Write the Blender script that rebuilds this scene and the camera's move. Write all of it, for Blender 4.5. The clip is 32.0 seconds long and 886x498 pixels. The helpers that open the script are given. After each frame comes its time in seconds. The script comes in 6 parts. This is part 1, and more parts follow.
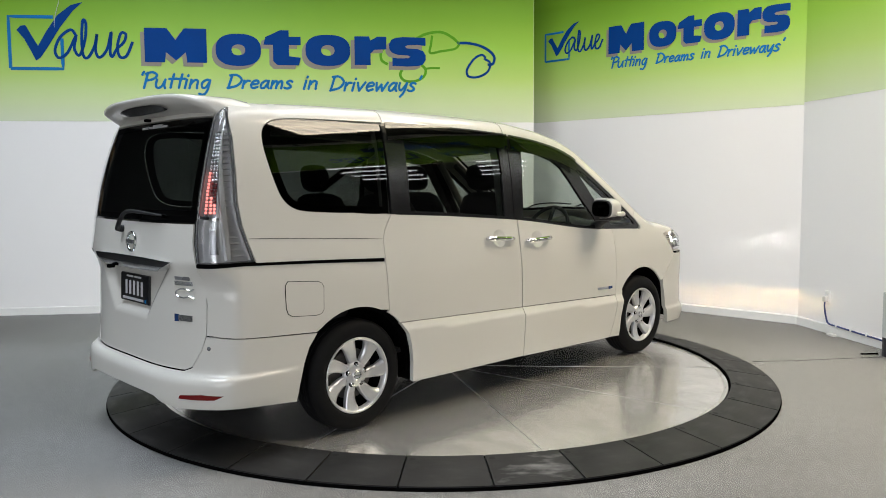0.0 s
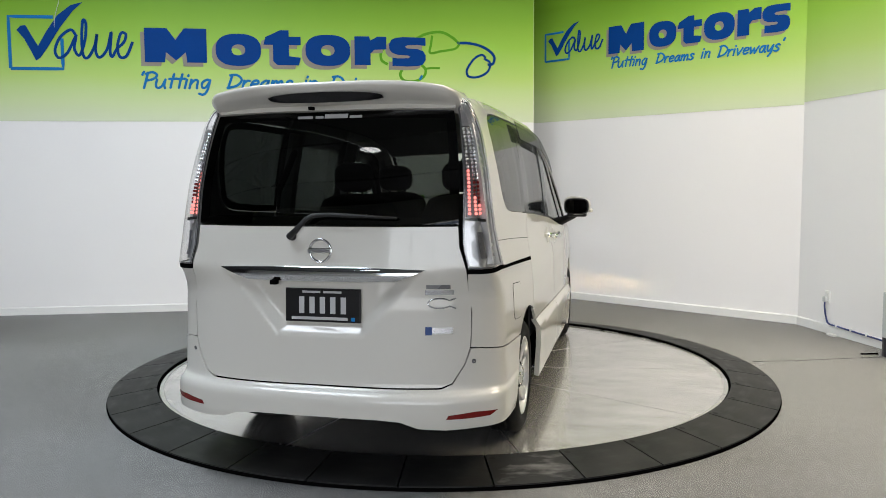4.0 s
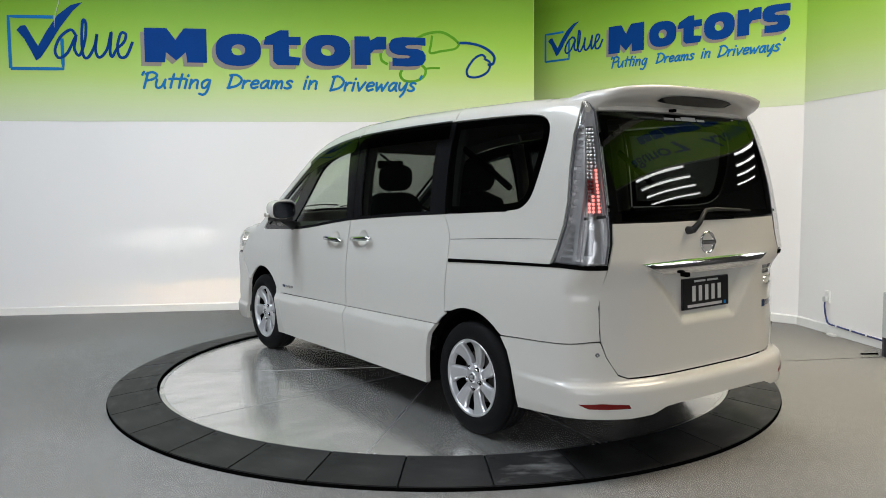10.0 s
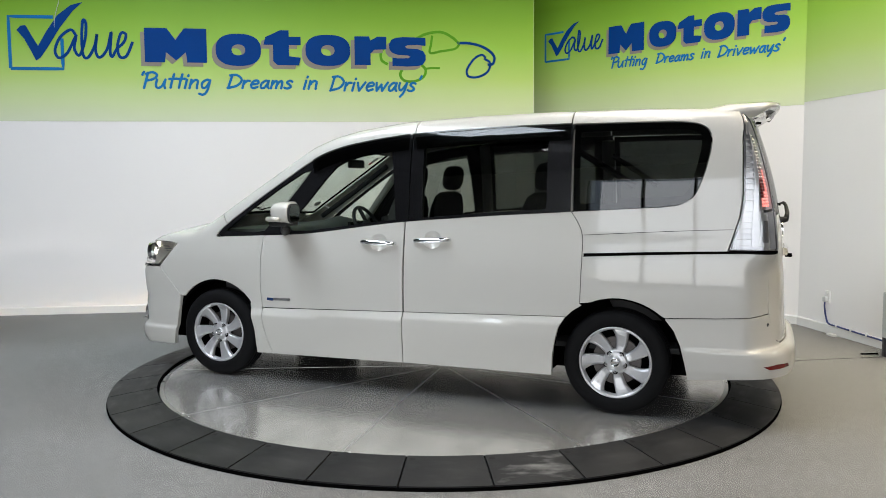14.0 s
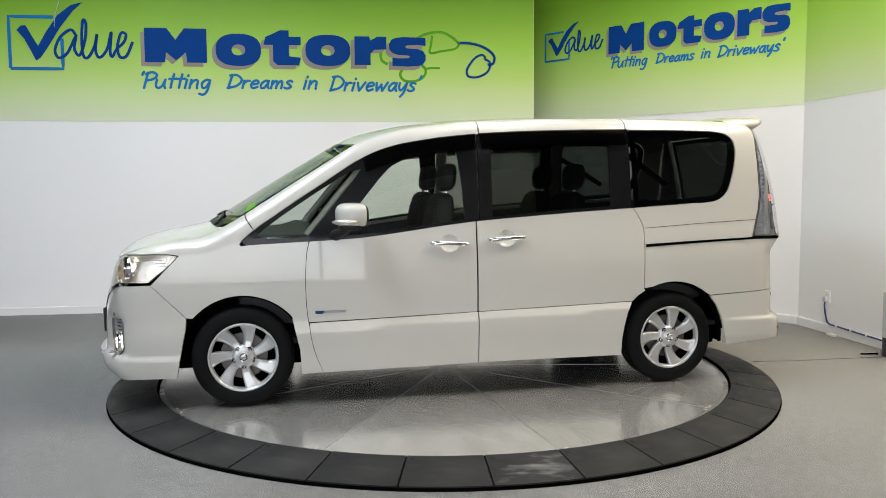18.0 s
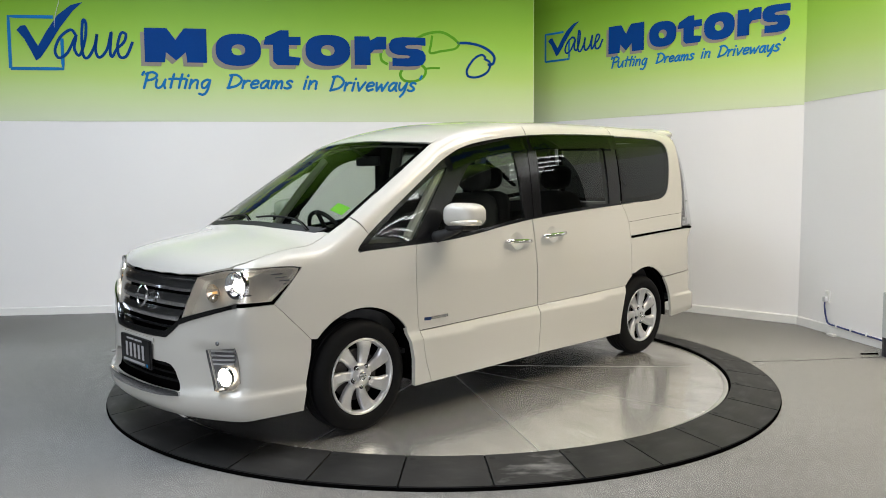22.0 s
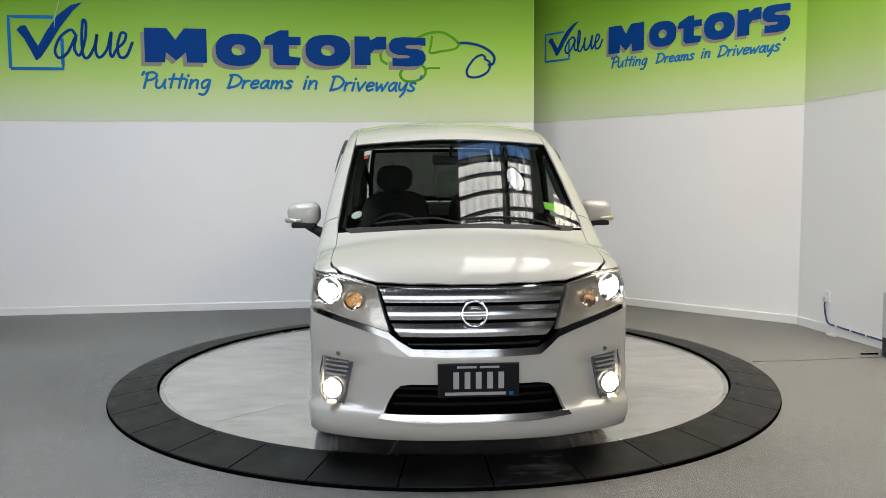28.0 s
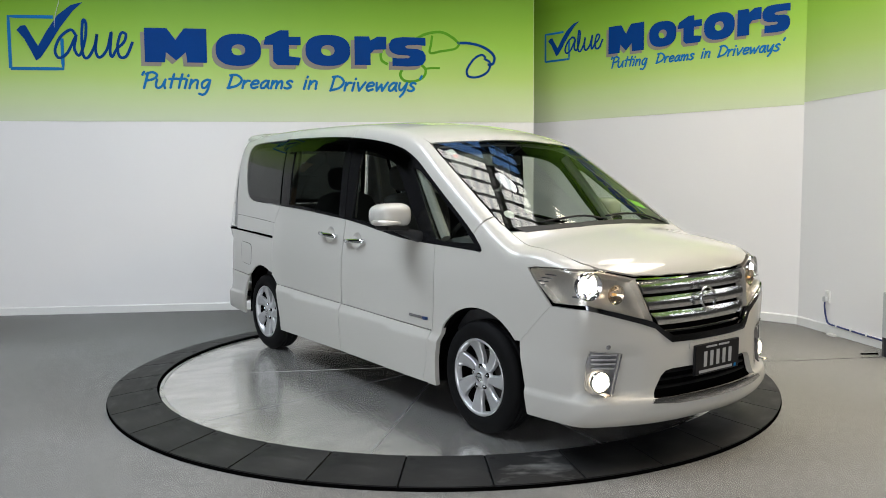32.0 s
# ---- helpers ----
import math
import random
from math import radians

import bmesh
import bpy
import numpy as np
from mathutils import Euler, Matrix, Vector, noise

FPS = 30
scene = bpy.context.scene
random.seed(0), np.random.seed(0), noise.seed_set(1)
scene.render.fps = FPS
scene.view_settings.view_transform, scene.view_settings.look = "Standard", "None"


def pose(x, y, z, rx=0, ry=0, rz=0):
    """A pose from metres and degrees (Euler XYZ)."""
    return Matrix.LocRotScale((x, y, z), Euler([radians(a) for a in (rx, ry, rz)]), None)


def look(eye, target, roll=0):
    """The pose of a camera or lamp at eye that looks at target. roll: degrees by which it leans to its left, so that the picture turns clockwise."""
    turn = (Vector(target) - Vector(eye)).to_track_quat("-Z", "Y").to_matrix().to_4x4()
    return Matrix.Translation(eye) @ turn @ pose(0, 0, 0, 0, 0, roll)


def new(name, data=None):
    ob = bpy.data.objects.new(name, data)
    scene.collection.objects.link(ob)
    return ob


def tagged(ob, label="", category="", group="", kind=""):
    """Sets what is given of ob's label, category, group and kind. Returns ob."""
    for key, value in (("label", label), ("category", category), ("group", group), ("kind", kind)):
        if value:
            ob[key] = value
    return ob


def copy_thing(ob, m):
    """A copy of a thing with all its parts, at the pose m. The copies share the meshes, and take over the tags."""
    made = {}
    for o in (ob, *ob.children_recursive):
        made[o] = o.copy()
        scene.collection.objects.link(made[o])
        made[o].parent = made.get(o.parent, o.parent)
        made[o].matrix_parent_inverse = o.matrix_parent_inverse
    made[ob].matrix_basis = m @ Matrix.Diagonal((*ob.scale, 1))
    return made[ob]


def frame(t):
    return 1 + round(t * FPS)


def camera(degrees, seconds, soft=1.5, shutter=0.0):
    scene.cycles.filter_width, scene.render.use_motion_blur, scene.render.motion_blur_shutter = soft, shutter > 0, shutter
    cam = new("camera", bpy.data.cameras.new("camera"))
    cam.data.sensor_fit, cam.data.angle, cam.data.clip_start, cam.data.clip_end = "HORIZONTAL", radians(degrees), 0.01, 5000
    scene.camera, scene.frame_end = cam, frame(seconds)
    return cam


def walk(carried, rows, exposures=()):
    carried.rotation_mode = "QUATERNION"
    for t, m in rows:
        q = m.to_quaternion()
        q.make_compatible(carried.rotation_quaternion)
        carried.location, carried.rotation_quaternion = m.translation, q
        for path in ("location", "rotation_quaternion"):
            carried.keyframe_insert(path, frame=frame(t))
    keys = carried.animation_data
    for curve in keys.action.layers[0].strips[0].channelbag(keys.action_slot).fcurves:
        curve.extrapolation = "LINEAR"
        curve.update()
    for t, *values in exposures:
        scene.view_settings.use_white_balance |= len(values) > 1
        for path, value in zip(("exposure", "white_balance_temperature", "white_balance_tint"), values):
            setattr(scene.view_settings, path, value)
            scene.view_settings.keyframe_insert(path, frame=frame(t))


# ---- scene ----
cam = camera(58.5, 32.0, soft=0.9)
EYE, AIM = (0.0, -5.937, 1.4355), (0.0, 0.0, 0.9321)
walk(cam, [(0.0, look(EYE, AIM, -0.38)), (32.0, look(EYE, AIM, -0.38))], [(0.0, 0.22), (21.0, 0.22), (25.0, 0.08), (28.0, -0.02), (30.0, 0.03), (32.0, 0.10)])

# ---- world and light ----
world = bpy.data.worlds.new("sky")
scene.world = world
world.use_nodes = True
wn = world.node_tree
sky = wn.nodes.new("ShaderNodeTexSky")
sky.sky_type, sky.sun_disc = "NISHITA", False
sky.sun_elevation, sky.sun_rotation = radians(48), radians(200)
wn.links.new(sky.outputs[0], wn.nodes["Background"].inputs[0])
wn.nodes["Background"].inputs[1].default_value = 0.12


def area(name, at, to, sx, sy, power, color=(1, 1, 1)):
    lamp = bpy.data.lights.new(name, "AREA")
    lamp.shape, lamp.size, lamp.size_y, lamp.energy, lamp.color = "RECTANGLE", sx, sy, power, color
    ob = new(name, lamp)
    ob.matrix_world = look(at, to)
    return ob


ROOF_Z = 5.2
# unseen area lamp added outside the shop front, standing in for daylight
area("daylight_fill", (-1.5, -12.45, 2.2), (-1.5, 0, 1.9), 8.6, 3.9, 340, (0.955, 0.965, 1.0))
# ---- materials ----
MATS = {}


def nodes_of(name):
    m = bpy.data.materials.new(name)
    m.use_nodes = True
    return m, m.node_tree, m.node_tree.nodes["Principled BSDF"]


def noise_node(nt, scale, detail=4.0, coord="Object", stretch=(1, 1, 1)):
    tc, mp, nz = nt.nodes.new("ShaderNodeTexCoord"), nt.nodes.new("ShaderNodeMapping"), nt.nodes.new("ShaderNodeTexNoise")
    mp.inputs["Scale"].default_value = stretch
    nz.inputs["Scale"].default_value, nz.inputs["Detail"].default_value = scale, detail
    nt.links.new(tc.outputs[coord], mp.inputs[0])
    nt.links.new(mp.outputs[0], nz.inputs["Vector"])
    return nz


def ramp(nt, src, stops):
    r = nt.nodes.new("ShaderNodeValToRGB")
    while len(r.color_ramp.elements) < len(stops):
        r.color_ramp.elements.new(0.5)
    for e, (p, c) in zip(r.color_ramp.elements, stops):
        e.position, e.color = p, (*c, 1) if len(c) == 3 else c
    nt.links.new(src, r.inputs[0])
    return r


def mixed(nt, a, b, fac, mode="MIX"):
    m = nt.nodes.new("ShaderNodeMix")
    m.data_type, m.blend_type = "RGBA", mode
    for sock, v in ((m.inputs[0], fac), (m.inputs[6], a), (m.inputs[7], b)):
        if isinstance(v, bpy.types.NodeSocket):
            nt.links.new(v, sock)
        else:
            sock.default_value = v if isinstance(v, (int, float)) else (*v, 1)
    return m.outputs[2]


def bump(nt, bsdf, height, strength, dist=0.002):
    b = nt.nodes.new("ShaderNodeBump")
    b.inputs["Strength"].default_value, b.inputs["Distance"].default_value = strength, dist
    nt.links.new(height, b.inputs["Height"])
    nt.links.new(b.outputs[0], bsdf.inputs["Normal"])


def mat(name, color, rough=0.5, metal=0.0, var=0.08, scale=3.0, grain=60.0, rvar=0.1, bumps=0.0, coat=0.0, emit=0.0, emit_color=None, ior=1.5, stretch=(1, 1, 1), spec=0.5):
    """A surface of one colour with stains at one scale and grain at another."""
    m, nt, b = nodes_of(name)
    big, fine = noise_node(nt, scale, 5, stretch=stretch), noise_node(nt, grain, 3, stretch=stretch)
    dark = tuple(c * (1 - var) for c in color)
    lite = tuple(min(1, c * (1 + var)) for c in color)
    c1 = ramp(nt, big.outputs[0], [(0.3, dark), (0.7, lite)])
    c2 = mixed(nt, c1.outputs[0], ramp(nt, fine.outputs[0], [(0.3, dark), (0.7, lite)]).outputs[0], 0.4)
    nt.links.new(c2, b.inputs["Base Color"])
    r = ramp(nt, big.outputs[0], [(0.25, (max(0, rough - rvar),) * 3), (0.75, (min(1, rough + rvar),) * 3)])
    nt.links.new(r.outputs[0], b.inputs["Roughness"])
    b.inputs["Metallic"].default_value, b.inputs["IOR"].default_value = metal, ior
    b.inputs["Coat Weight"].default_value, b.inputs["Coat Roughness"].default_value = coat, 0.03
    b.inputs["Specular IOR Level"].default_value = spec
    if bumps:
        bump(nt, b, fine.outputs[0], bumps)
    if emit:
        b.inputs["Emission Color"].default_value = (*(emit_color or color), 1)
        b.inputs["Emission Strength"].default_value = emit
    MATS[name] = m
    return m


def glass(name, tint, gloss=0.045, graze=0.6):
    """A pane: a tinted see-through sheet with a clear reflection that grows at a grazing view."""
    m = bpy.data.materials.new(name)
    m.use_nodes = True
    nt = m.node_tree
    nt.nodes.remove(nt.nodes["Principled BSDF"])
    tr, gl, lw, mx = (nt.nodes.new(k) for k in ("ShaderNodeBsdfTransparent", "ShaderNodeBsdfGlossy", "ShaderNodeLayerWeight", "ShaderNodeMixShader"))
    pw, ma = nt.nodes.new("ShaderNodeMath"), nt.nodes.new("ShaderNodeMath")
    tr.inputs[0].default_value = (*tint, 1)
    gl.inputs[0].default_value, gl.inputs["Roughness"].default_value = (1, 1, 1, 1), 0.01
    pw.operation, ma.operation = "POWER", "MULTIPLY_ADD"
    lw.inputs["Blend"].default_value = 0.5
    pw.inputs[1].default_value = 4.5
    ma.inputs[1].default_value, ma.inputs[2].default_value = graze, gloss
    nt.links.new(lw.outputs["Facing"], pw.inputs[0])
    nt.links.new(pw.outputs[0], ma.inputs[0])
    nt.links.new(ma.outputs[0], mx.inputs[0])
    nt.links.new(tr.outputs[0], mx.inputs[1])
    nt.links.new(gl.outputs[0], mx.inputs[2])
    nt.links.new(mx.outputs[0], nt.nodes["Material Output"].inputs[0])
    MATS[name] = m
    return m


def pearl(name):
    m, nt, b = nodes_of(name)
    fl = noise_node(nt, 900, 2)
    nt.links.new(ramp(nt, fl.outputs[0], [(0.3, (0.528, 0.512, 0.472)), (0.7, (0.582, 0.566, 0.524))]).outputs[0], b.inputs["Base Color"])
    b.inputs["Roughness"].default_value, b.inputs["Metallic"].default_value = 0.42, 0.04
    b.inputs["Specular IOR Level"].default_value = 0.08
    b.inputs["Coat Weight"].default_value, b.inputs["Coat Roughness"].default_value = 1.0, 0.02
    b.inputs["Coat IOR"].default_value = 1.46
    MATS[name] = m


pearl("pearl_paint")
mat("black_gloss", (0.008, 0.008, 0.009), 0.2, var=0.1, rvar=0.03, spec=0.35)
mat("black_plastic", (0.014, 0.014, 0.015), 0.5, var=0.15, grain=300, bumps=0.15, spec=0.3)
mat("black_rubber", (0.0065, 0.0065, 0.007), 0.65, var=0.25, grain=120, bumps=0.2, spec=0.09)
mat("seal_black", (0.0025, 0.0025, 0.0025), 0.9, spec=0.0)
mat("chrome", (0.75, 0.76, 0.78), 0.07, 1.0, var=0.03, rvar=0.03)
mat("smoked_chrome", (0.26, 0.265, 0.275), 0.12, 1.0, var=0.05, rvar=0.03)
mat("mirror_silver", (0.10, 0.105, 0.11), 0.02, 1.0, var=0.02, rvar=0.0)
mat("dark_chrome", (0.60, 0.605, 0.62), 0.2, 1.0, var=0.05, rvar=0.04)
mat("alloy_silver", (0.56, 0.56, 0.57), 0.33, 0.55, var=0.06, grain=400, rvar=0.05)
mat("brake_steel", (0.12, 0.11, 0.105), 0.45, 0.8, var=0.3)
mat("lamp_red", (0.13, 0.006, 0.006), 0.2, var=0.05, coat=0.15, spec=0.25)


def faceted(name, color, relief):
    """Bright reflector metal, pressed into small facets."""
    m, nt, b = nodes_of(name)
    tc, vo = nt.nodes.new("ShaderNodeTexCoord"), nt.nodes.new("ShaderNodeTexVoronoi")
    vo.inputs["Scale"].default_value = 38
    nt.links.new(tc.outputs["Object"], vo.inputs["Vector"])
    nt.links.new(ramp(nt, noise_node(nt, 9, 3).outputs[0], [(0.35, tuple(c * 0.8 for c in color)), (0.65, color)]).outputs[0], b.inputs["Base Color"])
    b.inputs["Metallic"].default_value, b.inputs["Roughness"].default_value = 0.55, 0.28
    bump(nt, b, vo.outputs["Distance"], relief, 0.006)
    MATS[name] = m


faceted("lamp_silver", (0.74, 0.70, 0.63), 0.22)
faceted("lamp_pale", (0.60, 0.60, 0.61), 0.12)
mat("lamp_grey", (0.20, 0.20, 0.21), 0.25, 0.6, var=0.1)
mat("amber_bulb", (0.9, 0.45, 0.12), 0.2, emit=0.45, emit_color=(1.0, 0.62, 0.28))
# chrome bowl with the bulb's amber reflection tinted into its colour
mat("amber_reflection", (0.84, 0.72, 0.56), 0.14, 0.9, var=0.1)
mat("white_lamp", (1, 1, 1), 0.2, emit=25.0, emit_color=(1.0, 0.96, 0.88))
mat("beam_white", (1, 1, 1), 0.5, emit=110000.0, emit_color=(1.0, 0.97, 0.92))
mat("beam_warm", (1, 1, 1), 0.5, emit=34000.0, emit_color=(1.0, 0.60, 0.24))
mat("fog_glow", (1, 1, 1), 0.2, emit=12.0, emit_color=(1.0, 0.86, 0.62))
mat("red_glow", (0.6, 0.10, 0.09), 0.2, emit=1.2, emit_color=(1.0, 0.30, 0.26))
mat("plate_black", (0.005, 0.005, 0.006), 0.4, var=0.1, spec=0.2)
mat("plate_white", (0.42, 0.42, 0.43), 0.45, var=0.05)
mat("seat_cloth", (0.028, 0.027, 0.027), 0.9, var=0.2, grain=500, bumps=0.3)
mat("dash_plastic", (0.055, 0.055, 0.058), 0.6, var=0.12, grain=300, bumps=0.2)
mat("trim_grey", (0.30, 0.29, 0.27), 0.8, var=0.08, grain=250, bumps=0.1)
mat("carpet_black", (0.02, 0.02, 0.02), 0.95, var=0.2)
mat("sticker_green", (0.25, 0.72, 0.03), 0.5, var=0.05)
mat("sticker_white", (0.8, 0.8, 0.78), 0.5, var=0.05)
mat("sticker_red", (0.6, 0.08, 0.06), 0.5, var=0.05)
mat("badge_blue", (0.02, 0.05, 0.16), 0.25, 0.4)
glass("clear_glass", (0.80, 0.85, 0.80))
glass("side_privacy_glass", (0.22, 0.24, 0.225), 0.04)
glass("quarter_privacy_glass", (0.15, 0.165, 0.155), 0.04)
glass("windscreen_glass", (0.66, 0.71, 0.66), 0.06, 0.45)
glass("privacy_glass", (0.09, 0.10, 0.095), 0.045)
glass("lens_clear", (0.93, 0.93, 0.93))
glass("visor_smoke", (0.14, 0.15, 0.14), 0.035, 0.3)

# ---- mesh helpers ----
def part(name, bm, material, parent=None, label="", smooth=False):
    """Links a bmesh as one mesh object under a thing or under a part."""
    me = bpy.data.meshes.new(name)
    if smooth:
        for f in bm.faces:
            f.smooth = True
    bm.to_mesh(me)
    lay = bm.verts.layers.float_vector.get("true_normal")
    if lay is not None:
        bm.normal_update()
        me.normals_split_custom_set([tuple(v[lay]) if f.smooth else tuple(f.normal) for f in bm.faces for v in f.verts])
    bm.free()
    me.materials.append(MATS[material] if isinstance(material, str) else material)
    ob = new(name, me)
    ob.parent = parent
    if label:
        ob["label"] = label
    return ob


def thing(name, label, category, m=None, group="", kind=""):
    ob = new(name)
    ob.empty_display_size = 0.1
    if m is not None:
        ob.matrix_world = m
    return tagged(ob, label, category, group, kind)


def box(bm, x0, x1, y0, y1, z0, z1, bev=0.0, m=None):
    vs = [bm.verts.new((x, y, z)) for x in (x0, x1) for y in (y0, y1) for z in (z0, z1)]
    fs = [bm.faces.new([vs[i] for i in q]) for q in ((0, 1, 3, 2), (4, 6, 7, 5), (0, 4, 5, 1), (2, 3, 7, 6), (0, 2, 6, 4), (1, 5, 7, 3))]
    if m is not None:
        bmesh.ops.transform(bm, matrix=m, verts=vs)
    if bev:
        bmesh.ops.bevel(bm, geom=list({e for f in fs for e in f.edges}), offset=bev, segments=2, affect="EDGES", profile=0.6)
    return bm


def boxed(*a, **k):
    return box(bmesh.new(), *a, **k)


def slab(bm, pts, depth, m):
    """A flat polygon in its own plane with a thickness, placed by m."""
    front = [bm.verts.new(m @ Vector((x, y, depth))) for x, y in pts]
    back = [bm.verts.new(m @ Vector((x, y, 0))) for x, y in pts]
    bm.faces.new(front)
    bm.faces.new(back[::-1])
    for i in range(len(pts)):
        j = (i + 1) % len(pts)
        bm.faces.new((back[i], back[j], front[j], front[i]))
    return bm


def lathe(bm, profile, n=48, m=Matrix(), close=False):
    """Turns (radius, height) pairs round the z axis."""
    rings = []
    for r, h in profile:
        rings.append([bm.verts.new(m @ Vector((r * math.cos(2 * math.pi * i / n), r * math.sin(2 * math.pi * i / n), h))) for i in range(n)])
    pairs = list(zip(rings, rings[1:])) + ([(rings[-1], rings[0])] if close else [])
    for a, b in pairs:
        for i in range(n):
            j = (i + 1) % n
            bm.faces.new((a[i], a[j], b[j], b[i]))
    return rings


def tube(bm, pts, r, n=8, m=Matrix(), taper=None):
    """A round rod along a line of points, with closed ends."""
    pts = [Vector(p) for p in pts]
    rings = []
    for k, p in enumerate(pts):
        d = (pts[min(k + 1, len(pts) - 1)] - pts[max(k - 1, 0)]).normalized()
        a = d.orthogonal().normalized() if k == 0 else (a - d * a.dot(d)).normalized()
        b = d.cross(a)
        rr = r if taper is None else r * taper[k]
        rings.append([bm.verts.new(m @ (p + rr * (math.cos(2 * math.pi * i / n) * a + math.sin(2 * math.pi * i / n) * b))) for i in range(n)])
    for a_, b_ in zip(rings, rings[1:]):
        for i in range(n):
            j = (i + 1) % n
            bm.faces.new((a_[i], a_[j], b_[j], b_[i]))
    bm.faces.new(rings[0][::-1])
    bm.faces.new(rings[-1])
    return bm


def spline(pts, n=8, closed=False):
    """Catmull-Rom through the points, in any dimension."""
    P = [np.array(p, float) for p in pts]
    out = []
    N = len(P)
    for i in range(N if closed else N - 1):
        if closed:
            a, b, c, d = P[(i - 1) % N], P[i], P[(i + 1) % N], P[(i + 2) % N]
        else:
            b, c = P[i], P[i + 1]
            a, d = (P[i - 1] if i else 2 * b - c), (P[i + 2] if i + 2 < N else 2 * c - b)
        for k in range(n):
            t = k / n
            out.append(0.5 * (2 * b + (c - a) * t + (2 * a - 5 * b + 4 * c - d) * t * t + (3 * b - a - 3 * c + d) * t ** 3))
    if not closed:
        out.append(P[-1])
    return [tuple(o) for o in out]


def ribbon_poly(pts, width, closed=False):
    """The outline of a stroke of that width (or a width per point) along flat points."""
    P = np.array(pts)
    w = np.broadcast_to(np.asarray(width, float), (len(P),))
    if closed:
        d = np.roll(P, -1, 0) - np.roll(P, 1, 0)
    else:
        d = np.gradient(P, axis=0)
    n = np.stack([-d[:, 1], d[:, 0]], 1)
    n /= np.linalg.norm(n, axis=1)[:, None] + 1e-9
    return P + n * w[:, None] / 2, P - n * w[:, None] / 2


def stroke(bm, pts, width, depth, m, closed=False):
    """A raised stroke on a flat face."""
    A, B = ribbon_poly(pts, width, closed)
    rows = [[bm.verts.new(m @ Vector((*q, z))) for q, z in ((a, 0), (a, depth), (b, depth), (b, 0))] for a, b in zip(A, B)]
    n = len(rows)
    for i in range(n if closed else n - 1):
        p, q = rows[i], rows[(i + 1) % n]
        for k in range(3):
            bm.faces.new((p[k], q[k], q[k + 1], p[k + 1]))
    if not closed:
        bm.faces.new(rows[0])
        bm.faces.new(rows[-1][::-1])
    return bm


def rounded(x0, x1, y0, y1, r, n=5):
    out = []
    for cx, cy, a0 in ((x1 - r, y1 - r, 0), (x0 + r, y1 - r, 90), (x0 + r, y0 + r, 180), (x1 - r, y0 + r, 270)):
        for k in range(n + 1):
            a = radians(a0 + 90 * k / n)
            out.append((cx + r * math.cos(a), cy + r * math.sin(a)))
    return out


def words(name, text, width, height, depth, material, parent, m, shear=0.0, label="", bold=0.0):
    """Lettering in the built-in font, fitted to a width and a height."""
    c = bpy.data.curves.new(name, "FONT")
    c.body, c.shear, c.resolution_u, c.offset = text, shear, 4, bold
    tmp = bpy.data.objects.new(name, c)
    scene.collection.objects.link(tmp)
    bpy.context.view_layer.update()
    me = bpy.data.meshes.new_from_object(tmp.evaluated_get(bpy.context.evaluated_depsgraph_get()))
    bpy.data.objects.remove(tmp)
    co = np.array([v.co[:] for v in me.vertices])
    lo, hi = co.min(0), co.max(0)
    bm = bmesh.new()
    bm.from_mesh(me)
    bpy.data.meshes.remove(me)
    sc = Matrix.Diagonal((width / (hi[0] - lo[0]), height / (hi[1] - lo[1]), 1, 1))
    bmesh.ops.transform(bm, matrix=m @ Matrix.Translation((0, 0, depth)) @ sc @ Matrix.Translation((-lo[0], -lo[1], 0)), verts=bm.verts)
    return part(name, bm, material, parent, label)


# ---- room ----
def wall_paint(name, color, var):
    m, nt, b = nodes_of(name)
    big, fine = noise_node(nt, 0.7, 3), noise_node(nt, 220, 3)
    c = ramp(nt, big.outputs[0], [(0.3, tuple(q * (1 - var) for q in color)), (0.7, color)])
    nt.links.new(c.outputs[0], b.inputs["Base Color"])
    b.inputs["Roughness"].default_value = 0.38
    b.inputs["Specular IOR Level"].default_value = 0.35
    bump(nt, b, fine.outputs[0], 0.12, 0.001)
    MATS[name] = m


wall_paint("wall_white", (0.86, 0.842, 0.832), 0.03)


def ombre(name):
    """The sprayed green fade of the wall graphic, pale at the bottom and deep at the top."""
    m, nt, b = nodes_of(name)
    geo, sep = nt.nodes.new("ShaderNodeNewGeometry"), nt.nodes.new("ShaderNodeSeparateXYZ")
    nt.links.new(geo.outputs["Position"], sep.inputs[0])
    nz = noise_node(nt, 1.2, 3)
    add, mr = nt.nodes.new("ShaderNodeMath"), nt.nodes.new("ShaderNodeMapRange")
    add.operation = "MULTIPLY_ADD"
    nt.links.new(nz.outputs[0], add.inputs[0])
    add.inputs[1].default_value = 0.10
    nt.links.new(sep.outputs[2], add.inputs[2])
    mr.inputs["From Min"].default_value, mr.inputs["From Max"].default_value = 2.15, 3.55
    nt.links.new(add.outputs[0], mr.inputs["Value"])
    r = ramp(nt, mr.outputs[0], [(0.0, (0.66, 0.71, 0.53)), (0.16, (0.60, 0.70, 0.38)), (0.38, (0.46, 0.64, 0.175)), (0.62, (0.32, 0.55, 0.075)), (0.85, (0.215, 0.42, 0.035)), (1.0, (0.16, 0.33, 0.02))])
    nt.links.new(r.outputs[0], b.inputs["Base Color"])
    b.inputs["Roughness"].default_value = 0.5
    b.inputs["Specular IOR Level"].default_value = 0.2
    bump(nt, b, noise_node(nt, 200, 2).outputs[0], 0.08, 0.001)
    MATS[name] = m


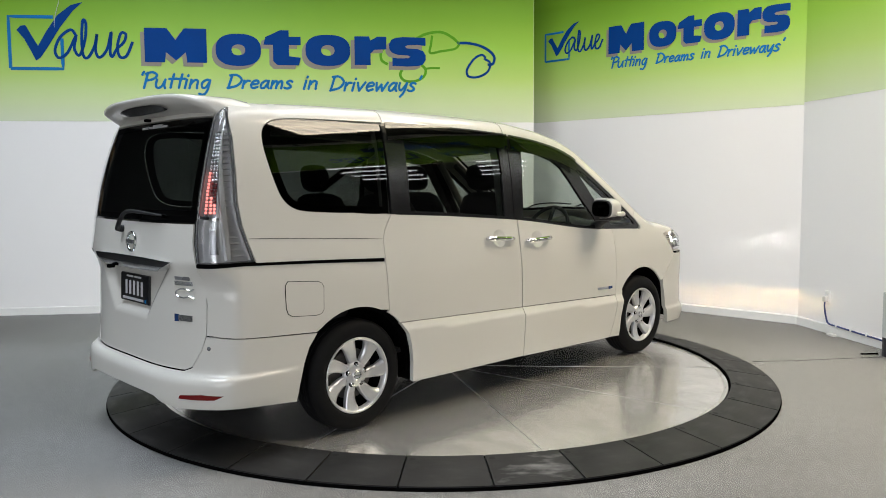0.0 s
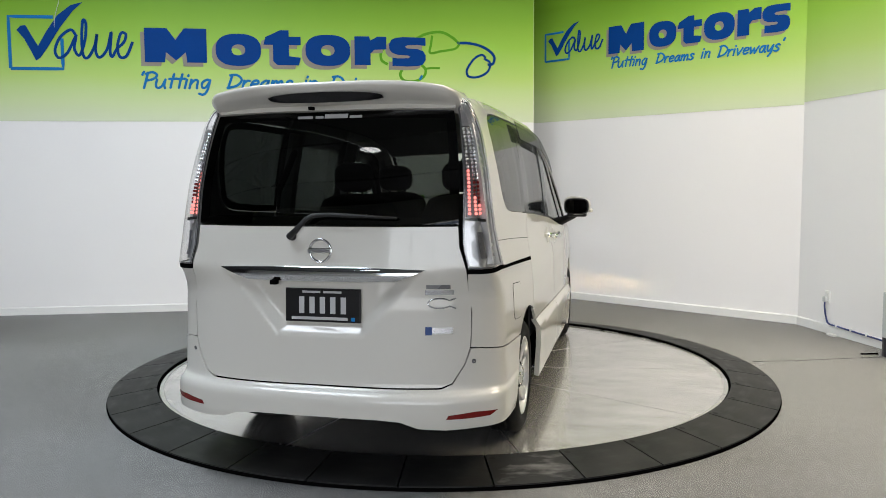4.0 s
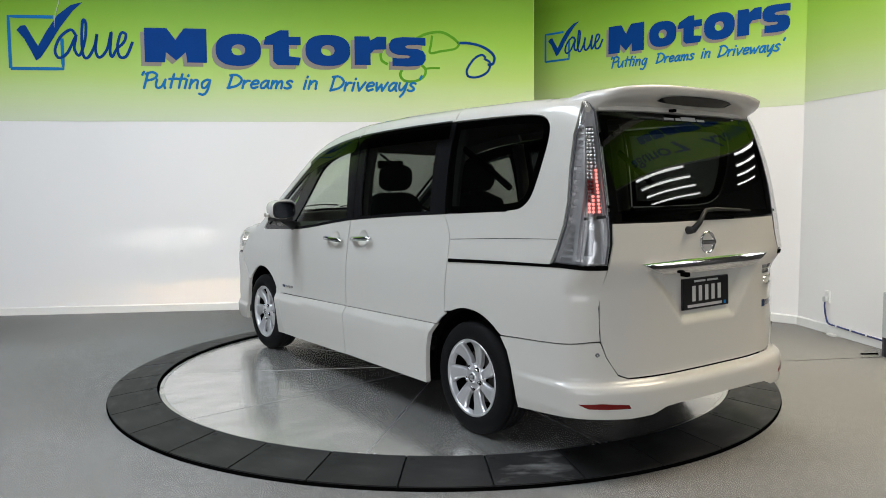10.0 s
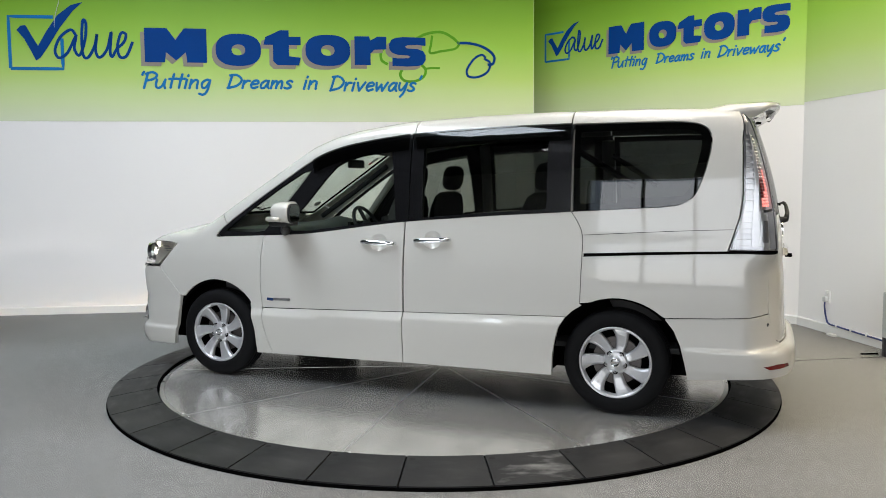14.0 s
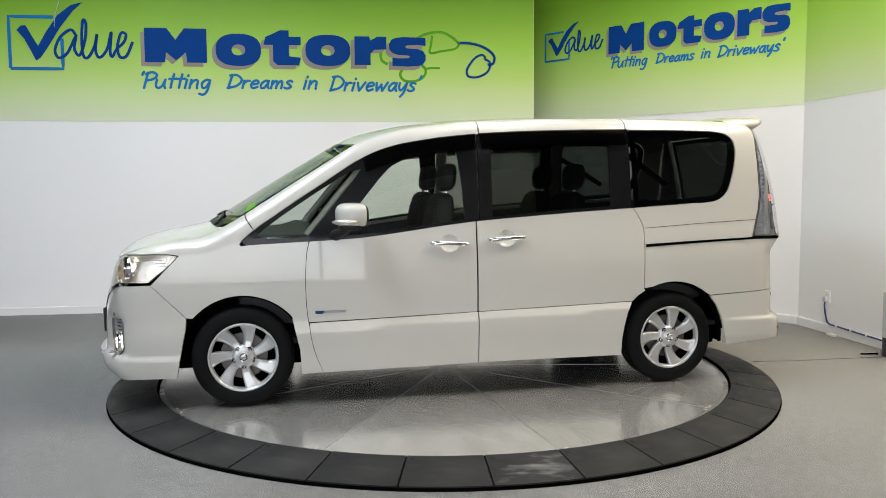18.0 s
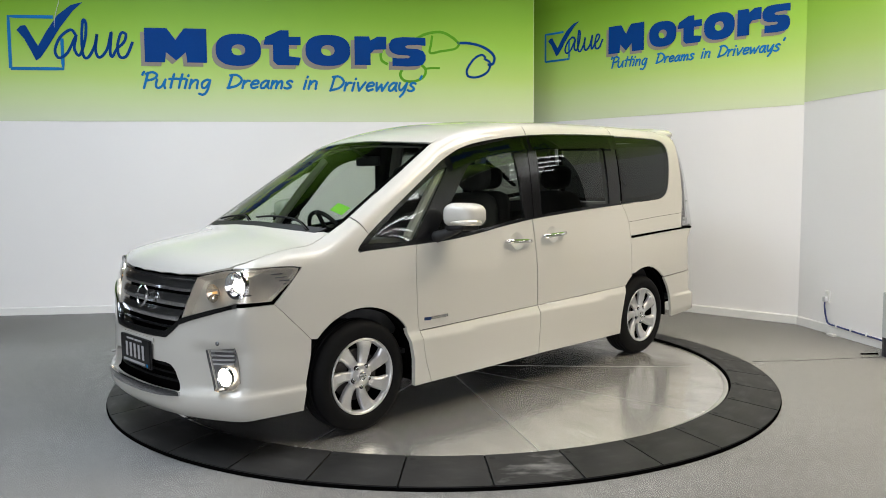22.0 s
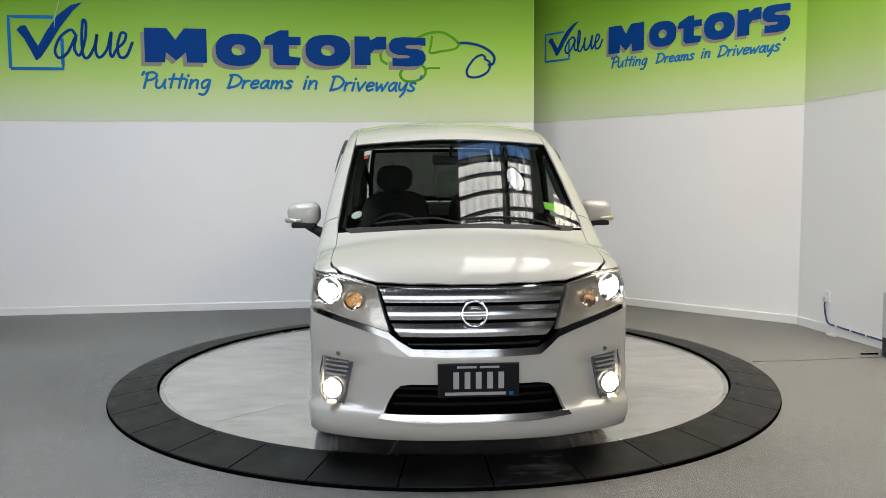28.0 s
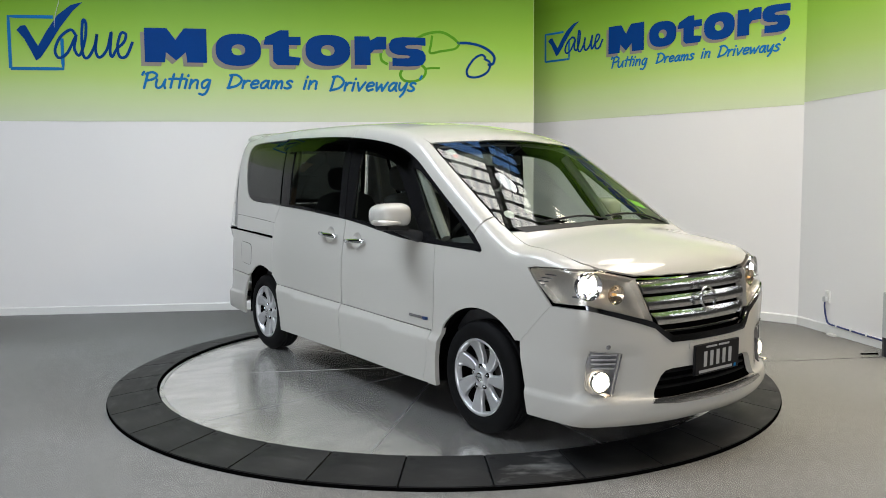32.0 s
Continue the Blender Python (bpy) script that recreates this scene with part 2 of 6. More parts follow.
ombre("green_ombre")
mat("sign_blue", (0.002, 0.046, 0.225), 0.6, var=0.06, spec=0.08)
mat("sign_mid_blue", (0.01, 0.16, 0.42), 0.6, var=0.06, spec=0.12)
mat("sign_grey", (0.27, 0.25, 0.21), 0.6, var=0.06, spec=0.12)
mat("sign_green", (0.10, 0.33, 0.015), 0.6, var=0.06, spec=0.12)
mat("trim_white", (0.78, 0.77, 0.75), 0.35, var=0.04)
mat("socket_white", (0.82, 0.82, 0.80), 0.3, var=0.03)
mat("cable_blue", (0.03, 0.045, 0.16), 0.45, var=0.1)
mat("cabinet_grey", (0.50, 0.51, 0.51), 0.45, var=0.06)
mat("roof_dark", (0.06, 0.06, 0.062), 0.8, var=0.2)
mat("steel_dark", (0.05, 0.05, 0.055), 0.5, 0.3, var=0.2)


def skylight_mat(name, strength, color):
    m, nt, b = nodes_of(name)
    nz = noise_node(nt, 2.0, 3, stretch=(6, 0.4, 1))
    c = ramp(nt, nz.outputs[0], [(0.3, tuple(q * 0.8 for q in color)), (0.7, color)])
    tc, wv = nt.nodes.new("ShaderNodeTexCoord"), nt.nodes.new("ShaderNodeTexWave")
    wv.inputs["Scale"].default_value, wv.inputs["Distortion"].default_value = 1.9, 0.4
    nt.links.new(tc.outputs["Object"], wv.inputs["Vector"])
    rib = ramp(nt, wv.outputs[0], [(0.1, (0.50, 0.52, 0.57)), (0.5, (1, 1, 1))])
    nt.links.new(mixed(nt, c.outputs[0], rib.outputs[0], 1.0, "MULTIPLY"), b.inputs["Emission Color"])
    b.inputs["Emission Strength"].default_value = strength
    b.inputs["Base Color"].default_value = (0.7, 0.75, 0.8, 1)
    MATS[name] = m


skylight_mat("skylight_sheet", 8.5, (1.0, 0.96, 0.89))
# warm, cool and side glow for unseen sheets added as fill light
skylight_mat("skylight_warm", 18.5, (1.0, 0.85, 0.64))
skylight_mat("skylight_cool", 16.0, (0.84, 0.92, 1.0))
skylight_mat("skylight_side", 14.0, (1.0, 0.90, 0.74))
skylight_mat("skylight_blue", 2.6, (0.16, 0.40, 0.95))
skylight_mat("strip_light", 14.0, (1.0, 1.0, 0.97))


def concrete(name):
    m, nt, b = nodes_of(name)
    spk, mid, big = noise_node(nt, 165, 2.5), noise_node(nt, 17, 5), noise_node(nt, 0.55, 4)
    base = ramp(nt, spk.outputs[0], [(0.36, (0.050, 0.049, 0.048)), (0.5, (0.180, 0.176, 0.172)), (0.63, (0.56, 0.555, 0.545))])
    st = ramp(nt, big.outputs[0], [(0.34, (0.68, 0.665, 0.65)), (0.60, (1, 1, 1))])
    c = mixed(nt, base.outputs[0], st.outputs[0], 0.9, "MULTIPLY")
    c = mixed(nt, c, ramp(nt, mid.outputs[0], [(0.32, (0.72, 0.72, 0.72)), (0.62, (1, 1, 1))]).outputs[0], 0.8, "MULTIPLY")
    nt.links.new(c, b.inputs["Base Color"])
    nt.links.new(ramp(nt, big.outputs[0], [(0.3, (0.62,) * 3), (0.7, (0.8,) * 3)]).outputs[0], b.inputs["Roughness"])
    b.inputs["Specular IOR Level"].default_value = 0.3
    bump(nt, b, spk.outputs[0], 0.05, 0.0005)
    MATS[name] = m


concrete("floor_carpet")
wall_a, wall_u = Vector((-4.872, 2.683, 0)), Vector((0.9925, 0.1224, 0))
wall_c, wall_v = Vector((2.2426, 3.056, 0)), Vector((0.7287, -0.6848, 0))
corner_2 = wall_c + wall_v * 1.763
wall_w = Vector((0.165, -0.986, 0)).normalized()


def wall_pose(origin, along):
    """Wall space: x along the wall, y up, z out of the wall into the room."""
    out = along.cross(Vector((0, 0, 1)))
    return Matrix(((along.x, 0, out.x, origin.x), (along.y, 0, out.y, origin.y), (0, 1, 0, 0), (0, 0, 0, 1)))


WL, WR, WT = wall_pose(wall_a, wall_u), wall_pose(wall_c, wall_v), wall_pose(corner_2, wall_w)
WALL_H = ROOF_Z


def wall_piece(name, wm, s0, s1, z0, z1, material, depth0=-0.15, depth1=0.0, parent=None, label="painted plasterboard showroom wall, plain white"):
    bm = boxed(s0, s1, z0, z1, depth0, depth1, m=wm)
    ob = part(name, bm, material, parent)
    return ob if parent else tagged(ob, label, "wall", kind="structure")


fl = boxed(-14, 13, -13, 6.5, -0.2, 0.0)
tagged(part("floor", fl, "floor_carpet"), "grey speckled commercial carpet floor", "floor", kind="structure")
GREEN = [(WL, -0.4, 5.986, 2.122), (WR, -1.602, 1.763, 2.162), (WT, 0.0, 1.55, 2.185)]
wall_piece("wall_back", WL, -0.4, 5.988, 0, WALL_H, "wall_white")
wall_piece("wall_angled", WR, -1.60, 1.765, 0, WALL_H, "wall_white")
wall_piece("wall_side", WT, -0.0, 1.55, 0, WALL_H, "wall_white")
for k, (wm, s0, s1, z0) in enumerate(GREEN):
    wall_piece("wall_graphic_%d" % (k + 1), wm, s0 + 0.002, s1 - 0.002, z0, WALL_H - 0.01, "green_ombre", 0.0, 0.004, label="lime green faded vinyl graphic on the upper wall")
for k, (wm, s0, s1) in enumerate([(WL, -0.4, 5.98), (WR, -1.58, 1.758), (WT, 0.008, 1.55)]):
    bm = bmesh.new()
    slab(bm, [(0, 0), (0.018, 0), (0.018, 0.075), (0.012, 0.085), (0, 0.085)], s1 - s0, wm @ Matrix(((0, 0, 1, s0), (0, 1, 0, 0.001), (1, 0, 0, 0), (0, 0, 0, 1))))
    tagged(part("baseboard_%d" % (k + 1), bm, "trim_white"), "low white painted skirting board along the wall", "baseboard", kind="structure")

# ---- turntable ----
DISC_Z, RING_Z, DISC_R, RING_R = 0.041, 0.062, 2.046, 2.366


def brushed(name):
    m, nt, b = nodes_of(name)
    big, mid, fine = noise_node(nt, 1.3, 2.5), noise_node(nt, 9, 6, stretch=(1, 0.45, 1)), noise_node(nt, 60, 5, stretch=(1, 0.35, 1))
    c = ramp(nt, big.outputs[0], [(0.2, (0.66, 0.645, 0.615)), (0.8, (0.80, 0.785, 0.75))])
    oi = nt.nodes.new("ShaderNodeObjectInfo")
    tone = ramp(nt, oi.outputs["Random"], [(0.0, (0.86, 0.86, 0.86)), (1.0, (1, 1, 1))])
    c2 = mixed(nt, c.outputs[0], tone.outputs[0], 1.0, "MULTIPLY")
    c3 = mixed(nt, c2, ramp(nt, mid.outputs[0], [(0.28, (0.62, 0.615, 0.60)), (0.66, (1, 1, 1))]).outputs[0], 0.55, "MULTIPLY")
    c4 = mixed(nt, c3, ramp(nt, fine.outputs[0], [(0.30, (0.78, 0.78, 0.78)), (0.52, (1, 1, 1))]).outputs[0], 0.35, "MULTIPLY")
    nt.links.new(c4, b.inputs["Base Color"])
    b.inputs["Metallic"].default_value = 0.74
    nt.links.new(ramp(nt, mid.outputs[0], [(0.3, (0.23,) * 3), (0.7, (0.165,) * 3)]).outputs[0], b.inputs["Roughness"])
    MATS[name] = m


brushed("disc_steel")


def ring_rubber(name, worn=0.04):
    m, nt, b = nodes_of(name)
    big, mid = noise_node(nt, 3, 5), noise_node(nt, 14, 6, stretch=(1, 0.4, 1))
    oi = nt.nodes.new("ShaderNodeObjectInfo")
    c = ramp(nt, big.outputs[0], [(0.3, (0.016, 0.016, 0.0165)), (0.7, (0.034, 0.033, 0.032))])
    sc = ramp(nt, mid.outputs[0], [(0.55, (0, 0, 0)), (0.75, (worn, worn * 0.98, worn * 0.95))])
    c2 = mixed(nt, c.outputs[0], sc.outputs[0], 0.6, "ADD")
    c3 = mixed(nt, c2, ramp(nt, oi.outputs["Random"], [(0, (0.75,) * 3), (1, (1, 1, 1))]).outputs[0], 1.0, "MULTIPLY")
    nt.links.new(c3, b.inputs["Base Color"])
    nt.links.new(ramp(nt, mid.outputs[0], [(0.3, (0.42,) * 3), (0.7, (0.6,) * 3)]).outputs[0], b.inputs["Roughness"])
    b.inputs["Specular IOR Level"].default_value = 0.16
    bump(nt, b, noise_node(nt, 150, 3).outputs[0], 0.2, 0.001)
    MATS[name] = m


ring_rubber("ring_rubber", 0.025)
ring_rubber("ring_rubber_worn", 0.22)
mat("rim_steel", (0.62, 0.61, 0.58), 0.3, 0.9, var=0.1, grain=200)
mat("hole_dark", (0.006, 0.006, 0.006), 0.8)

disc = thing("turntable_disc", "brushed steel turntable disc of ten sector plates", "turntable")
SEAMS = [24, 60.3, 96.3, 133, 169, 205, 241.5, 278.5, 313, 348.5]


def sector(a0, a1, r0, r1, z0, z1, n=10, gap=0.0, lip=None):
    """A flat ring segment with thickness; lip is the height of its outer edge."""
    bm = bmesh.new()
    rows = []
    for k in range(n + 1):
        f = k / n
        col = []
        for r, z in ((r0, z0), (r0, z1), (r1, z1 if lip is None else lip), (r1, z0)):
            g = math.degrees(gap / max(r, 0.05))
            a = radians(a0 + g + (a1 - a0 - 2 * g) * f)
            col.append(bm.verts.new((r * math.cos(a), r * math.sin(a), z)))
        rows.append(col)
    for p, q in zip(rows, rows[1:]):
        for i in range(4):
            j = (i + 1) % 4
            bm.faces.new((p[i], p[j], q[j], q[i]))
    bm.faces.new(rows[0][::-1])
    bm.faces.new(rows[-1])
    return bm


bm = bmesh.new()
lathe(bm, [(0.001, DISC_Z - 0.006), (DISC_R - 0.004, DISC_Z - 0.006), (DISC_R - 0.004, 0.004), (0.001, 0.004)], 96)
part("under_plate", bm, "rim_steel", disc)
for a0, a1 in zip(SEAMS, SEAMS[1:] + [SEAMS[0] + 360]):
    part("sector_plate", sector(a0, a1, 0.12, DISC_R - 0.032, DISC_Z - 0.005, DISC_Z, 14, 0.0022), "disc_steel", disc)
bm = bmesh.new()
lathe(bm, [(0.001, DISC_Z), (0.115, DISC_Z), (0.115, DISC_Z - 0.005)], 40)
part("hub_plate", bm, "disc_steel", disc)
bm = bmesh.new()
lathe(bm, [(DISC_R - 0.029, DISC_Z - 0.004), (DISC_R - 0.029, DISC_Z + 0.001), (DISC_R - 0.004, DISC_Z + 0.001), (DISC_R - 0.004, DISC_Z - 0.004)], 120, close=True)
part("edge_rim", bm, "rim_steel", disc, "pale steel edge band")
# pale strips paint the light that the grooves between plates catch
mat("seam_pale", (0.52, 0.51, 0.49), 0.35, 0.9, var=0.1, grain=90)
for k, a in enumerate(SEAMS):
    part("seam_strip", boxed(0.12, DISC_R - 0.034, -0.0022, 0.0022, DISC_Z - 0.003, DISC_Z + 0.0008, m=Matrix.Rotation(radians(a), 4, "Z")), "seam_pale", disc, "pale strip for the light caught by a seam groove")
    for d in (-1.2, 1.2):
        for rr in (DISC_R - 0.045,):
            bm = bmesh.new()
            lathe(bm, [(0.001, DISC_Z + 0.002), (0.007, DISC_Z + 0.002), (0.009, DISC_Z)], 8, Matrix.Translation((rr * math.cos(radians(a + d)), rr * math.sin(radians(a + d)), 0)))
            part("screw_head", bm, "rim_steel", disc)

ring = thing("turntable_ring", "black rubber ramp ring of wedge tiles round the turntable", "turntable ring")
tile = None
for k in range(33):
    a = -95.3 + 360 / 33 * k
    if tile is None:
        bm = sector(0, 360 / 33, DISC_R + 0.012, RING_R, 0.0, RING_Z, 8, 0.0045, lip=0.024)
        # bolt hole near the inner edge by the joint
        hx, hy = (DISC_R + 0.05) * math.cos(radians(0.95)), (DISC_R + 0.05) * math.sin(radians(0.95))
        bm2 = bmesh.new()
        lathe(bm2, [(0.001, 0.0), (0.014, 0.0), (0.016, 0.0015), (0.001, 0.0016)], 12)
        tile = part("ring_tile", bm, "ring_rubber", ring)
        bolt = part("bolt_hole", bm2, "hole_dark", tile)
        bolt.matrix_local = pose(hx, hy, RING_Z - 0.0055, 0, 7, 0)
    else:
        t2 = new("ring_tile", tile.data)
        t2.parent = ring
        if k == 1:
            t2.material_slots[0].link = "OBJECT"
            t2.material_slots[0].material = MATS["ring_rubber_worn"]
        b2 = new("bolt_hole", bolt.data)
        b2.parent = t2
        b2.matrix_local = pose(hx, hy, RING_Z - 0.0055, 0, 7, 0)
        t2.matrix_local = pose(0, 0, 0, 0, 0, a)
tile.matrix_local = pose(0, 0, 0, 0, 0, -95.3)
bm = bmesh.new()
lathe(bm, [(RING_R - 0.004, 0.0), (RING_R - 0.004, 0.018), (RING_R + 0.004, 0.016), (RING_R + 0.006, 0.0)], 132)
part("ring_skirt", bm, "seal_black", ring, "glossy black lower lip")
bm = bmesh.new()
lathe(bm, [(DISC_R + 0.013, 0.001), (DISC_R + 0.013, RING_Z - 0.006), (DISC_R + 0.004, RING_Z - 0.008), (DISC_R + 0.004, 0.001)], 132)
part("inner_collar", bm, "seal_black", ring)

# ---- the van's skin: one rounded solid, from which every panel is cut ----
def soft_curve(pts, sigma):
    """A smoothed line through (a, b) pairs, as a lookup."""
    P = np.array(sorted(pts))
    xs = np.linspace(P[0, 0] - 0.3, P[-1, 0] + 0.3, 600)
    s0, s1 = (P[1, 1] - P[0, 1]) / (P[1, 0] - P[0, 0]), (P[-1, 1] - P[-2, 1]) / (P[-1, 0] - P[-2, 0])
    ys = np.where(xs < P[0, 0], P[0, 1] + (xs - P[0, 0]) * s0, np.where(xs > P[-1, 0], P[-1, 1] + (xs - P[-1, 0]) * s1, np.interp(xs, P[:, 0], P[:, 1])))
    st = xs[1] - xs[0]
    k = np.arange(-60, 61) * st
    w = np.exp(-0.5 * (k / sigma) ** 2)
    w /= w.sum()
    pad = np.concatenate([ys[0] + (np.arange(-60, 0)) * (ys[1] - ys[0]), ys, ys[-1] + np.arange(1, 61) * (ys[-1] - ys[-2])])
    ys = np.convolve(pad, w, "valid")
    return lambda v: np.interp(v, xs, ys)


TOP = soft_curve([(2.36, 0.80), (2.30, 0.90), (2.22, 0.985), (2.12, 1.035), (2.0, 1.068), (1.85, 1.098), (1.71, 1.125), (1.66, 1.142), (1.40, 1.305), (1.10, 1.49), (0.82, 1.655), (0.70, 1.718), (0.55, 1.76),
                  (0.35, 1.80), (0.0, 1.838), (-0.5, 1.858), (-1.0, 1.864), (-1.6, 1.86), (-2.0, 1.845), (-2.2, 1.815)], 0.03)
CROWN = soft_curve([(2.4, 0.10), (2.1, 0.055), (1.8, 0.05), (1.65, 0.078), (1.5, 0.09), (1.0, 0.092), (0.8, 0.088), (0.5, 0.060), (0.0, 0.048), (-2.2, 0.042)], 0.06)
WIDE = soft_curve([(0.15, 0.835), (0.22, 0.85), (0.45, 0.858), (0.55, 0.852), (0.7, 0.853), (0.85, 0.848), (1.0, 0.828), (1.12, 0.808), (1.3, 0.791), (1.46, 0.773), (1.6, 0.748), (1.7, 0.720), (1.78, 0.688), (1.9, 0.62)], 0.025)
TAPER = soft_curve([(2.4, 0.16), (2.2, 0.095), (2.0, 0.058), (1.7, 0.034), (1.43, 0.022), (1.1, 0.006), (0.7, 0.0), (-1.2, 0.0), (-1.7, 0.006), (-2.0, 0.014), (-2.3, 0.030)], 0.08)
NOSE = soft_curve([(0.12, 2.22), (0.19, 2.31), (0.24, 2.368), (0.29, 2.372), (0.36, 2.352), (0.5, 2.352), (0.6, 2.345), (0.72, 2.315), (0.85, 2.285), (0.93, 2.262), (1.05, 2.20)], 0.02)
TAIL = soft_curve([(0.15, -2.405), (0.24, -2.420), (0.28, -2.4235), (0.405, -2.4215), (0.42, -2.412), (0.436, -2.382), (0.46, -2.372), (0.6, -2.368), (0.8, -2.362), (0.98, -2.352), (1.19, -2.325), (1.37, -2.292), (1.52, -2.252), (1.68, -2.20), (1.78, -2.16), (1.9, -2.10)], 0.010)


def ease(v):
    v = np.clip(v, 0, 1)
    return v * v * (3 - 2 * v)


def solid(x, y, z):
    """Below zero inside the body."""
    ay = np.abs(y)
    hx, hz = ((x + 0.3) / 1.2).clip(0, 1), ((z - 1.08) / 0.6).clip(0, 1.2)
    slim = 0.058 * hx * hx * (3 - 2 * hx) * hz
    f = [z - (TOP(x) - CROWN(x) * (ay / 0.65) ** 2), ay - (WIDE(z) - TAPER(x) - slim),
         x - (NOSE(z) - (0.30 + 0.10 * ease((0.76 - z) / 0.2)) * ay ** 2.4), (TAIL(z) + (0.052 + 0.078 * ease((1.02 - z) / 0.15)) * (ay / 0.75) ** 4) - x]
    k = 0.022
    f = np.stack(f)
    mx = f.max(0)
    return mx + k * np.log(np.exp((f - mx) / k).sum(0))


def cast(o, d, far):
    """Where rays from inside leave the solid."""
    lo, hi = np.zeros(len(o)), np.full(len(o), far)
    for _ in range(36):
        mid = (lo + hi) / 2
        q = o + d * mid[:, None]
        inside = solid(q[:, 0], q[:, 1], q[:, 2]) < 0
        lo, hi = np.where(inside, mid, lo), np.where(inside, hi, mid)
    return o + d * lo[:, None]


def normal_at(q):
    e = 2e-3
    g = np.stack([solid(*(q + np.eye(3)[i] * e).T) - solid(*(q - np.eye(3)[i] * e).T) for i in range(3)], 1)
    return g / np.linalg.norm(g, axis=1)[:, None]


KNEE, ARC = 1.3, 0.9      # the girth coordinate: x along the sides, an arc round both ends


def girth_rays(uv):
    u, z = uv[:, 0], uv[:, 1]
    a = np.where(u > KNEE, (u - KNEE) / ARC, np.where(u < -KNEE, (u + KNEE) / ARC, 0.0))
    o = np.stack([np.clip(u, -KNEE, KNEE), 0 * u, z], 1)
    d = np.stack([np.sin(a), np.cos(a), 0 * u], 1)
    return o, d


def top_rays(uv):
    o = np.stack([uv[:, 0], uv[:, 1], np.full(len(uv), 0.7)], 1)
    return o, np.tile([0.0, 0, 1], (len(uv), 1))


def on_side(x, z):
    """The skin's y at (x, z), looking from the side."""
    return float(cast(np.array([[x, 0.0, z]]), np.array([[0.0, 1, 0]]), 1.2)[0, 1])


def on_front(y, z):
    return float(cast(np.array([[0.5, y, z]]), np.array([[1.0, 0, 0]]), 2.4)[0, 0])


def on_rear(y, z):
    return float(cast(np.array([[-0.5, y, z]]), np.array([[-1.0, 0, 0]]), 2.4)[0, 0])


def on_top(x, y):
    return float(cast(np.array([[x, y, 0.7]]), np.array([[0.0, 0, 1]]), 1.5)[0, 2])


def girth(x, y, z):
    if x > KNEE:
        return (KNEE + ARC * math.atan2(x - KNEE, y), z)
    if x < -KNEE:
        return (-KNEE - ARC * math.atan2(-KNEE - x, y), z)
    return (x, z)


def S(x, z):
    """Girth place of a point seen from the side."""
    return girth(x, on_side(x, z), z)


def FR(y, z):
    return girth(on_front(y, z), y, z)


def RE(y, z):
    return girth(on_rear(y, z), y, z)


def sides(*pts):
    return [S(*p) for p in pts]


def densify(poly, step):
    out = []
    n = len(poly)
    for i in range(n):
        a, b = np.array(poly[i]), np.array(poly[(i + 1) % n])
        k = max(1, int(np.ceil(np.linalg.norm(b - a) / step)))
        out += [tuple(a + (b - a) * j / k) for j in range(k)]
    return out


def densify_open(pts, step):
    out = []
    for a, b in zip(pts, pts[1:]):
        a, b = np.array(a, float), np.array(b, float)
        k = max(1, int(np.ceil(np.linalg.norm(b - a) / step)))
        out += [tuple(a + (b - a) * j / k) for j in range(k)]
    return out + [tuple(pts[-1])]


def inside_poly(P, poly):
    x, y = P[:, 0], P[:, 1]
    r = np.zeros(len(P), bool)
    q = np.array(poly)
    for (x0, y0), (x1, y1) in zip(q, np.roll(q, -1, 0)):
        c = ((y0 > y) != (y1 > y)) & (x < (x1 - x0) * (y - y0) / (y1 - y0 + 1e-12) + x0)
        r ^= c
    return r


def shrink(poly, g):
    """Moves an outline inwards by g."""
    P = np.array(poly, float)
    area2 = (P[:, 0] * np.roll(P[:, 1], -1) - np.roll(P[:, 0], -1) * P[:, 1]).sum()
    s = 1 if area2 > 0 else -1
    e0, e1 = P - np.roll(P, 1, 0), np.roll(P, -1, 0) - P
    n0 = np.stack([-e0[:, 1], e0[:, 0]], 1) * s
    n1 = np.stack([-e1[:, 1], e1[:, 0]], 1) * s
    n0 /= np.linalg.norm(n0, axis=1)[:, None] + 1e-9
    n1 /= np.linalg.norm(n1, axis=1)[:, None] + 1e-9
    b = n0 + n1
    b /= (1 + (n0 * n1).sum(1))[:, None].clip(0.35)
    return [tuple(v) for v in P + b * g]


from mathutils import geometry


